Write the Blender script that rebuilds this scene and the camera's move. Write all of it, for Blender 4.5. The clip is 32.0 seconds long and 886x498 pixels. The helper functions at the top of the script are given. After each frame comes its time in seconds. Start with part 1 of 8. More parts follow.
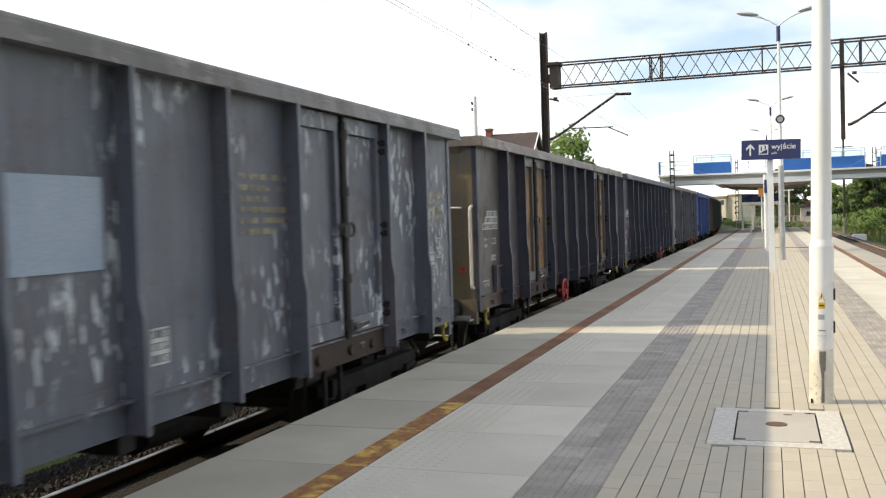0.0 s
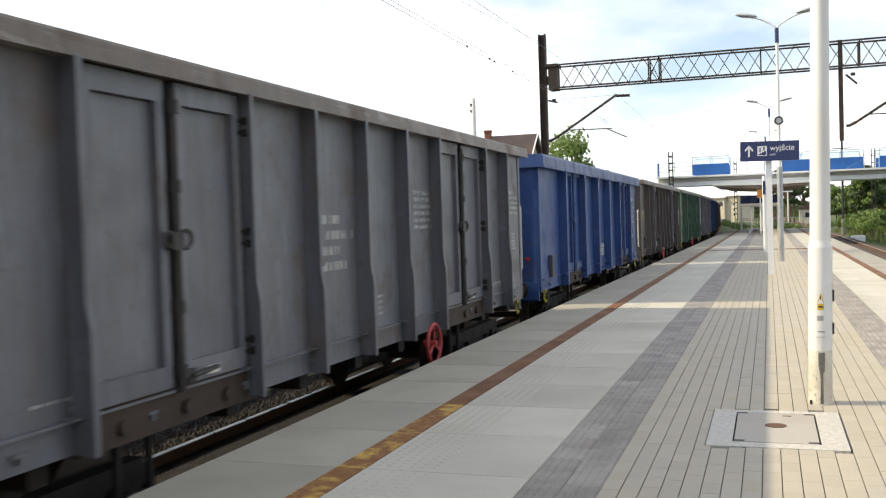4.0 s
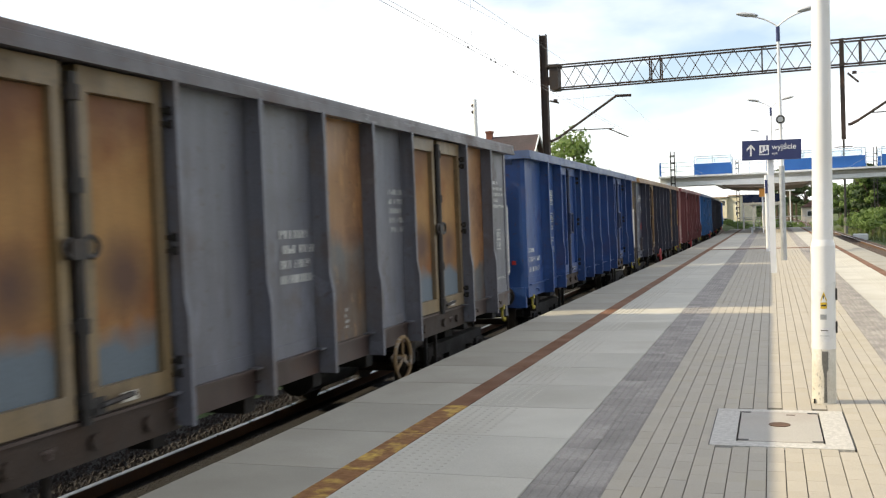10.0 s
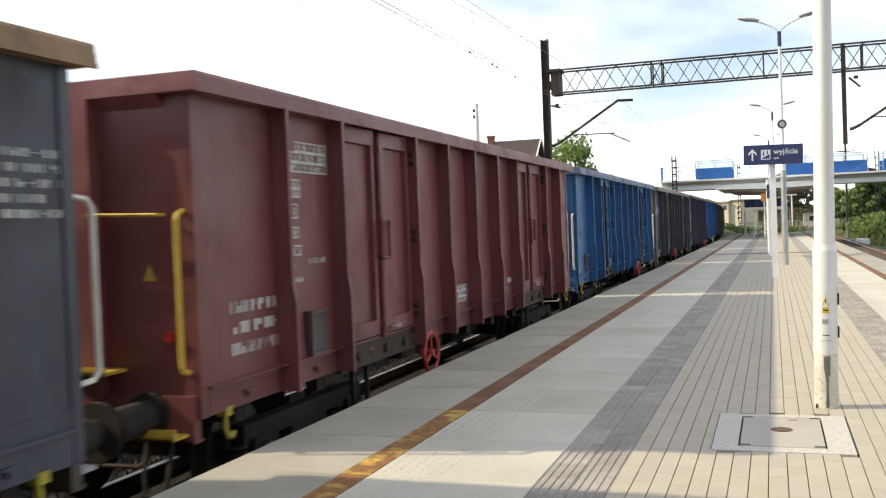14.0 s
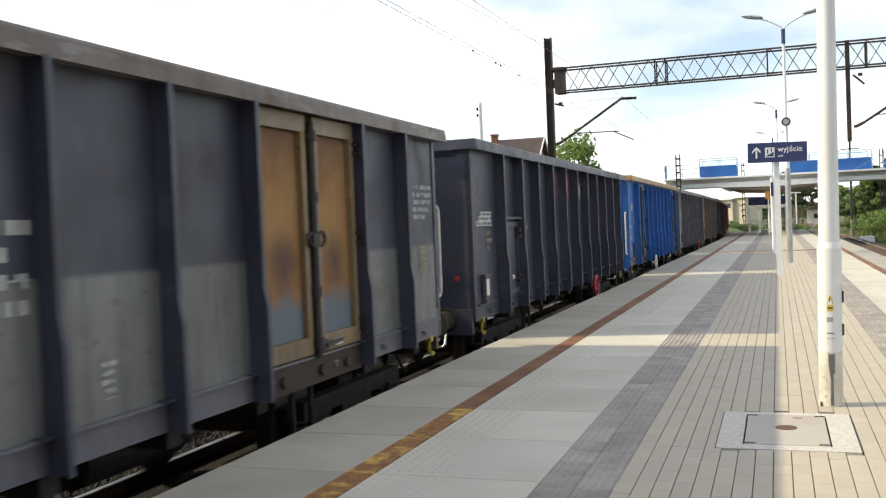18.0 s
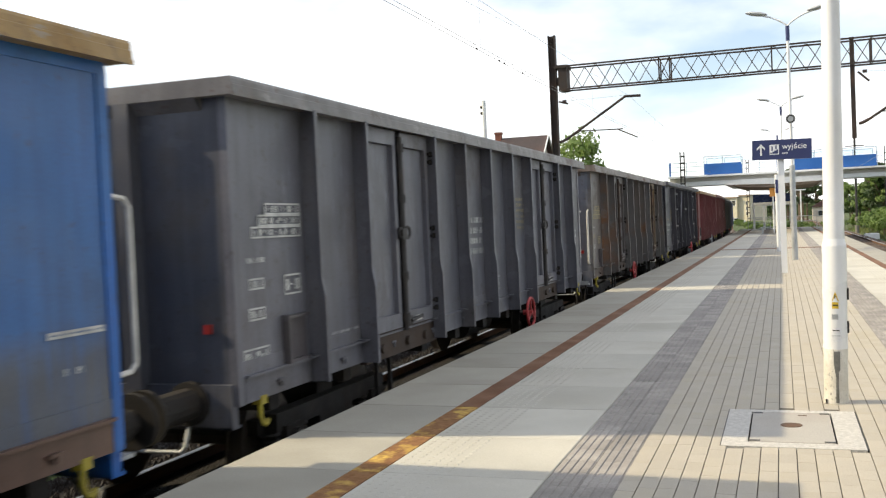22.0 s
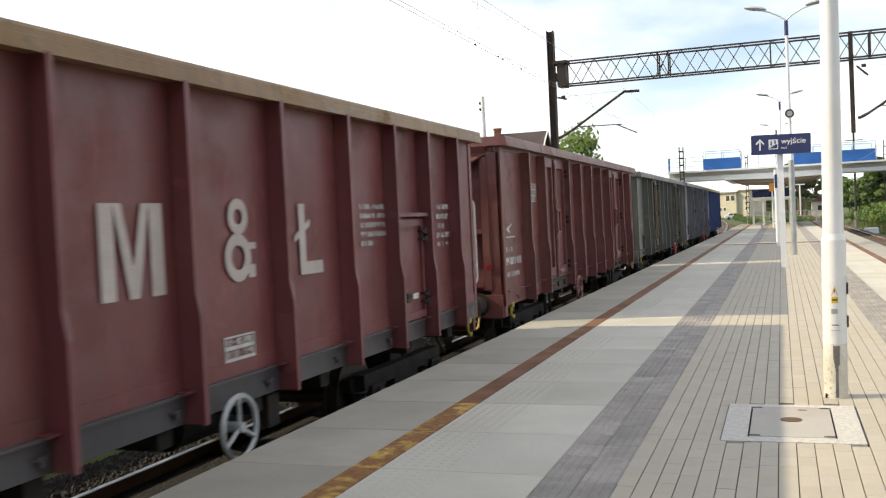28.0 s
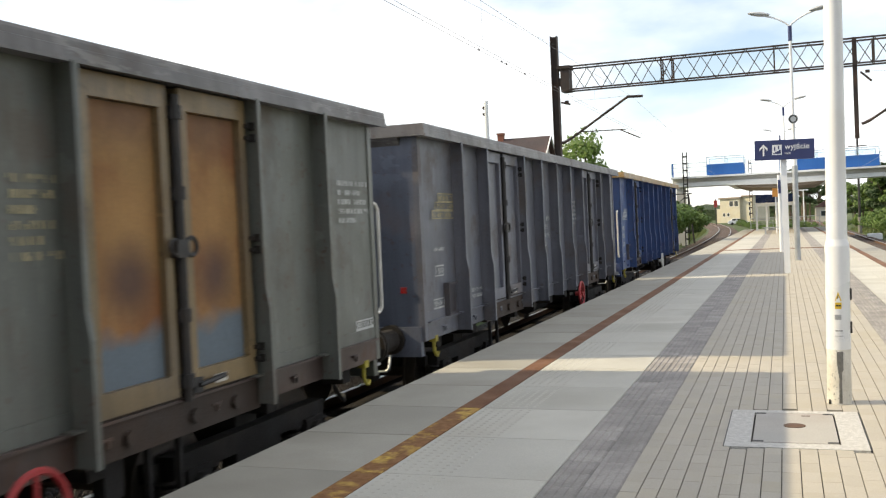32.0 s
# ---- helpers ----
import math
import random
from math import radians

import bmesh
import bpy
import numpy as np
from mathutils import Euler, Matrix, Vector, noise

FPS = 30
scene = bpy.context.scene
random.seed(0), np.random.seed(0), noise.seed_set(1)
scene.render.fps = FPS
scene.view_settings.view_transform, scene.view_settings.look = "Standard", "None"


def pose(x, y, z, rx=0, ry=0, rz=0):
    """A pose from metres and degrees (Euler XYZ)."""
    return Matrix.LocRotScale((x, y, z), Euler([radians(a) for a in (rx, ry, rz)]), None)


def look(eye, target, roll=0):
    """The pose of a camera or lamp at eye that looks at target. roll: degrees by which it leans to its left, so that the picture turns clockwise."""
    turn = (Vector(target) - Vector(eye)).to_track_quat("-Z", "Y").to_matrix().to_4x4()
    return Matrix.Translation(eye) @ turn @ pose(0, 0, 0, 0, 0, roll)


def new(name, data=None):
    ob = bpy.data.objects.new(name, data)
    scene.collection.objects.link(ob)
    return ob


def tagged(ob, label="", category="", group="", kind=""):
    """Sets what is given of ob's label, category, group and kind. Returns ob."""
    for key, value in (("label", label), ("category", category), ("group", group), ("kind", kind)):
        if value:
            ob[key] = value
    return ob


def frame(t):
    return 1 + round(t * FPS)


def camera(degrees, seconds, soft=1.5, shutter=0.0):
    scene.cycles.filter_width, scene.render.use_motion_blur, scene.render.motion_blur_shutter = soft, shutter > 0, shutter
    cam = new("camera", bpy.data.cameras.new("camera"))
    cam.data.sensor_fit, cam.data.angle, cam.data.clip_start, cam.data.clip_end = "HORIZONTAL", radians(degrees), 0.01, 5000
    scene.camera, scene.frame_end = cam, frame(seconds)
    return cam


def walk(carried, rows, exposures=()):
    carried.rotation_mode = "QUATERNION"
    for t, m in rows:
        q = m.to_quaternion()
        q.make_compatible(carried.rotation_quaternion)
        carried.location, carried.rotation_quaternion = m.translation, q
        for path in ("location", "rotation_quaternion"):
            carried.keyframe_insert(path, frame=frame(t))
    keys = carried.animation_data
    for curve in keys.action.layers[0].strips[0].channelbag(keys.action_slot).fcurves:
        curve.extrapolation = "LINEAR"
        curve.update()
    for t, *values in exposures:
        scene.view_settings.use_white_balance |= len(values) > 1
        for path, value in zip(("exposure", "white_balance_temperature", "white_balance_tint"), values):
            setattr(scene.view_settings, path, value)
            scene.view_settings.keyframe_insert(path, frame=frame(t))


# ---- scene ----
# The camera stands still on the platform and is only turned a little by the one who holds it.
cam = camera(49.516, 32.0, soft=1.25, shutter=0.2)
EYE = Vector((0.0, 0.0, 1.53))


def aim(turn, tilt, lean):
    a, b = radians(turn), radians(tilt)
    way = Vector((-math.sin(a) * math.cos(b), math.cos(a) * math.cos(b), math.sin(b)))
    return look(EYE, EYE + way, lean)


HOLD = [
    (0, 18.851, -1.698, -1.729), (0.5, 18.901, -1.690, -1.733), (1, 18.896, -1.671, -1.750), (1.5, 18.910, -1.590, -1.763),
    (2, 18.869, -1.553, -1.702), (2.5, 18.848, -1.601, -1.665), (3, 18.857, -1.618, -1.722), (3.5, 18.816, -1.597, -1.774),
    (5.5, 18.816, -1.587, -1.950), (6, 18.823, -1.639, -2.065), (6.5, 18.771, -1.751, -2.117), (7, 18.725, -1.785, -2.114),
    (7.5, 18.726, -1.690, -2.141), (8, 18.748, -1.643, -2.165), (8.5, 18.809, -1.611, -2.197), (9, 18.868, -1.611, -2.211),
    (9.5, 18.878, -1.582, -2.195), (10, 18.922, -1.526, -2.166), (10.5, 19.027, -1.431, -2.125), (11, 19.169, -1.378, -2.098),
    (11.5, 19.223, -1.322, -2.118), (12, 19.208, -1.338, -2.158), (12.5, 19.118, -1.360, -2.182), (13, 19.050, -1.343, -2.189),
    (13.5, 19.024, -1.258, -2.182), (14, 19.006, -1.246, -2.167), (14.5, 19.006, -1.271, -2.152), (16.5, 19.184, -1.278, -2.252),
    (17, 19.231, -1.330, -2.292), (17.5, 19.221, -1.323, -2.350), (18, 19.236, -1.319, -2.309), (18.5, 19.275, -1.272, -2.249),
    (19, 19.326, -1.271, -2.282), (19.5, 19.356, -1.259, -2.370), (20, 19.356, -1.312, -2.416), (20.5, 19.381, -1.338, -2.412),
    (21, 19.433, -1.384, -2.434), (21.5, 19.489, -1.401, -2.465), (22, 19.493, -1.410, -2.472), (22.5, 19.446, -1.418, -2.452),
    (23, 19.419, -1.386, -2.408), (23.5, 19.395, -1.393, -2.402), (24, 19.403, -1.420, -2.461), (24.5, 19.421, -1.474, -2.527),
    (25, 19.448, -1.515, -2.567), (25.5, 19.494, -1.509, -2.587), (27.5, 19.529, -1.634, -2.715), (28, 19.468, -1.638, -2.716),
    (28.5, 19.431, -1.557, -2.685), (29, 19.421, -1.511, -2.591), (29.5, 19.446, -1.406, -2.473), (30, 19.427, -1.329, -2.406),
    (30.5, 19.435, -1.272, -2.420), (31, 19.527, -1.240, -2.460), (31.5, 19.572, -1.285, -2.510), (32, 19.639, -1.353, -2.563),
]
walk(cam, [(t, aim(a, b, c)) for t, a, b, c in HOLD])

# ---- light ----
SUN_EL, SUN_DY = radians(35.3), 0.18
sun = new("sun", bpy.data.lights.new("sun", "SUN"))
sun.data.energy, sun.data.angle, sun.data.color = 4.8, radians(0.53), (1.0, 0.84, 0.56)
flat = Vector((1.0, SUN_DY, 0.0)).normalized() * math.cos(SUN_EL)
sun.matrix_world = look((-40, -8, 30), Vector((-40, -8, 30)) + Vector((flat.x, flat.y, -math.sin(SUN_EL))))

world = bpy.data.worlds.new("world")
scene.world = world
world.use_nodes = True
wn, wl = world.node_tree.nodes, world.node_tree.links
wn.clear()
sky = wn.new("ShaderNodeTexSky")
sky.sky_type, sky.sun_disc = "NISHITA", False
sky.sun_elevation, sky.sun_rotation = SUN_EL, math.atan2(-1.0, -SUN_DY)
sky.air_density, sky.dust_density = 1.0, 0.4
sky_light = wn.new("ShaderNodeBackground")
sky_light.inputs["Strength"].default_value = 0.15
wl.new(sky.outputs[0], sky_light.inputs["Color"])
cloud_light = wn.new("ShaderNodeBackground")
cloud_light.inputs["Color"].default_value = (0.985, 0.99, 0.985, 1)
cloud_light.inputs["Strength"].default_value = 1.25
wc = wn.new("ShaderNodeTexCoord")
wm = wn.new("ShaderNodeMapping")
wm.inputs["Scale"].default_value = (1.0, 1.0, 2.6)
wm.inputs["Location"].default_value = (0.4, 0.2, 0.1)
wnoise = wn.new("ShaderNodeTexNoise")
wnoise.inputs["Scale"].default_value, wnoise.inputs["Detail"].default_value = 2.6, 7.0
wramp = wn.new("ShaderNodeValToRGB")
wramp.color_ramp.elements[0].position, wramp.color_ramp.elements[1].position = 0.38, 0.60
wramp.color_ramp.elements[0].color = (0.17, 0.17, 0.17, 1)
wmix, wout = wn.new("ShaderNodeMixShader"), wn.new("ShaderNodeOutputWorld")
wl.new(wc.outputs["Generated"], wm.inputs["Vector"])
wl.new(wm.outputs[0], wnoise.inputs["Vector"])
wl.new(wnoise.outputs["Fac"], wramp.inputs["Fac"])
wl.new(wramp.outputs["Color"], wmix.inputs["Fac"])
wl.new(sky_light.outputs[0], wmix.inputs[1])
wl.new(cloud_light.outputs[0], wmix.inputs[2])
wl.new(wmix.outputs[0], wout.inputs["Surface"])
scene.view_settings.exposure = 0.24


# ---- mesh and object tools ----
class Mesh:
    """Collects simple solids, then becomes one mesh."""

    def __init__(self):
        self.v, self.f = [], []

    def add(self, verts, faces):
        n = len(self.v)
        self.v += [tuple(p) for p in verts]
        self.f += [tuple(n + i for i in f) for f in faces]
        return self

    def box(self, x0, x1, y0, y1, z0, z1, m=None):
        p = [(x0, y0, z0), (x1, y0, z0), (x1, y1, z0), (x0, y1, z0), (x0, y0, z1), (x1, y0, z1), (x1, y1, z1), (x0, y1, z1)]
        if m is not None:
            p = [m @ Vector(q) for q in p]
        return self.add(p, [(0, 3, 2, 1), (4, 5, 6, 7), (0, 1, 5, 4), (1, 2, 6, 5), (2, 3, 7, 6), (3, 0, 4, 7)])

    def chamfer(self, x0, x1, y0, y1, z0, z1, b, m=None):
        """A box whose upper edges are bevelled by b."""
        p = [(x0, y0, z0), (x1, y0, z0), (x1, y1, z0), (x0, y1, z0), (x0, y0, z1 - b), (x1, y0, z1 - b), (x1, y1, z1 - b), (x0, y1, z1 - b),
             (x0 + b, y0 + b, z1), (x1 - b, y0 + b, z1), (x1 - b, y1 - b, z1), (x0 + b, y1 - b, z1)]
        if m is not None:
            p = [m @ Vector(q) for q in p]
        return self.add(p, [(0, 1, 5, 4), (1, 2, 6, 5), (2, 3, 7, 6), (3, 0, 4, 7), (4, 5, 9, 8), (5, 6, 10, 9), (6, 7, 11, 10), (7, 4, 8, 11),
                            (8, 9, 10, 11), (0, 3, 2, 1)])

    def rod(self, a, b, r, n=8, r2=None):
        """A round bar from a to b, closed at both ends."""
        a, b = Vector(a), Vector(b)
        r2 = r if r2 is None else r2
        d = (b - a).normalized()
        s = d.orthogonal().normalized()
        u = d.cross(s)
        ring = [(math.cos(2 * math.pi * i / n), math.sin(2 * math.pi * i / n)) for i in range(n)]
        p = [a + (s * c + u * q) * r for c, q in ring] + [b + (s * c + u * q) * r2 for c, q in ring]
        return self.add(p, [(i, (i + 1) % n, n + (i + 1) % n, n + i) for i in range(n)] + [tuple(range(n - 1, -1, -1)), tuple(range(n, 2 * n))])

    def path(self, pts, r, n=6):
        """One bent round bar through all the points."""
        pts = [Vector(p) for p in pts]
        way = [(b - a).normalized() for a, b in zip(pts, pts[1:])]
        s, v, f = way[0].orthogonal().normalized(), [], []
        for i, p in enumerate(pts):
            d = (way[max(i - 1, 0)] + way[min(i, len(way) - 1)]).normalized()
            s = (s - d * s.dot(d)).normalized()
            u = d.cross(s)
            v += [p + (s * math.cos(2 * math.pi * k / n) + u * math.sin(2 * math.pi * k / n)) * r for k in range(n)]
        for i in range(len(pts) - 1):
            f += [(i * n + k, i * n + (k + 1) % n, (i + 1) * n + (k + 1) % n, (i + 1) * n + k) for k in range(n)]
        m = n * (len(pts) - 1)
        return self.add(v, f + [tuple(range(n - 1, -1, -1)), tuple(range(m, m + n))])

    def ring(self, c, axis, r, w, n=20, k=6):
        """A torus round c about the axis."""
        d = Vector(axis).normalized()
        s = d.orthogonal().normalized()
        u = d.cross(s)
        p, f = [], []
        for i in range(n):
            e = s * math.cos(2 * math.pi * i / n) + u * math.sin(2 * math.pi * i / n)
            for j in range(k):
                g = 2 * math.pi * j / k
                p.append(Vector(c) + e * (r + w * math.cos(g)) + d * w * math.sin(g))
        for i in range(n):
            for j in range(k):
                f.append((i * k + j, (i + 1) % n * k + j, (i + 1) % n * k + (j + 1) % k, i * k + (j + 1) % k))
        return self.add(p, f)

    def ball(self, c, rx, ry, rz, n=10, k=6, m=None):
        p, f = [], []
        for i in range(k + 1):
            a = math.pi * i / k
            for j in range(n):
                g = 2 * math.pi * j / n
                q = Vector((rx * math.sin(a) * math.cos(g), ry * math.sin(a) * math.sin(g), rz * math.cos(a)))
                p.append(Vector(c) + (m @ q if m is not None else q))
        for i in range(k):
            for j in range(n):
                f.append((i * n + j, (i + 1) * n + j, (i + 1) * n + (j + 1) % n, i * n + (j + 1) % n))
        return self.add(p, f)

    def prism(self, outline, y0, y1):
        """An x-z outline drawn out along y."""
        n = len(outline)
        p = [(x, y0, z) for x, z in outline] + [(x, y1, z) for x, z in outline]
        return self.add(p, [tuple(range(n)), tuple(range(2 * n - 1, n - 1, -1))] + [(i, n + i, n + (i + 1) % n, (i + 1) % n) for i in range(n)])

    def data(self, name, smooth=False):
        me = bpy.data.meshes.new(name)
        me.from_pydata(self.v, [], self.f)
        bm = bmesh.new()
        bm.from_mesh(me)
        bmesh.ops.recalc_face_normals(bm, faces=bm.faces)
        bm.to_mesh(me)
        bm.free()
        if smooth:
            me.shade_smooth()
            me.set_sharp_from_angle(angle=radians(35))
        return me


def put(name, me, material, parent=None, m=None, label=""):
    """One mesh object; the mesh may be shared, the material sits on the object."""
    if isinstance(me, Mesh):
        me = me.data(name)
    if not me.materials:
        me.materials.append(None)
    ob = new(name, me)
    ob.material_slots[0].link = "OBJECT"
    ob.material_slots[0].material = material
    if parent is not None:
        ob.parent = parent
    if m is not None:
        ob.matrix_basis = m
    if label:
        ob["label"] = label
    return ob


def thing(name, label, category, m=None, group="", kind=""):
    ob = new(name)
    ob.empty_display_size = 0.1
    if m is not None:
        ob.matrix_basis = m
    return tagged(ob, label, category, group, kind)


# ---- materials ----
def graph(name):
    mat = bpy.data.materials.new(name)
    mat.use_nodes = True
    nt = mat.node_tree
    return mat, nt.nodes, nt.links, nt.nodes["Principled BSDF"]


def coords(n, l, scale=(1, 1, 1), shuffle=True, kind="Object"):
    tc, mp = n.new("ShaderNodeTexCoord"), n.new("ShaderNodeMapping")
    mp.inputs["Scale"].default_value = scale
    l.new(tc.outputs[kind], mp.inputs["Vector"])
    if shuffle:
        info, mul = n.new("ShaderNodeObjectInfo"), n.new("ShaderNodeMath")
        mul.operation = "MULTIPLY"
        mul.inputs[1].default_value = 37.0
        l.new(info.outputs["Random"], mul.inputs[0])
        l.new(mul.outputs[0], mp.inputs["Location"])
    return mp.outputs[0]


def noisy(n, l, vec, scale, detail=4.0, lo=0.35, hi=0.65, rough=0.55):
    t, r = n.new("ShaderNodeTexNoise"), n.new("ShaderNodeMapRange")
    t.inputs["Scale"].default_value, t.inputs["Detail"].default_value, t.inputs["Roughness"].default_value = scale, detail, rough
    r.inputs["From Min"].default_value, r.inputs["From Max"].default_value = lo, hi
    l.new(vec, t.inputs["Vector"])
    l.new(t.outputs["Fac"], r.inputs["Value"])
    return r.outputs[0]


def blend(n, l, fac, a, b, mode="MIX"):
    m = n.new("ShaderNodeMix")
    m.data_type, m.blend_type = "RGBA", mode
    for sock, v in ((m.inputs[0], fac), (m.inputs[6], a), (m.inputs[7], b)):
        if isinstance(v, (int, float)):
            sock.default_value = v
        elif isinstance(v, tuple):
            sock.default_value = (*v, 1)
        else:
            l.new(v, sock)
    return m.outputs[2]


def times(n, l, a, k):
    m = n.new("ShaderNodeMath")
    m.operation = "MULTIPLY"
    l.new(a, m.inputs[0])
    m.inputs[1].default_value = k
    return m.outputs[0]


def relief(n, l, b, height, strength, dist=0.01):
    m = n.new("ShaderNodeBump")
    m.inputs["Strength"].default_value, m.inputs["Distance"].default_value = strength, dist
    l.new(height, m.inputs["Height"])
    l.new(m.outputs[0], b.inputs["Normal"])


def surface(name, c1, c2, scale=3.0, fine=60.0, rough=0.7, metal=0.0, bump=0.25, vary=0.0, dist=0.006, stretch=(1, 1, 1), stain=None, island=False, spots=0.0, grain=0.35):
    """A worn plain surface: two colours in large patches, fine grain, relief, and a tone of its own for each piece."""
    mat, n, l, b = graph(name)
    vec = coords(n, l, stretch)
    big, small = noisy(n, l, vec, scale, 5.0), noisy(n, l, vec, fine, 3.0)
    col = blend(n, l, big, c1, c2)
    col = blend(n, l, times(n, l, small, grain), col, tuple(0.55 * x for x in c1))
    if stain:
        col = blend(n, l, times(n, l, noisy(n, l, vec, scale * 0.45, 6.0, 0.5, 0.72), 0.75), col, stain)
    if spots:
        col = blend(n, l, times(n, l, noisy(n, l, vec, scale * 7, 3.0, 0.62, 0.68), spots), col, tuple(0.4 * x for x in c2))
    if vary:
        src = n.new("ShaderNodeNewGeometry").outputs["Random Per Island"] if island else n.new("ShaderNodeObjectInfo").outputs["Random"]
        r = n.new("ShaderNodeMapRange")
        r.inputs["To Min"].default_value, r.inputs["To Max"].default_value = 1 - vary, 1 + vary
        l.new(src, r.inputs["Value"])
        g = n.new("ShaderNodeCombineColor")
        for i in range(3):
            l.new(r.outputs[0], g.inputs[i])
        col = blend(n, l, 1.0, col, g.outputs[0], "MULTIPLY")
    l.new(col, b.inputs["Base Color"])
    rr = n.new("ShaderNodeMapRange")
    rr.inputs["To Min"].default_value, rr.inputs["To Max"].default_value = max(rough - 0.12, 0.02), min(rough + 0.12, 1)
    l.new(big, rr.inputs["Value"])
    l.new(rr.outputs[0], b.inputs["Roughness"])
    b.inputs["Metallic"].default_value = metal
    if bump:
        relief(n, l, b, small, bump, dist)
    return mat


def wagon_paint(name, base, worn, rust=(0.16, 0.075, 0.035), rust_amount=0.35, streaks=0.5, chips=0.0, chip_colour=(0.6, 0.62, 0.64), rough=0.4, low=None, low_z=0.0, ragged=0.0, soft_edge=0.02, rust_scale=1.6, chip_shape=(1, 7.0, 2.2), chip_level=0.585, rust_from=0.54, fade_scale=0.9):
    """Old wagon paint: faded patches, run-down streaks, rust and scraped spots; low: a second paint below a height."""
    if not chips:
        chips, chip_colour, chip_shape, chip_level = 0.28, tuple(1.8 * x + 0.03 for x in base), (1, 9.0, 1.8), 0.60
    mat, n, l, b = graph(name)
    vec = coords(n, l)
    fade = noisy(n, l, vec, fade_scale, 4.0, 0.32, 0.68)
    col = blend(n, l, fade, base, worn)
    if low:
        tc, sep, step = n.new("ShaderNodeTexCoord"), n.new("ShaderNodeSeparateXYZ"), n.new("ShaderNodeMapRange")
        l.new(tc.outputs["Object"], sep.inputs[0])
        step.inputs["From Min"].default_value, step.inputs["From Max"].default_value = low_z - soft_edge, low_z + soft_edge
        step.inputs["To Min"].default_value, step.inputs["To Max"].default_value = 1, 0
        shift = n.new("ShaderNodeMath")
        l.new(sep.outputs["Z"], shift.inputs[0])
        l.new(times(n, l, noisy(n, l, vec, 1.3, 4.0, 0.2, 0.8), ragged), shift.inputs[1])
        l.new(shift.outputs[0], step.inputs["Value"])
        col = blend(n, l, step.outputs[0], col, low)
    run = noisy(n, l, coords(n, l, (9, 9, 0.7)), 1.0, 4.0, 0.42, 0.75)
    col = blend(n, l, times(n, l, run, streaks), col, tuple(0.45 * x + 0.012 for x in base))
    spots = noisy(n, l, vec, rust_scale, 8.0, rust_from, rust_from + 0.14, 0.6)
    col = blend(n, l, times(n, l, spots, rust_amount), col, rust)
    dots = noisy(n, l, vec, 13.0, 3.0, 0.63, 0.69)
    col = blend(n, l, times(n, l, dots, 0.5), col, tuple(0.6 * x for x in rust))
    if chips:
        chip = times(n, l, noisy(n, l, coords(n, l, chip_shape), 1.7, 4.0, chip_level, chip_level + 0.015), 1.0)
        region = noisy(n, l, vec, 0.7, 2.0, 0.48, 0.56)
        both = n.new("ShaderNodeMath")
        both.operation = "MULTIPLY"
        l.new(chip, both.inputs[0])
        l.new(region, both.inputs[1])
        chip = both.outputs[0]
        col = blend(n, l, times(n, l, chip, chips), col, chip_colour)
    soot = noisy(n, l, coords(n, l, (2.2, 2.2, 0.8)), 0.9, 5.0, 0.42, 0.72)
    col = blend(n, l, times(n, l, soot, 0.38), col, tuple(0.55 * x + y for x, y in zip(base, (0.020, 0.014, 0.008))))
    runs = noisy(n, l, coords(n, l, (22, 22, 0.9)), 1.0, 3.0, 0.56, 0.74)
    col = blend(n, l, times(n, l, runs, 0.30), col, tuple(1.25 * x + 0.012 for x in base))
    grime = noisy(n, l, vec, 45.0, 2.0, 0.3, 0.8)
    col = blend(n, l, times(n, l, grime, 0.22), col, (0.03, 0.03, 0.03))
    info, tone, g = n.new("ShaderNodeObjectInfo"), n.new("ShaderNodeMapRange"), n.new("ShaderNodeCombineColor")
    tone.inputs["To Min"].default_value, tone.inputs["To Max"].default_value = 0.9, 1.1
    l.new(info.outputs["Random"], tone.inputs["Value"])
    for i in range(3):
        l.new(tone.outputs[0], g.inputs[i])
    col = blend(n, l, 1.0, col, g.outputs[0], "MULTIPLY")
    l.new(col, b.inputs["Base Color"])
    rr = n.new("ShaderNodeMapRange")
    rr.inputs["To Min"].default_value, rr.inputs["To Max"].default_value = rough, min(rough + 0.3, 1)
    l.new(spots, rr.inputs["Value"])
    l.new(rr.outputs[0], b.inputs["Roughness"])
    relief(n, l, b, noisy(n, l, vec, 1.5, 1.2, 0.2, 0.8), 0.55, 0.06)
    return mat


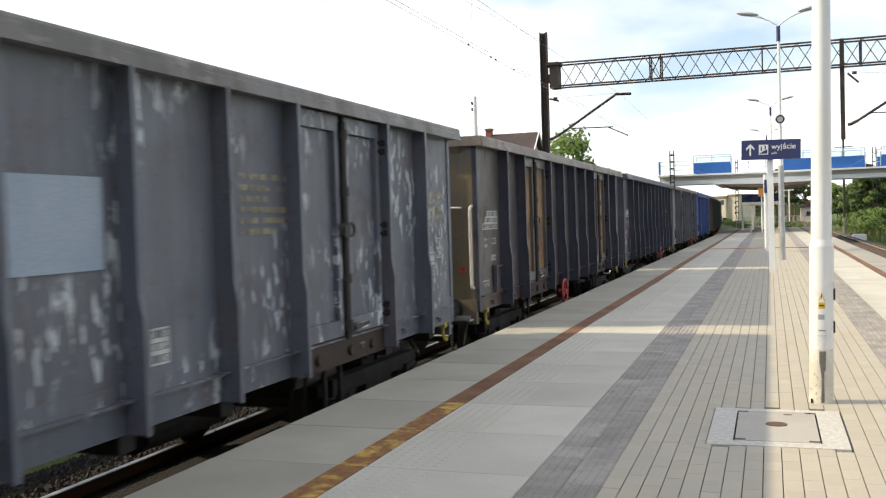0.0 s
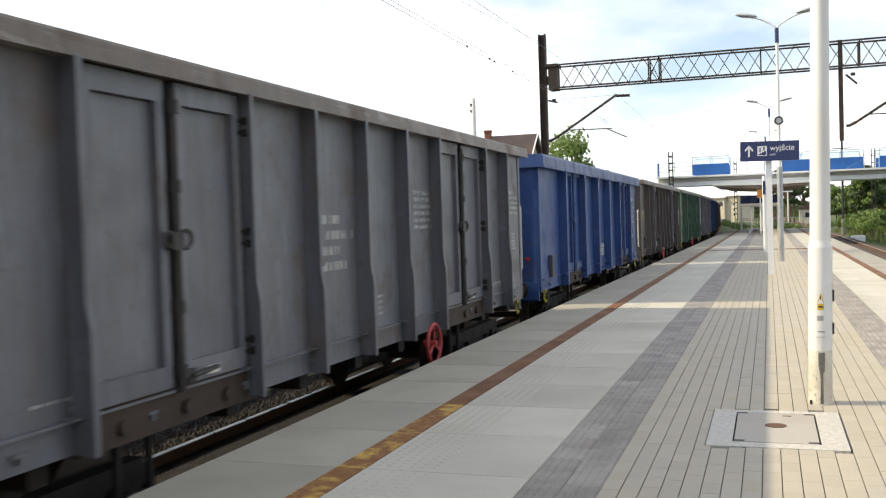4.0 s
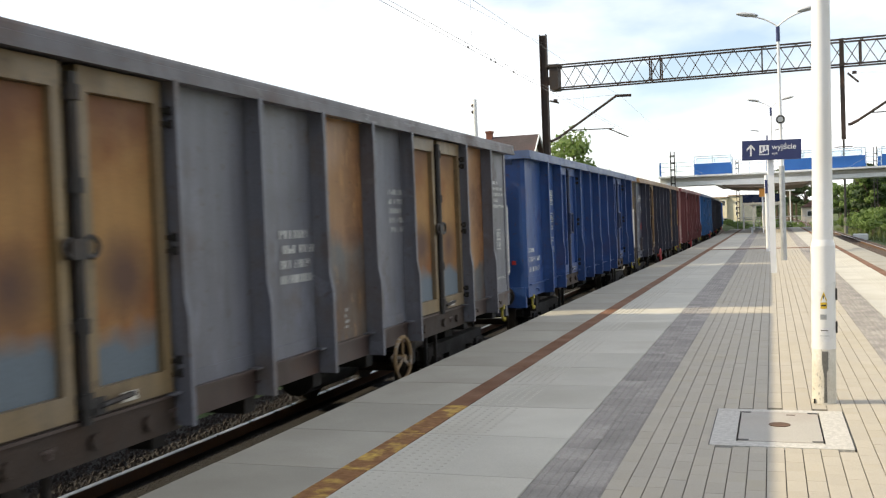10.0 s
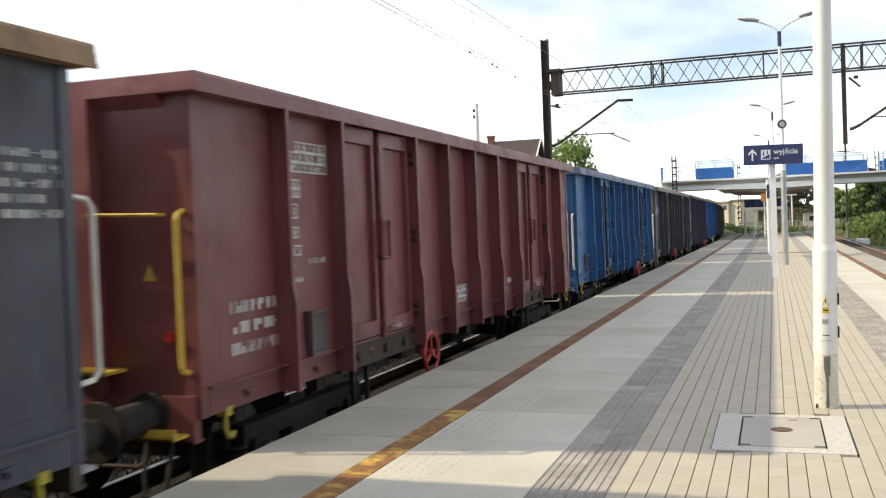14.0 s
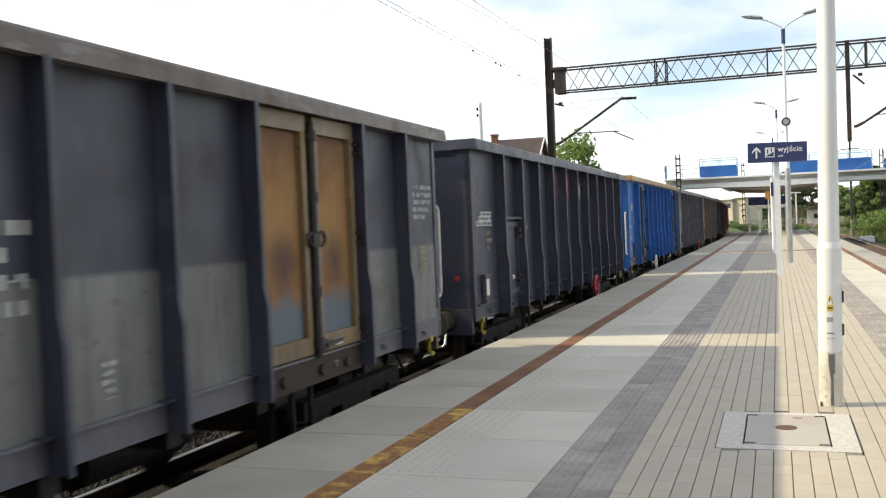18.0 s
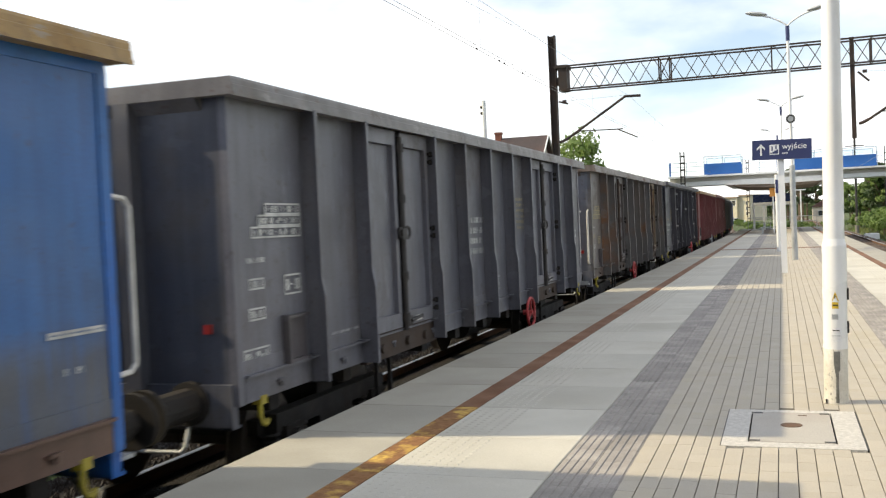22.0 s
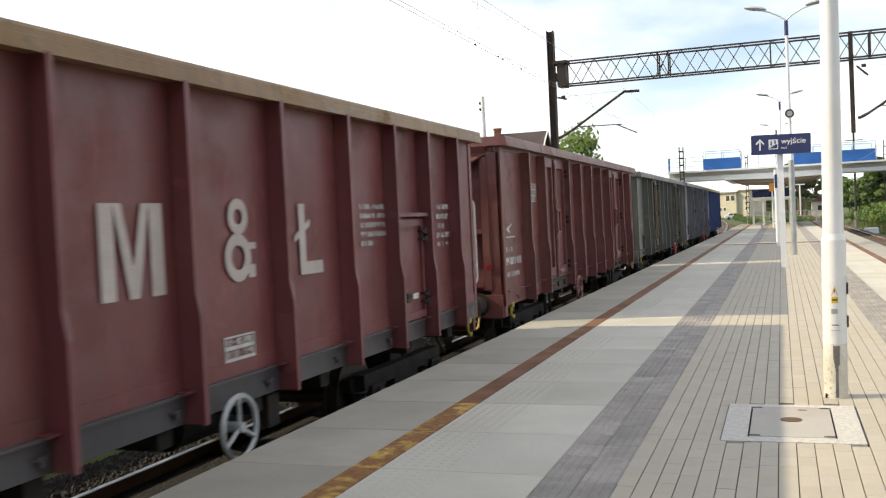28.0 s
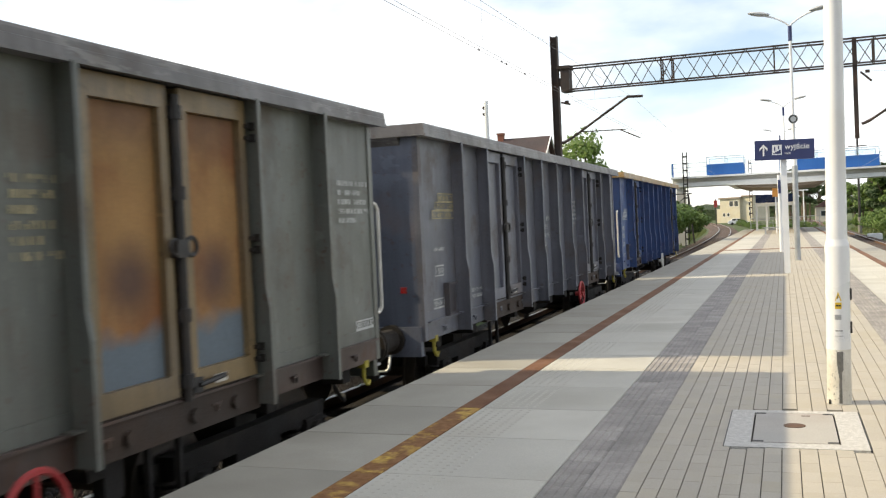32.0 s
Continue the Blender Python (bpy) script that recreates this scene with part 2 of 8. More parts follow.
def rusty_door(name, ochre, dark, lower, low_z=1.62, scrape=0.0, blot=1.0):
    """A door sheet burnt ochre by heat, with a dark scorched blot at half height and what is left of its paint near the foot."""
    mat, n, l, b = graph(name)
    vec = coords(n, l)
    col = blend(n, l, noisy(n, l, vec, 1.5, 4.0, 0.35, 0.65), ochre, (0.78 * ochre[0], 0.52 * ochre[1], 0.42 * ochre[2]))
    tc, sep = n.new("ShaderNodeTexCoord"), n.new("ShaderNodeSeparateXYZ")
    l.new(tc.outputs["Object"], sep.inputs[0])
    wave = noisy(n, l, vec, 1.6, 3.0, 0.2, 0.8)

    def spot(y, z, wy, wz, k):
        """Falls off softly round a point of the sheet."""
        mp, ln, rg, wob = n.new("ShaderNodeMapping"), n.new("ShaderNodeVectorMath"), n.new("ShaderNodeMapRange"), n.new("ShaderNodeMath")
        mp.inputs["Location"].default_value, mp.inputs["Scale"].default_value = (0, -y / wy, -z / wz), (0, 1 / wy, 1 / wz)
        l.new(tc.outputs["Object"], mp.inputs["Vector"])
        ln.operation = "LENGTH"
        l.new(mp.outputs[0], ln.inputs[0])
        l.new(ln.outputs["Value"], wob.inputs[0])
        l.new(times(n, l, wave, 0.5), wob.inputs[1])
        rg.inputs["From Min"].default_value, rg.inputs["From Max"].default_value = 0.45, 1.45
        rg.inputs["To Min"].default_value, rg.inputs["To Max"].default_value = k, 0.0
        l.new(wob.outputs[0], rg.inputs["Value"])
        return rg.outputs[0]

    col = blend(n, l, times(n, l, noisy(n, l, vec, 3.6, 5.0, 0.45, 0.7), 0.45), col, tuple(min(1.4 * x + 0.01, 0.8) for x in ochre))
    col = blend(n, l, spot(0.0, 2.40, 0.34, 0.30, 0.75), col, tuple(min(1.35 * x, 0.8) for x in ochre))
    col = blend(n, l, spot(0.02, 2.00, 0.27, 0.27, 0.92 * blot), col, dark)
    col = blend(n, l, spot(0.05, 3.10, 0.60, 0.30, 0.6 * blot), col, tuple(1.25 * x for x in dark))
    col = blend(n, l, times(n, l, noisy(n, l, coords(n, l, (8, 8, 0.6)), 1.0, 3.0, 0.45, 0.8), 0.3), col, tuple(0.5 * x for x in ochre))
    add, step = n.new("ShaderNodeMath"), n.new("ShaderNodeMapRange")
    l.new(sep.outputs["Z"], add.inputs[0])
    l.new(times(n, l, wave, 0.34), add.inputs[1])
    step.inputs["From Min"].default_value, step.inputs["From Max"].default_value = low_z + 0.03, low_z + 0.19
    step.inputs["To Min"].default_value, step.inputs["To Max"].default_value = 1, 0
    l.new(add.outputs[0], step.inputs["Value"])
    col = blend(n, l, step.outputs[0], col, lower)
    col = blend(n, l, times(n, l, noisy(n, l, vec, 50.0, 2.0, 0.3, 0.8), 0.22), col, (0.04, 0.03, 0.025))
    if scrape:
        col = blend(n, l, times(n, l, noisy(n, l, coords(n, l, (1, 7, 2.4)), 2.4, 4.0, 0.60, 0.63), scrape), col, (0.36, 0.39, 0.43))
    l.new(col, b.inputs["Base Color"])
    b.inputs["Roughness"].default_value = 0.75
    relief(n, l, b, noisy(n, l, vec, 6.0, 5.0, 0.2, 0.8), 0.3, 0.012)
    return mat


def glass(name, tint, rough=0.03):
    mat, n, l, b = graph(name)
    b.inputs["Base Color"].default_value = (*tint, 1)
    b.inputs["Roughness"].default_value = rough
    b.inputs["Transmission Weight"].default_value = 1.0
    b.inputs["IOR"].default_value = 1.45
    return mat


concrete_edge = surface("edge slab concrete", (0.31, 0.296, 0.258), (0.37, 0.356, 0.313), 1.5, 90, 0.85, vary=0.07, stain=(0.25, 0.23, 0.19), grain=0.2, bump=0.2, dist=0.003)
concrete_slab = surface("platform slab concrete", (0.445, 0.43, 0.385), (0.51, 0.495, 0.447), 1.3, 90, 0.85, vary=0.07, stain=(0.35, 0.325, 0.275), grain=0.2, bump=0.2, dist=0.003)
warn_brown = surface("worn warning line", (0.19, 0.082, 0.032), (0.145, 0.062, 0.027), 2.5, 70, 0.8, vary=0.06, stain=(0.12, 0.06, 0.035), bump=0.2, dist=0.003)
warn_yellow = surface("worn yellow warning line", (0.25, 0.115, 0.035), (0.19, 0.085, 0.03), 16.0, 70, 0.8, bump=0.2, dist=0.003, stain=(0.78, 0.55, 0.11))
ribbed_grey = surface("ribbed tile", (0.222, 0.206, 0.194), (0.365, 0.341, 0.322), 3.4, 80, 0.85, vary=0.12, grain=0.3, bump=0.25, dist=0.003)
ribbed_joined = surface("ribbed tile field", (0.222, 0.206, 0.194), (0.365, 0.341, 0.322), 3.4, 80, 0.85, vary=0.12, grain=0.3, bump=0.25, dist=0.003, island=True)
paver_mat = surface("concrete paver", (0.400, 0.366, 0.312), (0.428, 0.392, 0.334), 2.4, 110, 0.85, vary=0.04, stain=(0.375, 0.335, 0.26), grain=0.25, bump=0.3, dist=0.003)
paver_field = surface("concrete paver field", (0.400, 0.366, 0.312), (0.428, 0.392, 0.334), 2.4, 110, 0.85, vary=0.04, stain=(0.375, 0.335, 0.26), grain=0.25, bump=0.3, dist=0.003, island=True)
joint_sand = surface("joint sand", (0.088, 0.080, 0.066), (0.13, 0.115, 0.094), 6, 90, 0.95)
stone_wall = surface("platform side concrete", (0.16, 0.155, 0.14), (0.24, 0.23, 0.21), 1.2, 60, 0.9, stain=(0.10, 0.09, 0.08))
terrazzo = surface("exposed aggregate concrete", (0.47, 0.455, 0.43), (0.66, 0.64, 0.61), 30, 150, 0.9, bump=0.5, spots=0.6)
lid_mat = surface("manhole lid", (0.39, 0.37, 0.34), (0.46, 0.435, 0.40), 2.2, 90, 0.8, stain=(0.31, 0.27, 0.24), bump=0.2)
rust_iron = surface("rusty iron", (0.085, 0.048, 0.030), (0.13, 0.070, 0.040), 6, 60, 0.85)
black_iron = surface("black iron", (0.014, 0.013, 0.012), (0.028, 0.025, 0.022), 4, 60, 0.6)
white_paint = surface("white pole paint", (0.80, 0.81, 0.83), (0.77, 0.78, 0.80), 1.6, 40, 0.35, bump=0.03, stain=(0.72, 0.71, 0.69), grain=0.04)
chipped_white = surface("chipped white paint", (0.78, 0.76, 0.71), (0.66, 0.64, 0.58), 5, 50, 0.6, stain=(0.50, 0.46, 0.38), spots=0.8)
bare_zinc = surface("bare galvanised patch", (0.14, 0.14, 0.13), (0.28, 0.27, 0.25), 9, 50, 0.7, metal=0.3)
galvanised = surface("galvanised steel", (0.38, 0.40, 0.42), (0.50, 0.52, 0.54), 5, 50, 0.5, metal=0.5, bump=0.1)
gantry_mat = surface("dark gantry steel", (0.024, 0.016, 0.014), (0.044, 0.029, 0.023), 3, 50, 0.75, stain=(0.08, 0.04, 0.025))
sign_blue = surface("sign navy", (0.020, 0.030, 0.115), (0.024, 0.036, 0.13), 2, 60, 0.45, bump=0.02)
sign_white = surface("sign white", (0.80, 0.81, 0.83), (0.76, 0.77, 0.80), 3, 60, 0.45, bump=0.02)
sticker_yellow = surface("sticker yellow", (0.75, 0.52, 0.03), (0.68, 0.46, 0.03), 8, 60, 0.5, bump=0.0)
sticker_black = surface("sticker black", (0.02, 0.02, 0.02), (0.03, 0.03, 0.03), 8, 60, 0.5, bump=0.0)
ballast_mat = surface("ballast", (0.095, 0.066, 0.052), (0.155, 0.110, 0.086), 5, 26, 0.95, bump=1.0, dist=0.05, spots=0.7)
# Far darker than the ballast bed: the train's shade is put into this colour.
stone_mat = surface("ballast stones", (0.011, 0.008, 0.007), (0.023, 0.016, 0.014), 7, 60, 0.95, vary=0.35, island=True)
rail_side = surface("rail side rust", (0.11, 0.06, 0.035), (0.17, 0.09, 0.05), 3, 60, 0.85)
rail_top = surface("polished rail head", (0.55, 0.54, 0.53), (0.62, 0.61, 0.60), 3, 60, 0.36, metal=1.0, bump=0.02)
sleeper_mat = surface("concrete sleeper", (0.25, 0.22, 0.19), (0.33, 0.30, 0.27), 4, 60, 0.9, stain=(0.16, 0.11, 0.08))
grass_soil = surface("grassy ground", (0.040, 0.075, 0.018), (0.085, 0.115, 0.036), 0.35, 9, 0.95, bump=0.8, dist=0.05, stain=(0.12, 0.10, 0.055))
blade_mat = surface("grass blades", (0.075, 0.12, 0.025), (0.15, 0.16, 0.05), 0.8, 9, 0.8, bump=0.0, vary=0.3, island=True)
bark = surface("bark", (0.10, 0.075, 0.05), (0.16, 0.12, 0.085), 6, 40, 0.95, bump=0.8, dist=0.03)


def leaf_material(name, c1, c2):
    mat, n, l, b = graph(name)
    geo = n.new("ShaderNodeNewGeometry")
    col = blend(n, l, geo.outputs["Random Per Island"], c1, c2)
    l.new(col, b.inputs["Base Color"])
    b.inputs["Roughness"].default_value = 0.55
    b.inputs["Subsurface Weight"].default_value = 0.0
    tr, mix, out = n.new("ShaderNodeBsdfTranslucent"), n.new("ShaderNodeMixShader"), n["Material Output"]
    l.new(col, tr.inputs["Color"])
    mix.inputs["Fac"].default_value = 0.35
    l.new(b.outputs[0], mix.inputs[1])
    l.new(tr.outputs[0], mix.inputs[2])
    l.new(mix.outputs[0], out.inputs["Surface"])
    return mat


leaf_light = leaf_material("light foliage", (0.10, 0.17, 0.035), (0.19, 0.27, 0.07))
leaf_mid = leaf_material("mid foliage", (0.06, 0.115, 0.026), (0.14, 0.21, 0.055))
leaf_dark = leaf_material("dark foliage", (0.022, 0.048, 0.014), (0.06, 0.10, 0.03))
plaster = surface("cream plaster", (0.50, 0.465, 0.36), (0.58, 0.54, 0.43), 0.8, 20, 0.9, stain=(0.50, 0.44, 0.30))
pale_wall = surface("pale wall", (0.55, 0.50, 0.44), (0.62, 0.57, 0.50), 0.8, 20, 0.9)
roof_tile = surface("roof tile", (0.105, 0.052, 0.050), (0.066, 0.050, 0.054), 0.5, 14, 0.9, bump=0.6, dist=0.05, vary=0.12, stain=(0.06, 0.055, 0.058))
brick_red = surface("chimney brick", (0.20, 0.075, 0.05), (0.26, 0.10, 0.065), 4, 30, 0.9)
window_dark = surface("dark window pane", (0.03, 0.035, 0.04), (0.05, 0.055, 0.06), 2, 30, 0.1, bump=0.0)
bridge_concrete = surface("bridge concrete", (0.46, 0.45, 0.43), (0.54, 0.53, 0.50), 0.7, 30, 0.85, stain=(0.48, 0.46, 0.42))
bridge_white = surface("bridge white edge", (0.74, 0.76, 0.78), (0.68, 0.70, 0.72), 1, 30, 0.6)
screen_blue = surface("blue screen panel", (0.012, 0.10, 0.37), (0.018, 0.12, 0.42), 1, 30, 0.4, bump=0.02)
frame_pale = surface("pale blue frame", (0.42, 0.52, 0.62), (0.48, 0.58, 0.68), 2, 30, 0.5)
clear_glass = glass("clear screen glass", (0.86, 0.94, 0.99))
navy_glass = surface("navy cladding", (0.015, 0.03, 0.11), (0.02, 0.04, 0.14), 1, 30, 0.25, bump=0.0)
soffit_mat = surface("canopy soffit", (0.25, 0.20, 0.155), (0.31, 0.25, 0.20), 1, 30, 0.8)
wire_mat = surface("overhead wire", (0.22, 0.23, 0.23), (0.30, 0.30, 0.29), 2, 30, 0.5, metal=0.3, bump=0.0)
insulator_mat = surface("brown insulator", (0.05, 0.03, 0.025), (0.07, 0.045, 0.035), 4, 30, 0.3, bump=0.0)
lamp_grey = surface("lamp head grey", (0.42, 0.44, 0.47), (0.48, 0.50, 0.53), 4, 30, 0.4, bump=0.0)
orange_panel = surface("orange notice", (0.75, 0.33, 0.06), (0.70, 0.30, 0.06), 3, 30, 0.5)
far_green = surface("far woods", (0.03, 0.05, 0.02), (0.07, 0.10, 0.035), 0.15, 1.5, 0.95, bump=1.0, dist=0.4)

# ---- the way of the tracks ----
RAIL_Z, GROUND_Z = -0.73, -1.12
AXIS_X, BEND_Y, BEND_R = -5.16, 43.0, 1670.0


def along(s):
    """Place and heading of the train's track s metres up the line: straight past the platform, then a slow bend."""
    if s <= BEND_Y:
        return AXIS_X, s, 0.0
    a = (s - BEND_Y) / BEND_R
    return AXIS_X - BEND_R * (1 - math.cos(a)), BEND_Y + BEND_R * math.sin(a), a


def straight(x):
    return lambda s: (x, s, 0.0)


def sweep(way, outline, s0, s1, step):
    """An x-z outline carried along a track."""
    me, n = Mesh(), len(outline)
    count = max(1, int(round((s1 - s0) / step)))
    pts, faces = [], []
    for i in range(count + 1):
        x, y, a = way(s0 + (s1 - s0) * i / count)
        for dx, z in outline:
            pts.append((x + dx * math.cos(a), y + dx * math.sin(a), z))
    for i in range(count):
        for j in range(n):
            faces.append((i * n + j, (i + 1) * n + j, (i + 1) * n + (j + 1) % n, i * n + (j + 1) % n))
    faces += [tuple(range(n)), tuple(range(count * n + n - 1, count * n - 1, -1))]
    return me.add(pts, faces)


def rail_outline(dx, top=False):
    z = RAIL_Z
    if top:
        return [(dx - 0.034, z - 0.012), (dx + 0.034, z - 0.012), (dx + 0.030, z + 0.002), (dx - 0.030, z + 0.002)]
    return [(dx - 0.07, z - 0.17), (dx + 0.07, z - 0.17), (dx + 0.07, z - 0.158), (dx + 0.009, z - 0.14), (dx + 0.009, z - 0.045), (dx + 0.036, z - 0.035),
            (dx + 0.036, z - 0.006), (dx - 0.036, z - 0.006), (dx - 0.036, z - 0.035), (dx - 0.009, z - 0.045), (dx - 0.009, z - 0.14), (dx - 0.07, z - 0.158)]


def railway(way, s0, s1, label, near):
    bed = tagged(put("ballast_bed", sweep(way, [(-2.6, GROUND_Z - 0.1), (2.0, GROUND_Z - 0.1), (1.55, RAIL_Z - 0.13), (-1.75, RAIL_Z - 0.13)], s0, s1, 6.0), ballast_mat),
                 "brown crushed stone ballast bed under the track", "ballast", kind="structure")
    line = thing("railway_track", label, "railway track", kind="structure")
    for dx in (-0.7525, 0.7525):
        rail = put("rail", sweep(way, rail_outline(dx), s0, s1, 6.0), rail_side, line)
        put("rail_head", sweep(way, rail_outline(dx, True), s0, s1, 6.0), rail_top, rail, label="bright worn running surface")
    tie = Mesh().chamfer(-1.25, 1.25, -0.12, 0.12, -0.34, -0.165, 0.02).data("sleeper")
    a, b = near
    for i in range(int((b - a) / 0.6)):
        x, y, h = way(a + 0.6 * i)
        put("sleeper", tie, sleeper_mat, line, pose(x, y, RAIL_Z, 0, 0, math.degrees(h)))
    return bed, line


# Near-black strip: the shade under the wagons is put into its colour.
oily_ballast = surface("shade-black ballast", (0.009, 0.007, 0.0065), (0.018, 0.014, 0.012), 5, 26, 0.95, bump=1.0, dist=0.05)
tagged(put("oily_ballast", sweep(along, [(-2.3, RAIL_Z - 0.4), (1.52, RAIL_Z - 0.4), (1.52, RAIL_Z - 0.124), (-1.75, RAIL_Z - 0.124), (-2.25, RAIL_Z - 0.32)], -60.0, 54.0, 6.0), oily_ballast), "ballast strip coloured near black to stand for the shade under the train", "ballast", kind="structure")
railway(along, -60.0, 420.0, "rusty rails with bright heads curving away in ballast", (46.0, 118.0))
railway(straight(4.98), -60.0, 420.0, "rusty rails with bright heads beside the platform", (32.0, 104.0))

# ---- the ground, one sheet to the horizon ----
ground = Mesh()
gx = [-2500, -600, -160, -60, -30, -16, -10, 0, 12, 16, 24, 40, 90, 200, 600, 2500]
gy = [-1500, -300, -60, 0, 40, 80, 120, 170, 240, 340, 500, 900, 1800, 4000]
gpts = [(x, y, GROUND_Z + (0.0 if -9 < x < 13 else 0.35 * noise.noise(Vector((x * 0.05, y * 0.05, 0))) + (0.5 if 14 < x < 100 else 0))) for y in gy for x in gx]
ground.add(gpts, [(j * len(gx) + i, j * len(gx) + i + 1, (j + 1) * len(gx) + i + 1, (j + 1) * len(gx) + i) for j in range(len(gy) - 1) for i in range(len(gx) - 1)])
tagged(put("ground", ground, grass_soil), "rough grassy railway land with bare soil", "ground", kind="structure")

# Unseen bank behind the train, added so its crest shades the ballast.
bank = Mesh()
prof = [(-8.6, GROUND_Z - 0.05), (-9.3, 0.9), (-9.9, 1.55), (-11.0, 1.6), (-13.0, GROUND_Z - 0.2)]
bank_rows = [(x + (0.25 * noise.noise(Vector((y * 0.35, i, 3))) if i else 0), y, z + (0.18 * noise.noise(Vector((y * 0.3, i, 8))) if 0 < i < 4 else 0)) for y in range(-60, 53, 2) for i, (x, z) in enumerate(prof)]
bank.add(bank_rows, [(5 * j + i, 5 * j + i + 1, 5 * j + i + 6, 5 * j + i + 5) for j in range(56) for i in range(4)])
tagged(put("bank", bank, grass_soil), "unseen low grassy bank added to keep the sun off the ballast", "bank", kind="structure")

# ---- the platform ----
END_Y, BACK_Y = 91.5, -45.0
X_EDGE, X_LINE, X_LINE2, X_RIB, X_PAVE, X_PAVE2, X_RIB2, X_LINE3, X_LINE4, X_EDGE2 = -3.545, -2.63, -2.44, -1.37, -0.93, 1.01, 1.45, 2.34, 2.53, 3.25
platform = thing("platform", "long station platform of pale slabs and pavers", "platform", kind="structure")
put("platform_core", Mesh().box(X_EDGE + 0.12, X_EDGE2 - 0.12, BACK_Y, END_Y, GROUND_Z - 0.1, -0.085), stone_wall, platform)
put("joint_bed", Mesh().box(X_EDGE + 0.10, X_EDGE2 - 0.10, BACK_Y, END_Y, -0.085, -0.012), joint_sand, platform)

# ---- the train ----
SPEEDS = ((0, 9.755), (8, 9.828), (16, 9.089), (24, 8.435), (32, 7.933))


def gone(t):
    """Metres the train has run by t seconds."""
    total = 0.0
    for (a, u), (b, v) in zip(SPEEDS, SPEEDS[1:]):
        e = min(max(t, a), b)
        w = u + (v - u) * (e - a) / (b - a)
        total += (e - a) * (u + w) / 2
    return total


underframe = surface("wagon underframe", (0.010, 0.0085, 0.008), (0.018, 0.015, 0.013), 3, 50, 0.85, stain=(0.032, 0.022, 0.016))
dark_bar = surface("dark locking bar", (0.016, 0.015, 0.017), (0.030, 0.027, 0.027), 5, 50, 0.6, stain=(0.05, 0.035, 0.026))
steel_brown = surface("brown door sill", (0.040, 0.027, 0.021), (0.062, 0.041, 0.030), 3, 50, 0.8, stain=(0.03, 0.022, 0.018))
wheel_steel = surface("wheel steel", (0.06, 0.05, 0.045), (0.11, 0.09, 0.075), 5, 50, 0.6, metal=0.5)
red_paint = surface("red wheel paint", (0.42, 0.035, 0.04), (0.32, 0.03, 0.03), 6, 50, 0.5)
white_bar = surface("white handrail paint", (0.72, 0.70, 0.66), (0.60, 0.58, 0.54), 8, 50, 0.5)
yellow_bar = surface("yellow handrail paint", (0.62, 0.42, 0.06), (0.48, 0.32, 0.05), 8, 50, 0.5)
yellow_hook = surface("yellow hook paint", (0.45, 0.38, 0.04), (0.30, 0.24, 0.04), 8, 50, 0.6)
red_lens = surface("red tail board", (0.30, 0.018, 0.018), (0.22, 0.018, 0.018), 8, 50, 0.35)
stencil_white = surface("stencil white", (0.60, 0.61, 0.61), (0.40, 0.41, 0.41), 9, 60, 0.7, bump=0.0)
stencil_yellow = surface("stencil yellow", (0.44, 0.385, 0.24), (0.29, 0.255, 0.165), 9, 60, 0.7, bump=0.0)
stencil_red = surface("stencil red", (0.52, 0.05, 0.035), (0.42, 0.05, 0.035), 9, 60, 0.7, bump=0.0)
bold_white = surface("fresh stencil white", (0.66, 0.67, 0.69), (0.52, 0.54, 0.56), 9, 60, 0.7, bump=0.0)
big_white = surface("large white stencil", (0.53, 0.47, 0.45), (0.44, 0.38, 0.36), 3, 60, 0.7, bump=0.0)
patch_blue = surface("pale blue paint patch", (0.22, 0.34, 0.50), (0.18, 0.29, 0.44), 4, 60, 0.6, bump=0.0)
logo_yellow = surface("yellow painted sign", (0.50, 0.33, 0.05), (0.40, 0.26, 0.05), 6, 60, 0.7, bump=0.0)
axle_white = surface("worn pale axle cover", (0.20, 0.19, 0.18), (0.10, 0.095, 0.09), 12, 60, 0.7, stain=(0.04, 0.035, 0.03), bump=0.1)
stencil_pale = surface("pale painted patch", (0.30, 0.37, 0.48), (0.36, 0.43, 0.53), 3, 60, 0.7, bump=0.0)

BODY = 13.1
SIDE, FIN, TOP, CAPZ, SILL = 1.265, 1.435, 3.424, 3.290, 1.18
STANDARD = (1.19, 2.27, 4.22, 5.34, 6.46, 7.58, 8.69, 10.69, 11.83)
CLOSE = tuple(1.20 + 1.09 * i for i in range(11))
CLOSE_TURNED = tuple(1.00 + 1.09 * i for i in range(11))
SHORT = (1.19, 2.27, 4.16, 5.29, 6.42, 7.56, 8.66, 10.52, 11.64)
OUTER = (1.20, 3.16, 4.30, 5.42, 6.50, 7.52, 8.67, 9.86, 11.86)
LONG = (1.40, 2.40, 3.42, 4.44, 5.71, 6.99, 8.30, 9.56, 10.69, 11.69, 12.72)

MESHES = {}


def shared(key, make, smooth=False):
    if key not in MESHES:
        MESHES[key] = make().data(key if isinstance(key, str) else key[0], smooth)
    return MESHES[key]


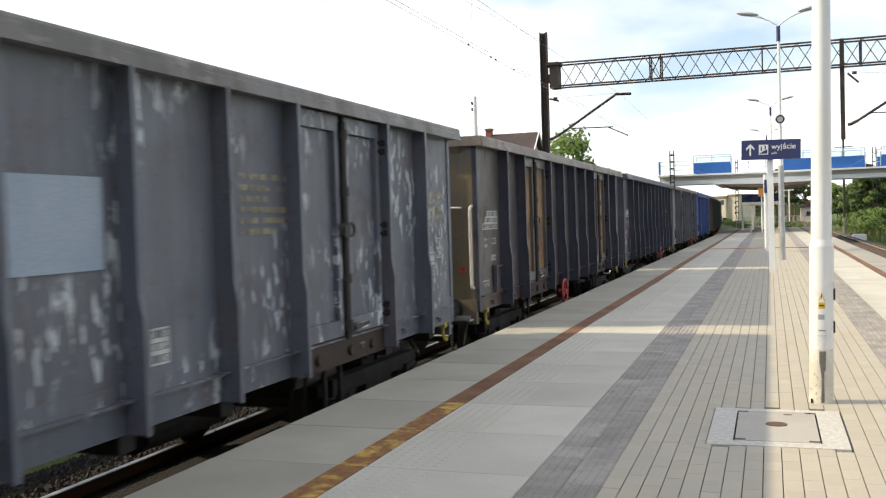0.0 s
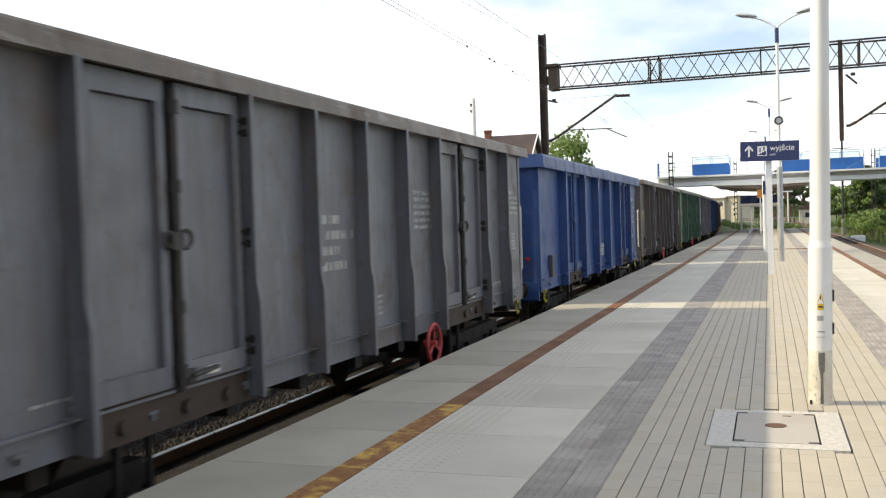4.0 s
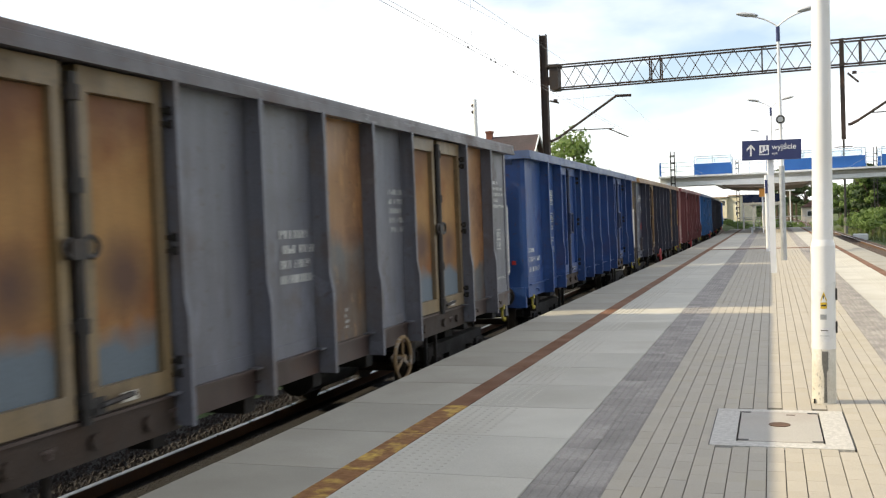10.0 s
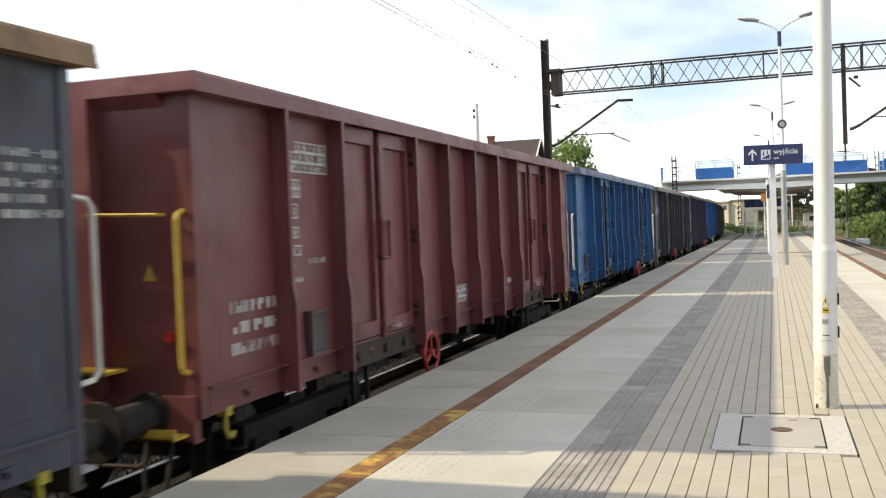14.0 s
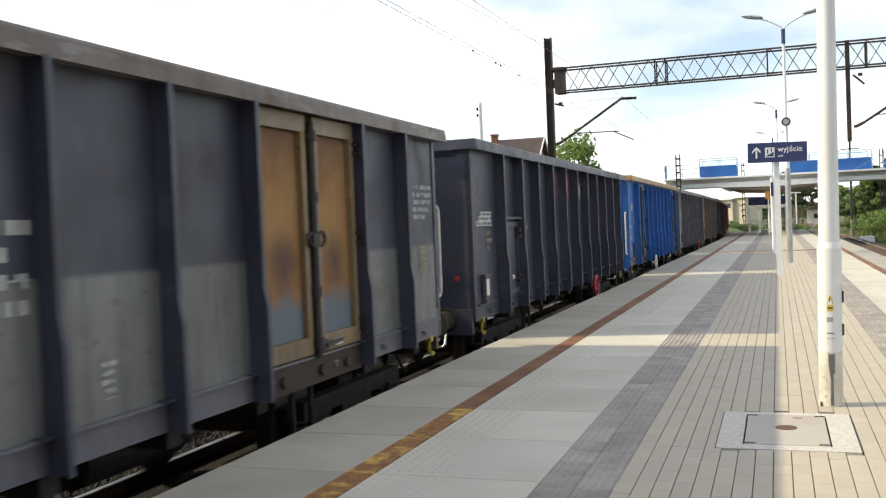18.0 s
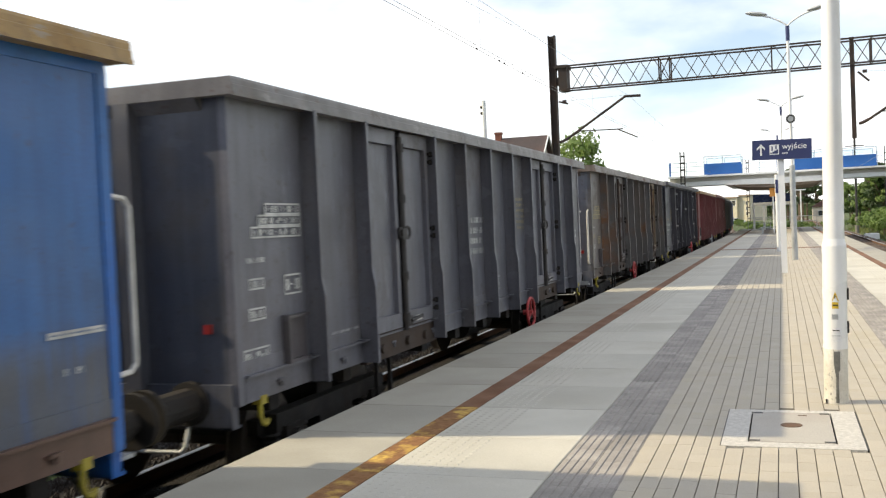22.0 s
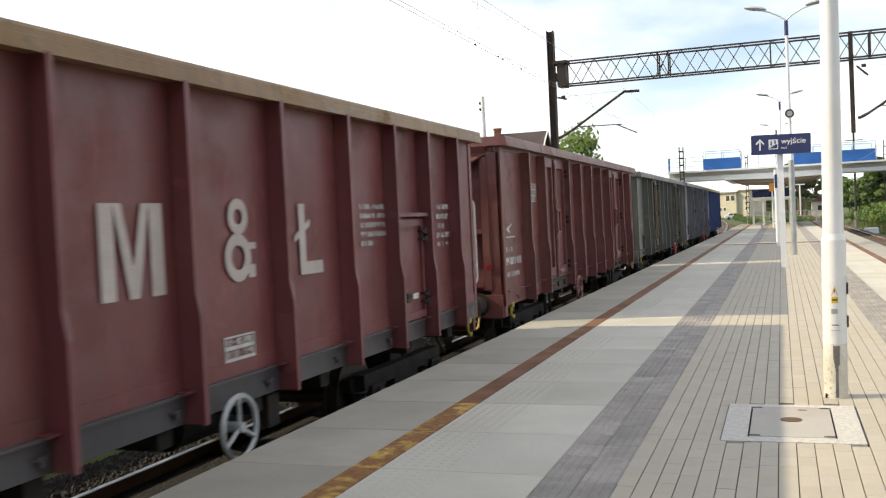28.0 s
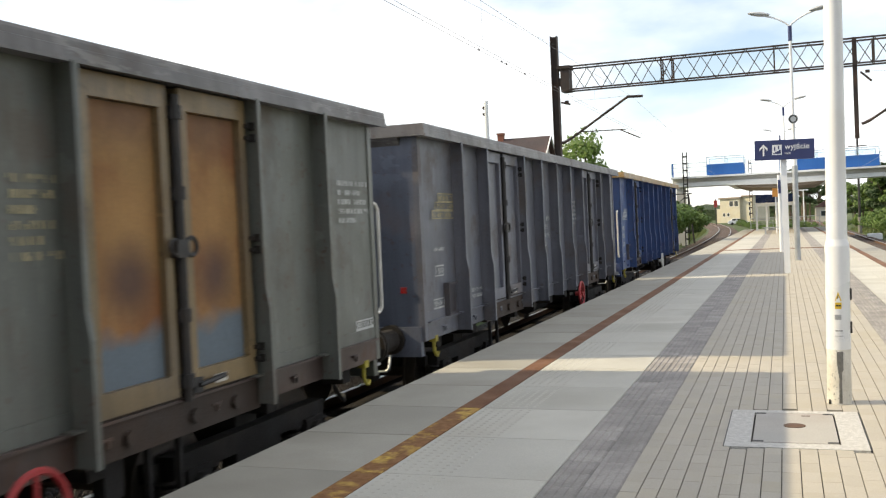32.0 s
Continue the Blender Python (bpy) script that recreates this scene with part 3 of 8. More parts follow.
def fin_mesh():
    """A pressed side post: a narrow fin with a turned edge, stepping out at its knee, with a foot flange."""
    me = Mesh()
    low, high = FIN + 0.018, FIN - 0.010
    side = [(SIDE - 0.02, 0.96), (low, 0.96), (low, 1.70), (high, 1.86), (high, CAPZ), (SIDE - 0.02, CAPZ)]
    edge = [(low - 0.012, 0.96), (low + 0.001, 0.96), (low + 0.001, 1.70), (high + 0.001, 1.86), (high + 0.001, CAPZ), (high - 0.014, CAPZ), (high - 0.014, 1.85), (low - 0.012, 1.69)]
    for a, b, part in ((-0.004, 0.012, side), (-0.036, 0.012, edge)):
        k = len(part)
        p = [(x, a, z) for x, z in part] + [(x, b, z) for x, z in part]
        me.add(p, [tuple(range(k)), tuple(range(2 * k - 1, k - 1, -1))] + [(i, k + i, k + (i + 1) % k, (i + 1) % k) for i in range(k)])
    me.box(SIDE - 0.01, FIN - 0.07, -0.11, -0.018, 1.178, 1.192)
    return me


def broad_post_mesh():
    """A side post with a broad flat face."""
    me = Mesh().prism([(SIDE - 0.02, 0.96), (FIN - 0.012, 0.96), (FIN - 0.012, CAPZ - 0.08), (SIDE - 0.02, CAPZ - 0.08)], -0.10, 0.012)
    return me.box(SIDE - 0.01, FIN - 0.03, -0.19, -0.1, 1.175, 1.195)


def panel_mesh(w):
    """A side sheet, a little dished between its posts."""
    me, n, k = Mesh(), 6, 5
    pts = []
    for i in range(n + 1):
        for j in range(k + 1):
            y, z = w * (i / n - 0.5), SILL + (CAPZ - SILL) * j / k
            pts.append((SIDE - 0.014 * math.sin(math.pi * i / n) * math.sin(math.pi * j / k), y, z))
    faces = [(i * (k + 1) + j, (i + 1) * (k + 1) + j, (i + 1) * (k + 1) + j + 1, i * (k + 1) + j + 1) for i in range(n) for j in range(k)]
    m = len(pts)
    pts += [(SIDE - 0.05, y, z) for y, z in ((-w / 2, SILL), (w / 2, SILL), (w / 2, CAPZ), (-w / 2, CAPZ))]
    faces += [(m, m + 3, m + 2, m + 1)]
    return me.add(pts, faces).box(SIDE - 0.03, SIDE + 0.007, -w / 2 + 0.02, w / 2 - 0.02, SILL - 0.01, SILL + 0.11)


def ring_frame(me, x0, x1, y0, y1, z0, z1, wy, wz):
    """A rectangular frame in one piece, proud from x0 to x1."""
    out, inn = [(y0, z0), (y1, z0), (y1, z1), (y0, z1)], [(y0 + wy, z0 + wz), (y1 - wy, z0 + wz), (y1 - wy, z1 - wz), (y0 + wy, z1 - wz)]
    p = [(x1, *q) for q in out] + [(x1, *q) for q in inn] + [(x0, *q) for q in out] + [(x0, *q) for q in inn]
    f = []
    for i in range(4):
        j = (i + 1) % 4
        f += [(i, j, 4 + j, 4 + i), (8 + i, 12 + i, 12 + j, 8 + j), (i, 8 + i, 8 + j, j), (4 + i, 4 + j, 12 + j, 12 + i)]
    return me.add(p, f)


def leaf_mesh(w):
    """The raised frame of a door leaf."""
    return ring_frame(Mesh(), SIDE - 0.10, SIDE + 0.06, -w / 2, w / 2, 1.20, 3.275, 0.085, 0.15)


def leaf_sheet(w):
    return Mesh().box(SIDE - 0.03, SIDE + 0.008, -w / 2 + 0.08, w / 2 - 0.08, 1.315, 3.12)


def hinge_mesh():
    """A double knuckle on its strap, reaching from the leaf to the post."""
    me = Mesh()
    for z in (-0.045, 0.045):
        me.rod((SIDE + 0.085, 0.02, z - 0.03), (SIDE + 0.085, 0.02, z + 0.03), 0.03, 8).box(SIDE - 0.02, SIDE + 0.085, -0.06, 0.12, z - 0.016, z + 0.016)
    return me


def lock_mesh():
    """The upright locking bar between the leaves, with lugs and two ring handles."""
    me = Mesh().rod((SIDE + 0.075, 0, 1.16), (SIDE + 0.075, 0, 3.22), 0.034, 8)
    for z in (1.30, 1.74, 2.56, 3.10):
        me.rod((SIDE + 0.075, 0, z - 0.045), (SIDE + 0.075, 0, z + 0.045), 0.05, 8).box(SIDE - 0.02, SIDE + 0.075, -0.05, 0.05, z - 0.02, z + 0.02)
    me.box(SIDE + 0.02, SIDE + 0.12, -0.10, 0.03, 2.13, 2.25)
    me.ring((SIDE + 0.10, 0.085, 2.20), (1, 0, 0), 0.062, 0.016, 14, 5).ring((SIDE + 0.10, -0.10, 2.20), (1, 0, 0), 0.050, 0.014, 14, 5)
    return me


def long_lock_mesh():
    """A locking bar with a tall loop handle."""
    me = Mesh().rod((SIDE + 0.075, 0, 1.16), (SIDE + 0.075, 0, 3.22), 0.030, 8)
    for z in (1.30, 1.80, 2.52, 3.10):
        me.box(SIDE - 0.02, SIDE + 0.11, -0.045, 0.045, z - 0.03, z + 0.03)
    return me.box(SIDE + 0.03, SIDE + 0.10, -0.055, 0.075, 2.0, 2.34).path([(SIDE + 0.11, -0.05, 1.98), (SIDE + 0.11, -0.05, 2.36), (SIDE + 0.13, 0.09, 2.36), (SIDE + 0.13, 0.09, 1.98), (SIDE + 0.11, -0.05, 1.98)], 0.022, 6)


def latch_mesh():
    """The foot latch of a door leaf: a lever on a block."""
    return Mesh().box(SIDE + 0.03, SIDE + 0.085, -0.05, 0.05, 1.20, 1.30).rod((SIDE + 0.09, 0.0, 1.25), (SIDE + 0.10, 0.30, 1.275), 0.018, 6)


def far_side_mesh(n):
    return Mesh().box(-SIDE, -SIDE + 0.05, -n / 2, n / 2, SILL, CAPZ).box(-SIDE - 0.01, -SIDE + 0.06, -n / 2, n / 2, 0.95, SILL)


def cap_mesh(n, deep=0.0):
    """The top rail round the open body, standing out over both ends; deep: a broad slanting one."""
    me = Mesh()
    o, i, z0 = FIN - 0.03, SIDE - 0.20, CAPZ - deep
    e = n / 2 + 0.10
    for s in (1, -1):
        me.prism([(s * o, z0), (s * o, z0 + 0.072), (s * (o - 0.008), z0 + 0.078), (s * (o - 0.008), TOP - 0.02 - deep * 0.2), (s * (o - 0.014 - deep * 0.25), TOP), (s * i, TOP), (s * i, z0)], -e, e)
        me.box(min(s * (o - 0.01), s * (o + 0.012)), max(s * (o - 0.01), s * (o + 0.012)), -e, e, z0 - 0.012, z0 + 0.018)
        me.box(-i, i, s * (e - 0.17) if s > 0 else -e, e if s > 0 else -e + 0.17, z0, TOP)
        me.add([(x, s * y, z) for x, y, z in ((-i, n / 2, z0 - 0.09), (i, n / 2, z0 - 0.09), (i, e - 0.01, z0), (-i, e - 0.01, z0), (-i, n / 2, z0), (i, n / 2, z0))],
               [(0, 1, 2, 3), (0, 4, 5, 1), (3, 2, 5, 4), (0, 3, 4), (1, 5, 2)])
    return me


def end_mesh(s, n):
    e = s * n / 2
    a, b = (e - 0.06, e) if s > 0 else (e, e + 0.06)
    return Mesh().box(-SIDE, SIDE, a, b, 1.08, CAPZ)


def corner_mesh():
    return Mesh().box(-0.06, 0.012, -0.045, 0.045, 0.96, CAPZ)


def sill_mesh(n):
    """The sole bar: a channel with stake pockets and small hooks."""
    me = Mesh().box(SIDE - 0.05, SIDE + 0.012, -n / 2 + 0.1, n / 2 - 0.1, 0.965, SILL).box(SIDE - 0.05, SIDE + 0.05, -n / 2 + 0.1, n / 2 - 0.1, SILL - 0.02, SILL)
    for i in range(11):
        y = -n / 2 + 0.62 + i * (n - 1.24) / 10
        me.box(SIDE, SIDE + 0.045, y - 0.05, y + 0.05, 1.06, 1.08)
        me.rod((SIDE + 0.04, y, 1.02), (SIDE + 0.04, y, 1.07), 0.018, 6)
    return me


def door_sill_mesh():
    me = Mesh().box(SIDE - 0.04, SIDE + 0.035, -0.98, 0.98, 0.93, SILL + 0.03)
    for y in (-0.6, 0.1, 0.62):
        me.rod((SIDE + 0.03, y, 1.04), (SIDE + 0.07, y, 1.04), 0.05, 10)
    return me


def frame_mesh(n):
    return Mesh().box(-SIDE + 0.02, SIDE - 0.03, -n / 2 + 0.05, n / 2 - 0.05, 1.08, 1.16).box(-0.2, 0.2, -n / 2, n / 2, 0.75, 1.1)


def truss_mesh():
    """The shallow side girder under the floor."""
    me = Mesh().box(-0.04, 0.04, -3.1, 3.1, 0.94, 1.1)
    for y in (-2.9, -1.5, 0.0, 1.5, 2.9):
        me.box(-0.06, 0.06, y - 0.04, y + 0.04, 0.88, 1.0)
    return me


def buffer_mesh(s):
    return Mesh().rod((0, 0, 0), (0, 0.07 * s, 0), 0.17, 16).rod((0, 0.06 * s, 0), (0, 0.46 * s, 0), 0.125, 16).rod((0, 0.45 * s, 0), (0, 0.58 * s, 0), 0.09, 14).rod((0, 0.57 * s, 0), (0, 0.61 * s, 0), 0.20, 20)


def beam_mesh():
    return Mesh().box(-SIDE + 0.02, SIDE - 0.03, -0.06, 0.03, 0.79, 1.13).box(-SIDE + 0.02, SIDE - 0.03, -0.06, 0.06, 0.79, 0.81)


def handrail_mesh():
    """A bent rod from the foot to shoulder height."""
    return Mesh().path([(0, 0, 0.0), (0, 0.19, 0.01), (0.012, 0.23, 0.06), (0.012, 0.23, 1.06), (0, 0.19, 1.12), (0, 0, 1.14)], 0.02, 6)


def front_rail_mesh():
    return Mesh().path([(0, 0, 0), (0.07, 0, 0.02), (0.09, 0, 0.06), (0.09, 0, 1.10), (0.07, 0, 1.14), (0, 0, 1.16)], 0.022, 8)


def hook_mesh():
    return Mesh().rod((0, 0, 0.12), (0, 0, 0.0), 0.022, 8).path([(0, 0, 0.0), (0.015, 0.02, -0.06), (0.015, 0.06, -0.075), (0.015, 0.09, -0.035)], 0.02, 8).box(-0.04, 0.04, -0.045, 0.045, 0.1, 0.17)


def step_mesh():
    me = Mesh()
    for y in (-0.17, 0.17):
        me.box(-0.02, 0.02, y - 0.02, y + 0.02, 0.42, 0.97)
    return me.box(-0.08, 0.06, -0.19, 0.19, 0.42, 0.45)


def handwheel_mesh():
    me = Mesh().ring((0, 0, 0), (1, 0, 0), 0.225, 0.022, 24, 6).rod((-0.12, 0, 0), (0.03, 0, 0), 0.04, 10)
    for i in range(3):
        a = radians(120 * i + 90)
        me.rod((0, 0, 0), (0, 0.225 * math.cos(a), 0.225 * math.sin(a)), 0.016, 6)
    return me


def side_frame_mesh():
    """A cast bogie frame: two arched sides with spring nests and axle boxes."""
    me = Mesh()
    for s in (1, -1):
        x0, x1 = sorted((s * 0.93, s * 1.07))
        me.box(x0, x1, -1.15, 1.15, 0.56, 0.72)
        me.box(x0, x1, -0.35, 0.35, 0.36, 0.60)
        for y in (-0.9, 0.9):
            me.box(s * 1.0 - 0.11, s * 1.0 + 0.11, y - 0.15, y + 0.15, 0.33, 0.60)
            me.rod((s * 1.08, y, 0.46), (s * 1.16, y, 0.46), 0.11, 12)
            for d in (-0.25, 0.25):
                for k in range(4):
                    me.ring((s * 1.0, y + d, 0.38 + 0.055 * k), (0, 0, 1), 0.075, 0.02, 10, 5)
    me.box(-0.95, 0.95, -0.16, 0.16, 0.5, 0.82)
    for y in (-1.2, 1.2):
        me.box(-0.95, 0.95, y - 0.05, y + 0.05, 0.55, 0.68)
    return me


def wheelset_mesh():
    me = Mesh().rod((-1.0, 0, 0), (1.0, 0, 0), 0.08, 10)
    for s in (-1, 1):
        me.rod((s * 0.70, 0, 0), (s * 0.835, 0, 0), 0.445, 28, 0.44)
        me.rod((s * 0.69, 0, 0), (s * 0.715, 0, 0), 0.475, 28)
        for k in range(6):
            a = math.pi * k / 3
            me.box(s * 0.84 - 0.008, s * 0.84 + 0.008, 0.2 * math.cos(a) - 0.03, 0.2 * math.cos(a) + 0.03, 0.2 * math.sin(a) - 0.03, 0.2 * math.sin(a) + 0.03)
    return me


def strokes(me, rnd, x, y0, y1, z1, z0):
    """One worn line of stencilling between y0 and y1: a row of small bars."""
    h, y = z1 - z0, y0
    while y < y1:
        run = min(h * rnd.choice((0.14, 0.22, 0.4, 0.55)), y1 - y)
        if rnd.random() > 0.10:
            a, b = (z0, z1) if rnd.random() < 0.75 else (z0 + h * rnd.choice((0, 0.45)), z1 - h * rnd.choice((0, 0.4)))
            me.add([(x, y, a), (x, y + run, a), (x, y + run, b), (x, y, b)], [(0, 1, 2, 3)])
        y += run + h * rnd.choice((0.13, 0.16, 0.2, 0.55))


def outline(me, x, y0, y1, z1, z0, t=0.015):
    for a, b, c, d in ((y0, y0 + t, z0, z1), (y1 - t, y1, z0, z1), (y0 + t, y1 - t, z1 - t, z1), (y0 + t, y1 - t, z0, z0 + t)):
        me.add([(x, a, c), (x, b, c), (x, b, d), (x, a, d)], [(0, 1, 2, 3)])


def write(k, style, u0, u1, z1, z0, rows=1, ink=None):
    """Marks on the side of wagon k, u metres from its leading end, between heights z0 and z1: lines too worn to read, boxed lines, tables or patches."""
    w, place, spec = WAGONS[k]
    half = spec.get("length", BODY) / 2
    ink, x, y0, y1 = ink or stencil_white, SIDE + 0.003, u0 - half, u1 - half
    me, rnd = Mesh(), random.Random(round(1000 * u0 + 7 * k + 100 * z1))
    if style == "patch":
        return put("painted_patch", me.box(x - 0.002, x + 0.002, y0, y1, z0, z1), ink, w, label="painted-over patch")
    if style == "rows":
        pitch = (z1 - z0) / (rows - 0.3)
        for i in range(rows):
            end = y1 if rows == 1 else y0 + (y1 - y0) * rnd.choice((0.55, 0.75, 0.9, 1.0, 1.0))
            strokes(me, rnd, x, y0, end, z1 - i * pitch, z1 - i * pitch - (0.7 if rows == 1 else 0.56) * pitch)
    else:
        pitch = (z1 - z0) / rows
        for i in range(rows):
            top, left = z1 - i * pitch, y0 + ((y1 - y0) * 0.14 * (rows - 1 - i) if style == "table" else 0.0)
            outline(me, x, left, y1, top, top - pitch)
            strokes(me, rnd, x, left + 0.03, y1 - 0.03, top - 0.25 * pitch, top - 0.78 * pitch)
    return tagged(put("lettering", me, ink, w, label="stencilled lettering too worn to read"), kind="stuff")


WHEELSETS = []


def bogie(parent, y):
    b = put("bogie", shared("bogie", side_frame_mesh), underframe, parent, pose(0, y, 0), "dark cast steel bogie")
    for d in (-0.9, 0.9):
        w = put("wheelset", shared("wheelset", wheelset_mesh), wheel_steel, b, pose(0, d, 0.46))
        WHEELSETS.append((w, d))
        put("axle_cap", shared("axle_cap", lambda: Mesh().rod((1.155, 0, 0.46), (1.19, 0, 0.46), 0.085, 10)), axle_white, b, pose(0, d, 0), "worn pale axle box cover")
    return b


def door_pair(wagon, y, width, frame_mat, sheet_mat, bar_mat, tall=False):
    y += 0.03
    w = round((width - 0.31) / 2, 3)
    for s in (-1, 1):
        leaf = put("door", shared(("leaf", w), lambda: leaf_mesh(w)), frame_mat, wagon, pose(0, y + s * (w / 2 + 0.07), 0))
        put("door_sheet", shared(("leaf_sheet", w), lambda: leaf_sheet(w)), sheet_mat, leaf)
        for z in (1.36, 2.19, 3.04):
            put("hinge", shared("hinge", hinge_mesh), underframe, leaf, pose(0, s * 0.46, z, 0, 0, 0) if s > 0 else pose(-0.07, -0.43, z))
    put("locking_bar", shared("long_lock", long_lock_mesh) if tall else shared("lock", lock_mesh), bar_mat, wagon, pose(0, y, 0))
    put("door_sill", shared("door_sill", door_sill_mesh), steel_brown, wagon, pose(0, y, 0))
    put("door_latch", shared("door_latch", latch_mesh), bar_mat, wagon, pose(0, y + 0.12, 0))
    put("white_tag", shared("white_tag", lambda: Mesh().box(SIDE + 0.06, SIDE + 0.07, 0.34, 0.49, 1.225, 1.285)), white_bar, wagon, pose(0, y, 0))


def hatch(wagon, y, w, mat, bar_mat):
    """A low door in its frame under a cross beam."""
    door = put("hatch", Mesh().box(SIDE - 0.01, SIDE + 0.03, -w / 2 + 0.10, w / 2 - 0.12, 1.25, 2.22), mat, wagon, pose(0, y, 0))
    put("hatch_frame", ring_frame(Mesh(), SIDE - 0.005, SIDE + 0.06, -w / 2 + 0.05, w / 2 - 0.06, 1.20, 2.30, 0.07, 0.08), mat, door)
    for z in (1.42, 2.12):
        put("hinge", shared("hinge", hinge_mesh), bar_mat, door, pose(0, w / 2 - 0.10, z))
    put("hatch_latch", shared("hatch_latch", lambda: Mesh().box(SIDE + 0.03, SIDE + 0.08, -0.05, 0.05, 1.40, 1.50).rod((SIDE + 0.09, -0.12, 1.42), (SIDE + 0.09, 0.04, 1.46), 0.018, 6)), bar_mat, door, pose(0, -0.12, 0))
    put("hatch_tag", shared("hatch_tag", lambda: Mesh().box(SIDE + 0.034, SIDE + 0.044, 0.08, 0.24, 1.42, 1.48)), white_bar, door, label="small white enamel tag")
    put("cross_beam", Mesh().box(SIDE, SIDE + 0.12, -w / 2 + 0.035, w / 2 - 0.035, 2.33, 2.37), mat, wagon, pose(0, y, 0))


def pillared_end(wagon, s, n, mat):
    """A recessed end between broad corner columns, with a sloping hood, shelves and gussets."""
    def made(key, build):
        return shared((key, s), build)
    e = s * n / 2
    for q in (-1, 1):
        put("end_column", shared(("end_column", q, s), lambda: Mesh().box(min(q * 1.05, q * 1.255), max(q * 1.05, q * 1.255), min(-0.15 * s, 0.0), max(-0.15 * s, 0.0), 0.80, 3.25).box(min(q * 0.95, q * 1.06), max(q * 0.95, q * 1.06), min(-0.15 * s, 0.012 * s), max(-0.15 * s, 0.012 * s), 1.2, 3.19)), mat, wagon, pose(0, e, 0))
        g = Mesh().prism([(q * 0.735, 1.25), (q * 0.95, 1.25), (q * 0.95, 1.48)], -0.016, -0.004)
        put("gusset", g, mat, wagon, pose(0, e + (0.01 if s > 0 else 0.0), 0))
    h = Mesh()
    a, b = 1.04, 0.86
    h.add([(-a, 0, 3.25), (a, 0, 3.25), (b, 0.15 * s, 3.12), (-b, 0.15 * s, 3.12), (-b, 0.14 * s, 3.10), (b, 0.14 * s, 3.10), (a, 0, 3.23), (-a, 0, 3.23)],
          [(0, 1, 2, 3), (3, 2, 5, 4), (4, 5, 6, 7), (1, 6, 5, 2), (0, 3, 4, 7)])
    put("end_hood", h, mat, wagon, pose(0, e, 0))
    put("end_header", made("end_header", lambda: Mesh().box(-1.05, 1.05, min(-0.15 * s, -0.002 * s), max(-0.15 * s, -0.002 * s), 3.22, CAPZ)), mat, wagon, pose(0, e, 0))
    for z, t in ((2.05, 0.065), (1.235, 0.02)):
        put("end_shelf", made("end_shelf %.2f" % z, lambda: Mesh().box(-0.95, 0.95, min(-0.15 * s, 0.0), max(-0.15 * s, 0.0), z, z + t)), mat, wagon, pose(0, e, 0))


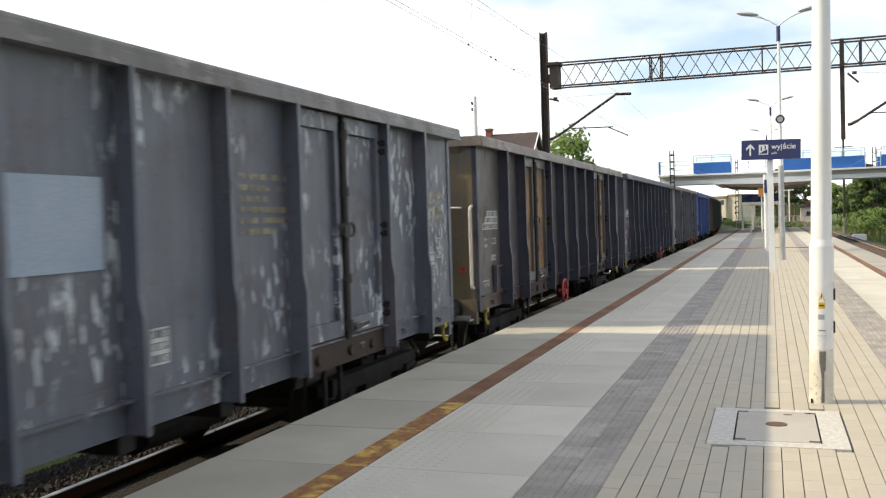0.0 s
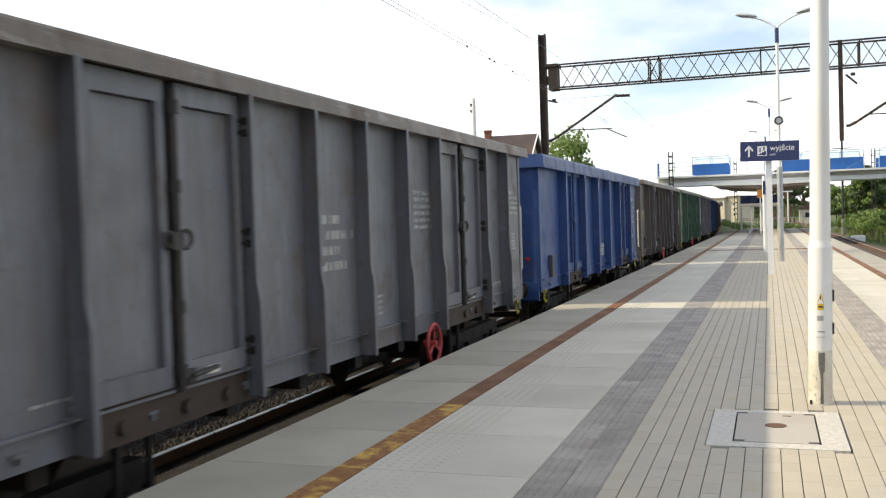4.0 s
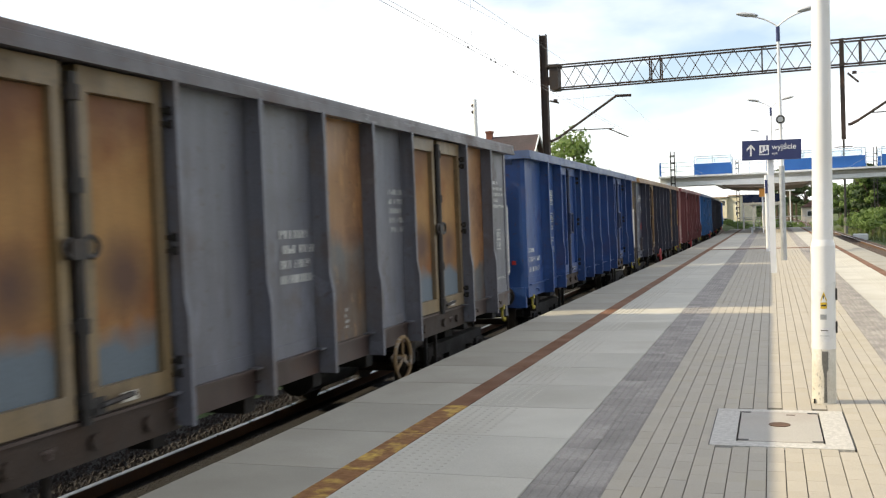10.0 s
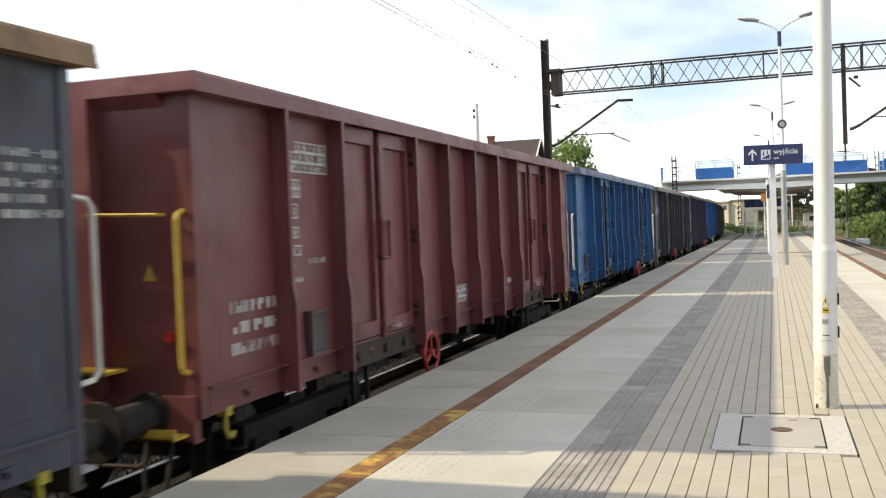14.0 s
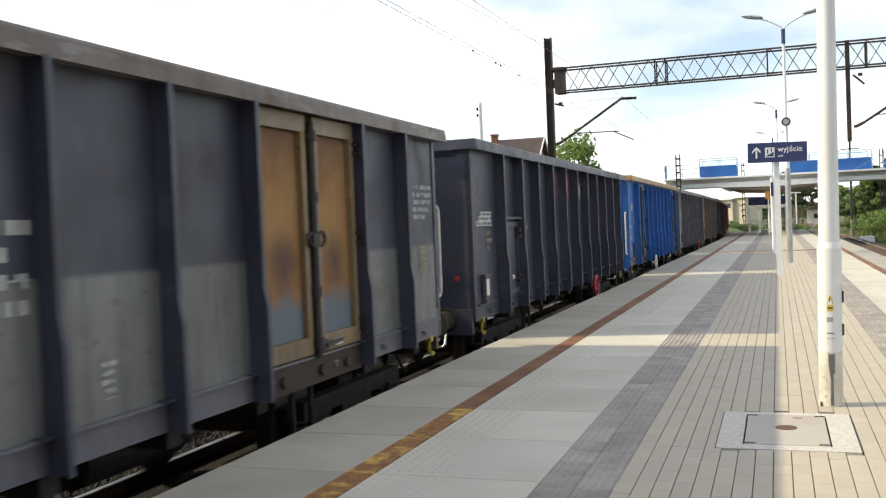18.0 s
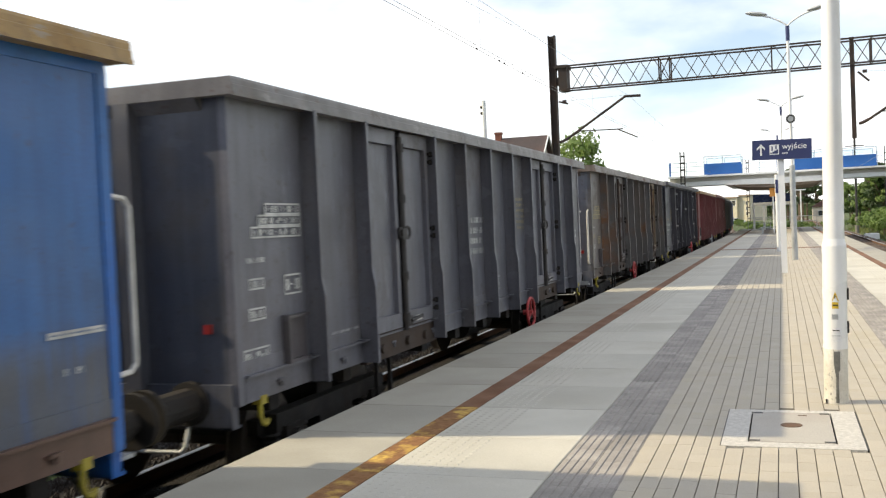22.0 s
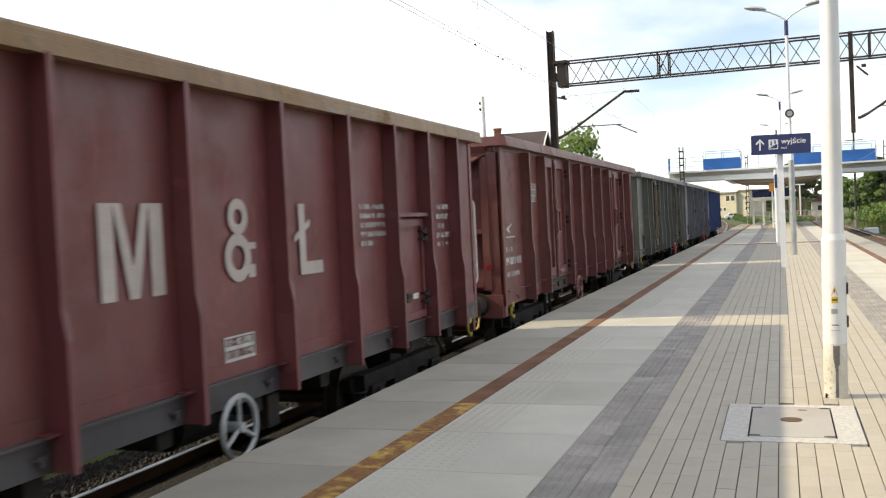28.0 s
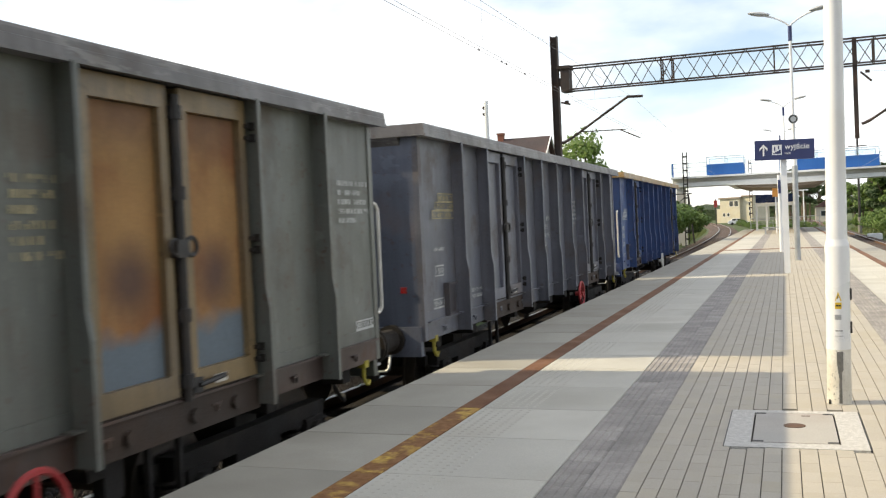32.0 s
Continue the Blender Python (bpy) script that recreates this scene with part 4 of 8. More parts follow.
def wagon(spec):
    """An open high-sided bogie wagon with all its parts; its origin lies at rail level under its middle."""
    n, paint, kind = spec.get("length", BODY), spec["paint"], spec.get("kind", "doors")
    w = thing("freight_wagon", spec["label"], "freight wagon", group="wagons of the freight train")
    fin_mat, cap_mat, end_mat = spec.get("fins", paint), spec.get("cap", paint), spec.get("end", paint)
    sheet, dframe, bar = spec.get("sheet", paint), spec.get("dframe", paint), spec.get("bar", dark_bar)
    sill_mat = spec.get("sill", paint)
    posts = spec.get("posts") or (STANDARD if kind == "doors" else CLOSE)
    if spec.get("turned"):
        posts = CLOSE_TURNED
    if kind == "outer":
        posts = OUTER
    if kind == "wide":
        posts = (1.85, 3.89, 5.60, 7.26, 9.00, 11.02)
    if kind == "braced":
        posts = (1.85, 3.80, 5.48, 7.03, 9.0, 11.05)
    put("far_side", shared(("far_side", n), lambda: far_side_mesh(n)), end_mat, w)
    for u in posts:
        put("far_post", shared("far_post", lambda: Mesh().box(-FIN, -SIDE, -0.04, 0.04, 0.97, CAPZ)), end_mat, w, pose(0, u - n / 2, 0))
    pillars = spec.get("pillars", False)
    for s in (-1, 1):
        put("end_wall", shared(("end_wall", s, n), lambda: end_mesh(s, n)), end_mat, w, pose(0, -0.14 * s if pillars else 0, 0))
        for q in (-1, 1):
            put("corner_post", shared("corner_post", corner_mesh), fin_mat, w, pose(q * SIDE, s * (n / 2 - 0.045), 0, 0, 0, 0 if q > 0 else 180))
            if not pillars:
                put("end_pillar", shared("end_pillar", lambda: Mesh().box(-0.07, 0.07, -0.06, 0.06, 1.1, CAPZ)), end_mat, w, pose(q * 0.42, s * (n / 2 + 0.06), 0))
        if pillars:
            pillared_end(w, s, n, end_mat)
    put("top_rail", shared(("top_rail", n, spec.get("deep", 0.0)), lambda: cap_mesh(n, spec.get("deep", 0.0))), cap_mat, w, pose(0, 0, spec.get("lift", 0.0)))
    if spec.get("lift"):
        put("coaming", Mesh().box(SIDE - 0.10, SIDE + 0.01, -n / 2, n / 2, CAPZ - 0.02, CAPZ + spec["lift"]), paint, w)
        for q in (-1, 1):
            put("end_coaming", Mesh().box(-SIDE + 0.02, SIDE - 0.11, -0.05, 0.05, CAPZ - 0.03, CAPZ + spec["lift"] + 0.01), end_mat, w, pose(0, q * (n / 2 - (0.045 if not pillars else 0.06)), 0))
            put("corner_cap", Mesh().box(-0.10, 0.008, -0.045, 0.045, CAPZ - 0.03, CAPZ + spec["lift"] + 0.01), fin_mat, w, pose(SIDE, q * (n / 2 - 0.046), 0))
    put("sole_bar", shared(("sole_bar", n), lambda: sill_mesh(n)), sill_mat, w)
    put("underframe", shared(("underframe", n), lambda: frame_mesh(n)), underframe, w)
    for y in (-5.9, -4.5, -2.4, -1.2, 0, 1.2, 2.4, 4.5, 5.9):
        put("cross_bearer", shared("cross_bearer", lambda: Mesh().box(-1.2, 1.2, -0.08, 0.08, 0.82, 1.10)), underframe, w, pose(0, y, 0))
    for q in (-0.82, 0.82):
        put("side_girder", shared("side_girder", truss_mesh), underframe, w, pose(q, 0, 0))
    put("air_tank", shared("air_tank", lambda: Mesh().rod((0.45, -0.6, 0.72), (0.45, 0.6, 0.72), 0.2, 14)), underframe, w, pose(0, 1.6, 0))
    put("brake_cylinder", shared("brake_cylinder", lambda: Mesh().rod((0.1, -0.3, 0.74), (0.1, 0.3, 0.74), 0.17, 14).rod((0.1, -1.4, 0.74), (0.1, -0.3, 0.74), 0.03, 6)), underframe, w, pose(0, -1.2, 0))
    put("brake_lever_box", shared("brake_lever_box", lambda: Mesh().box(1.10, 1.2, -0.09, 0.09, 0.66, 0.92).box(1.12, 1.16, -0.05, 0.05, 0.9, 1.1)), underframe, w, pose(0, spec["wheel"] - n / 2 + 0.9, 0))
    cuts = [0.04, *posts, n - 0.04]
    doors = {"doors": (2, 7), "wide": (1, 5), "outer": (1, 8)}.get(kind, ())
    for i, (a, b) in enumerate(zip(cuts, cuts[1:])):
        y, width = (a + b) / 2 - n / 2, round(b - a, 3)
        mat = spec.get("panels", {}).get(i, paint)
        put("side_panel", shared(("side_panel", width), lambda: panel_mesh(width), True), mat, w, pose(-0.11 if i in doors else 0, y, 0))
        if i in doors:
            door_pair(w, y, width, spec.get("front_frame", dframe) if i == doors[0] else dframe, spec.get("front_sheet", sheet) if i == doors[0] else sheet, bar, spec.get("tall", False))
        if i in spec.get("hatches", ()):
            hatch(w, y, width, paint, bar)
    for u in posts:
        put("side_post", shared("broad_post", broad_post_mesh) if kind == "wide" else shared("side_post", fin_mesh), fin_mat, w, pose(0, u - n / 2, 0))
    if kind == "braced":
        for y0 in (1.90, 2.84):
            me = Mesh()
            for a, b, c, d in ((0.0, 0.07, 1.2, 3.12), (0.85, 0.92, 1.2, 3.12), (0.07, 0.85, 1.2, 1.28), (0.07, 0.85, 1.82, 1.88), (0.07, 0.85, 2.46, 2.52), (0.07, 0.85, 3.05, 3.12)):
                me.box(SIDE + 0.002, SIDE + 0.07, a, b, c, d)
            put("door", me, paint, w, pose(0, y0 - n / 2, 0))
        for y0, y1 in ((3.88, 5.42), (8.92, 7.10)):
            put("diagonal_brace", Mesh().rod((SIDE + 0.05, y0 - n / 2, 1.2), (SIDE + 0.05, y1 - n / 2, 3.2), 0.05, 6), fin_mat, w)
        put("cross_beam", Mesh().box(SIDE, SIDE + 0.1, 5.52 - n / 2, 6.99 - n / 2, 2.46, 2.54), fin_mat, w)
        for y0 in (9.07, 10.08):
            me = Mesh()
            for a, b, c, d in ((0.0, 0.07, 1.2, 3.12), (0.80, 0.87, 1.2, 3.12), (0.07, 0.80, 1.2, 1.28), (0.07, 0.80, 1.82, 1.88), (0.07, 0.80, 2.46, 2.52), (0.07, 0.80, 3.05, 3.12)):
                me.box(SIDE + 0.002, SIDE + 0.07, a, b, c, d)
            put("door", me, paint, w, pose(0, y0 - n / 2, 0))
    for s in (-1, 1):
        put("buffer_beam", shared("buffer_beam", beam_mesh), spec.get("beam", end_mat), w, pose(0, s * (n / 2 - 0.015), 0))
        for q in (-0.875, 0.875):
            put("buffer", shared(("buffer", s), lambda: buffer_mesh(s)), underframe, w, pose(q, s * (n / 2 + 0.02), 0.99))
        put("coupling", shared("coupling", lambda: Mesh().rod((0, 0, 0), (0, 0.66, -0.08), 0.05, 8).path([(0, 0.4, -0.05), (0.05, 0.5, -0.3), (0, 0.6, -0.42)], 0.03, 6)), underframe, w, pose(0, s * n / 2, 0.98, 0, 0, 0 if s > 0 else 180))
        put("brake_hose", shared("brake_hose", lambda: Mesh().path([(0, 0, 0), (0, 0.2, -0.1), (0.05, 0.38, -0.4), (0.05, 0.52, -0.5), (0, 0.62, -0.45)], 0.025, 6)), black_iron, w, pose(0.5 * s, s * (n / 2 + 0.1), 0.9, 0, 0, 0 if s > 0 else 180))
        bogie(w, s * 4.5 * n / BODY)
        put("tow_hook", shared("tow_hook", hook_mesh), yellow_hook, w, pose(SIDE - 0.02, s * (n / 2 - 0.35), 0.82), "yellow painted towing hook")
    if spec.get("front"):
        put("handrail", shared("front_rail", front_rail_mesh), spec.get("rail", white_bar), w, pose(1.19, -n / 2, 1.29, 0, 0, -90), "painted bent handrail")
        put("cross_rail", shared("cross_rail", lambda: Mesh().rod((1.03, 0, 2.43), (0.44, -0.02, 2.45), 0.014, 6).rod((1.03, 0, 2.43), (1.03, 0.09, 2.43), 0.014, 6)), spec.get("rail", white_bar), w, pose(0, -n / 2 - 0.09, 0))
    if not spec.get("bare_end"):
        put("handrail", shared("end_rail", handrail_mesh), spec.get("rail2", white_bar), w, pose(SIDE - 0.06, n / 2, 1.40), "painted bent handrail")
    put("rod_step", shared("rod_step", lambda: Mesh().path([(0.86, 0.06, 0.84), (0.86, -0.02, 0.67), (0.83, -0.03, 0.635), (0.42, -0.03, 0.63), (0.38, -0.02, 0.66), (0.36, 0.06, 0.84)], 0.016, 8)), spec.get("rod", galvanised), w, pose(0, -n / 2 - 0.10, 0), "bent rod step under the buffer")
    put("step_plate", shared("rear_plate", lambda: Mesh().box(SIDE - 0.44, SIDE - 0.08, -0.17, 0.0, 0.86, 0.885).box(SIDE - 0.44, SIDE - 0.08, -0.17, -0.155, 0.86, 0.93)), spec.get("rail", galvanised), w, pose(0, n / 2 + 0.21, 0))
    if spec.get("front"):
        put("step_plate", shared("step_plate", lambda: Mesh().box(0.85, 1.19, -0.20, 0.0, 0.845, 0.865).box(0.85, 1.19, -0.20, -0.185, 0.845, 0.925)), spec.get("rail", galvanised), w, pose(0, -n / 2 - 0.02, 0))
        put("front_step", shared("front_step", lambda: Mesh().path([(1.10, -0.08, 0.845), (1.10, -0.14, 0.62), (1.08, -0.17, 0.45), (0.92, -0.17, 0.45), (0.90, -0.14, 0.62), (0.90, -0.08, 0.845)], 0.018, 6)), underframe, w, pose(0, -n / 2 - 0.03, 0))
    if spec.get("seed") == 1000:
        put("end_platform", Mesh().box(0.16, 0.66, -0.24, 0.0, 1.30, 1.325).box(0.16, 0.66, -0.24, -0.225, 1.30, 1.36), yellow_bar, w, pose(0, -n / 2 - 0.01, 0), "yellow step over the buffer")
        tri = Mesh()
        tri.add([(0.83, -n / 2 - 0.004, 1.955), (0.945, -n / 2 - 0.004, 1.955), (0.89, -n / 2 - 0.004, 2.08)], [(0, 1, 2)])
        put("warning_triangle", tri, logo_yellow, w, label="small yellow warning triangle")
    put("tail_board", shared("tail_board", lambda: Mesh().box(SIDE - 0.255, SIDE - 0.19, -0.03, 0.0, 1.515, 1.585)), red_lens, w, pose(0, -n / 2, 0), "small red tail lamp board")
    for u in ((2.9, 9.6) if doors else (3.0,)):
        put("footstep", shared("footstep", step_mesh), spec.get("step", underframe), w, pose(SIDE - 0.06, u - n / 2, 0))
    if spec["wheel"]:
        put("handwheel", shared("handwheel", handwheel_mesh), spec.get("wheel_mat", red_paint), w, pose(FIN, spec["wheel"] - n / 2, 0.85), "spoked hand brake wheel")
    clip = put("notice_box", shared("notice_box", lambda: Mesh().box(SIDE, SIDE + 0.012, -0.20, 0.20, 1.20, 1.56).box(SIDE, SIDE + 0.07, -0.20, -0.175, 1.18, 1.58).box(SIDE, SIDE + 0.05, -0.175, 0.20, 1.545, 1.57).box(SIDE, SIDE + 0.05, -0.175, 0.20, 1.18, 1.205)), spec.get("box", SLATE_BROWN), w, pose(0, spec.get("clip", 0.92) - n / 2, 0))
    if spec.get("paper"):
        put("paper_notice", shared("paper_notice", lambda: Mesh().box(SIDE + 0.012, SIDE + 0.018, -0.13, 0.14, 1.27, 1.50)), sign_white, clip, label="white paper behind the clip")
    if not spec.get("end_table"):
        return w
    seed, ink = spec["seed"], spec.get("ink", stencil_white)
    me, rnd = Mesh(), random.Random(seed + 10)
    for i in range(6):
        x = SIDE - 0.74
        while x < SIDE - 0.44:
            me.add([(x, -n / 2 - 0.004, 1.98 - 0.065 * i), (x + 0.022, -n / 2 - 0.004, 1.98 - 0.065 * i), (x + 0.022, -n / 2 - 0.004, 1.94 - 0.065 * i), (x, -n / 2 - 0.004, 1.94 - 0.065 * i)], [(0, 1, 2, 3)])
            x += 0.022 + rnd.choice((0.012, 0.012, 0.05))
    for i in (0, 2, 4, 6):
        me.add([(SIDE - 0.77, -n / 2 - 0.004, 1.995 - 0.065 * i), (SIDE - 0.41, -n / 2 - 0.004, 1.995 - 0.065 * i), (SIDE - 0.41, -n / 2 - 0.004, 1.987 - 0.065 * i), (SIDE - 0.77, -n / 2 - 0.004, 1.987 - 0.065 * i)], [(0, 1, 2, 3)])
    tagged(put("end_lettering", me, ink, w, label="faded stencilled table"), kind="stuff")
    return w


def wp(name, base, worn, **k):
    cool = (1.27, 1.20, 1.29)
    return wagon_paint(name, tuple(x * c for x, c in zip(base, cool)), tuple(x * c for x, c in zip(worn, cool)), **k)


SLATE = wp("slate grey wagon paint", (0.034, 0.042, 0.066), (0.046, 0.054, 0.078), rust_amount=0.2)
SLATE_DUSK = wp("brownish slate wagon paint", (0.032, 0.034, 0.044), (0.044, 0.045, 0.055), rust_amount=0.25, rust=(0.09, 0.07, 0.055))
SLATE_DARK = wp("dark slate wagon paint", (0.028, 0.034, 0.056), (0.038, 0.045, 0.068), rust_amount=0.2)
GREY = wp("weathered grey wagon paint", (0.108, 0.122, 0.144), (0.136, 0.146, 0.160), rust=(0.15, 0.105, 0.065), rust_amount=0.5)
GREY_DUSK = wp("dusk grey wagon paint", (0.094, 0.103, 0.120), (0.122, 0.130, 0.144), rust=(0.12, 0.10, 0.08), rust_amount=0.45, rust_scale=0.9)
# Bluer and darker than GREY_DUSK; goes on ends and far sides.
GREY_DUSK_END = wp("bluish grey for wagon ends", (0.058, 0.068, 0.084), (0.076, 0.084, 0.098), rust=(0.10, 0.08, 0.06), rust_amount=0.4)
GREY_WARM = wp("brownish grey wagon paint", (0.078, 0.072, 0.068), (0.10, 0.094, 0.088), rust=(0.14, 0.095, 0.06), rust_amount=0.45)
STEEL_BLUE = wp("blue grey wagon paint", (0.085, 0.105, 0.135), (0.115, 0.13, 0.155), rust_amount=0.25)
SCRAPED = wp("scraped blue grey wagon paint", (0.082, 0.10, 0.125), (0.11, 0.125, 0.145), rust_amount=0.2, chips=0.95, chip_colour=(0.55, 0.60, 0.66), chip_shape=(1, 8.0, 2.6), chip_level=0.565)
GREEN = wp("green wagon paint", (0.058, 0.112, 0.044), (0.135, 0.126, 0.052), rust=(0.060, 0.042, 0.036), rust_amount=0.85, rust_scale=0.75, rust_from=0.45, fade_scale=1.3)
GREEN_POST = wp("green wagon post paint", (0.035, 0.10, 0.07), (0.05, 0.12, 0.085), rust_amount=0.15)
BLUE = wp("royal blue wagon paint", (0.013, 0.047, 0.166), (0.020, 0.061, 0.190), rust_amount=0.2, streaks=0.45)
BLUE_BAR = wp("dark blue locking bar paint", (0.010, 0.022, 0.062), (0.018, 0.030, 0.075), rust_amount=0.3)
BLUE_DEEP = wp("deep blue wagon paint", (0.014, 0.054, 0.178), (0.023, 0.069, 0.200), rust_amount=0.2, streaks=0.3)
BLUE_BRIGHT = wp("bright blue wagon paint", (0.017, 0.100, 0.25), (0.027, 0.125, 0.27), rust=(0.07, 0.075, 0.085), rust_amount=0.55, streaks=0.5, chips=0.9, chip_colour=(0.10, 0.075, 0.055), chip_shape=(1, 5.0, 3.0), chip_level=0.60)
BLUE_NEW = wp("fresh blue wagon paint", (0.009, 0.094, 0.335), (0.018, 0.126, 0.34), rust_amount=0.35, streaks=0.3, rust=(0.07, 0.085, 0.12), rust_scale=0.9)
BLUE_STAINED = wp("blue door paint gone grey below", (0.020, 0.10, 0.29), (0.035, 0.12, 0.28), rust_amount=0.4, rust=(0.10, 0.11, 0.13), rust_scale=0.9, low=(0.095, 0.10, 0.115), low_z=2.0, ragged=0.5, soft_edge=0.18)
GREEN_TEAL = wp("teal over olive wagon paint", (0.045, 0.12, 0.105), (0.06, 0.125, 0.11), rust=(0.078, 0.058, 0.044), rust_amount=0.3, low=(0.105, 0.105, 0.055), low_z=2.12, ragged=0.12)
BLUE_LAST = wp("dusty blue wagon paint", (0.026, 0.062, 0.17), (0.04, 0.08, 0.19), rust_amount=0.2)
MAROON = wp("maroon wagon paint", (0.134, 0.038, 0.039), (0.160, 0.050, 0.049), rust_amount=0.15, streaks=0.3)
OXIDE = wp("oxide red wagon paint", (0.140, 0.050, 0.045), (0.168, 0.066, 0.057), rust=(0.18, 0.075, 0.05), rust_amount=0.3)
OLIVE_GREY = wp("greenish grey wagon paint", (0.101, 0.115, 0.099), (0.122, 0.135, 0.113), rust_amount=0.25)
TWO_TONE = wp("two tone slate wagon paint", (0.030, 0.036, 0.060), (0.041, 0.048, 0.070), rust_amount=0.2, low=(0.195, 0.200, 0.200), low_z=2.05)
RUST_HALF = wp("grey paint under a broad orange rust field", (0.27, 0.155, 0.05), (0.20, 0.10, 0.045), rust=(0.10, 0.055, 0.035), rust_amount=0.6, rust_scale=0.9, low=(0.105, 0.112, 0.122), low_z=2.25, ragged=0.35, soft_edge=0.09)
RUST_LONG = wp("grey paint under a long orange rust field", (0.27, 0.145, 0.045), (0.20, 0.10, 0.045), rust=(0.10, 0.05, 0.035), rust_amount=0.7, rust_scale=0.9, low=(0.105, 0.112, 0.122), low_z=1.75, ragged=0.25, soft_edge=0.05)
RUST_TOP = wp("grey paint under an orange rusted top", (0.30, 0.135, 0.035), (0.22, 0.105, 0.04), rust=(0.09, 0.05, 0.035), rust_amount=0.6, rust_scale=0.9, low=(0.105, 0.105, 0.097), low_z=2.72, ragged=0.5, soft_edge=0.14)
SLATE_OVER = wp("slate over grey wagon paint", (0.045, 0.055, 0.075), (0.055, 0.063, 0.082), rust_amount=0.3, low=(0.10, 0.102, 0.097), low_z=2.0)
RUST_GREY = wp("grey wagon paint with orange rust", (0.10, 0.105, 0.102), (0.125, 0.125, 0.112), rust=(0.23, 0.10, 0.035), rust_amount=0.95, rust_scale=0.75)
OCHRE_END = wp("ochre stained wagon paint", (0.13, 0.11, 0.06), (0.10, 0.095, 0.085), rust=(0.24, 0.17, 0.05), rust_amount=0.5)
FRAME_MIX = wp("rust blotched door frame paint", (0.075, 0.078, 0.082), (0.10, 0.095, 0.085), rust=(0.22, 0.14, 0.05), rust_amount=0.85, rust_scale=1.1)
FRAME_OCHRE = wp("ochre blotched door frame paint", (0.20, 0.145, 0.06), (0.13, 0.11, 0.075), rust=(0.10, 0.075, 0.055), rust_amount=0.6, rust_scale=1.4)
SLATE_BROWN = wp("brown slate wagon paint", (0.058, 0.058, 0.064), (0.08, 0.075, 0.074), rust=(0.12, 0.085, 0.06), rust_amount=0.5)
KHAKI_END = wp("khaki over slate end paint", (0.185, 0.150, 0.075), (0.14, 0.12, 0.075), rust=(0.17, 0.09, 0.04), rust_amount=0.5, low=(0.075, 0.068, 0.060), low_z=2.35, soft_edge=0.35, ragged=0.5)
OCHRE_CAP = wp("rusty top rail paint", (0.22, 0.12, 0.05), (0.28, 0.19, 0.07), rust_amount=0.4, chips=0.55, chip_colour=(0.30, 0.29, 0.28), chip_shape=(1, 2.2, 7.0), chip_level=0.57, streaks=0.7)
YELLOW_CAP = wp("yellowish top rail paint", (0.27, 0.175, 0.055), (0.34, 0.235, 0.075), rust_amount=0.3, chips=0.55, chip_colour=(0.30, 0.29, 0.28), chip_shape=(1, 2.2, 7.0), chip_level=0.57, streaks=0.7)
SLATE_CAP = wp("slate top rail paint", (0.075, 0.075, 0.082), (0.10, 0.098, 0.10), rust_amount=0.3, chips=0.55, chip_colour=(0.26, 0.26, 0.27), chip_shape=(1, 2.2, 7.0), chip_level=0.57, streaks=0.7)
TAN_CAP = wp("tan top rail paint", (0.118, 0.098, 0.080), (0.15, 0.13, 0.108), rust_amount=0.3, chips=0.55, chip_colour=(0.30, 0.29, 0.28), chip_shape=(1, 2.2, 7.0), chip_level=0.57, streaks=0.7)
ASH_CAP = wp("grey top rail paint", (0.115, 0.115, 0.110), (0.155, 0.155, 0.146), rust_amount=0.2, chips=0.55, chip_colour=(0.30, 0.29, 0.28), chip_shape=(1, 2.2, 7.0), chip_level=0.57, streaks=0.7)
GREEN_CAP = wp("green grey top rail paint", (0.075, 0.100, 0.070), (0.105, 0.125, 0.090), rust_amount=0.2, chips=0.55, chip_colour=(0.30, 0.29, 0.28), chip_shape=(1, 2.2, 7.0), chip_level=0.57, streaks=0.7)
BLUE_CAP = wp("blue grey top rail paint", (0.05, 0.085, 0.165), (0.062, 0.098, 0.175), rust_amount=0.1)
RUST_SILL = wp("rusty brown sole bar paint", (0.085, 0.052, 0.038), (0.115, 0.070, 0.05), rust_amount=0.4)
BROWN_SILL = wp("brown sole bar paint", (0.052, 0.038, 0.032), (0.072, 0.051, 0.042), rust_amount=0.4)
DOOR_OCHRE = rusty_door("ochre rusted door", (0.285, 0.158, 0.054), (0.085, 0.043, 0.033), (0.13, 0.165, 0.20), 1.72)
DOOR_BROWN = rusty_door("brown ochre door", (0.235, 0.150, 0.065), (0.085, 0.052, 0.04), (0.20, 0.13, 0.06), 1.0, 0.35)
DOOR_ORANGE = rusty_door("orange rusted door", (0.31, 0.135, 0.036), (0.10, 0.045, 0.035), (0.15, 0.185, 0.23), 1.68)
DOOR_TAN = rusty_door("tan door sheet", (0.36, 0.195, 0.07), (0.175, 0.078, 0.036), (0.24, 0.17, 0.07), 1.4)
DOOR_GREY = rusty_door("stained grey door", (0.135, 0.142, 0.155), (0.135, 0.10, 0.065), (0.12, 0.15, 0.19), 1.9, 0.4)
DOOR_DULL = wp("dull blotched door sheet paint", (0.085, 0.085, 0.092), (0.115, 0.112, 0.110), rust=(0.16, 0.105, 0.06), rust_amount=0.75, rust_scale=0.9, rust_from=0.50)
DOOR_TAN_FRAME = wp("tan door frame paint", (0.24, 0.17, 0.06), (0.20, 0.13, 0.06), rust_amount=0.3)

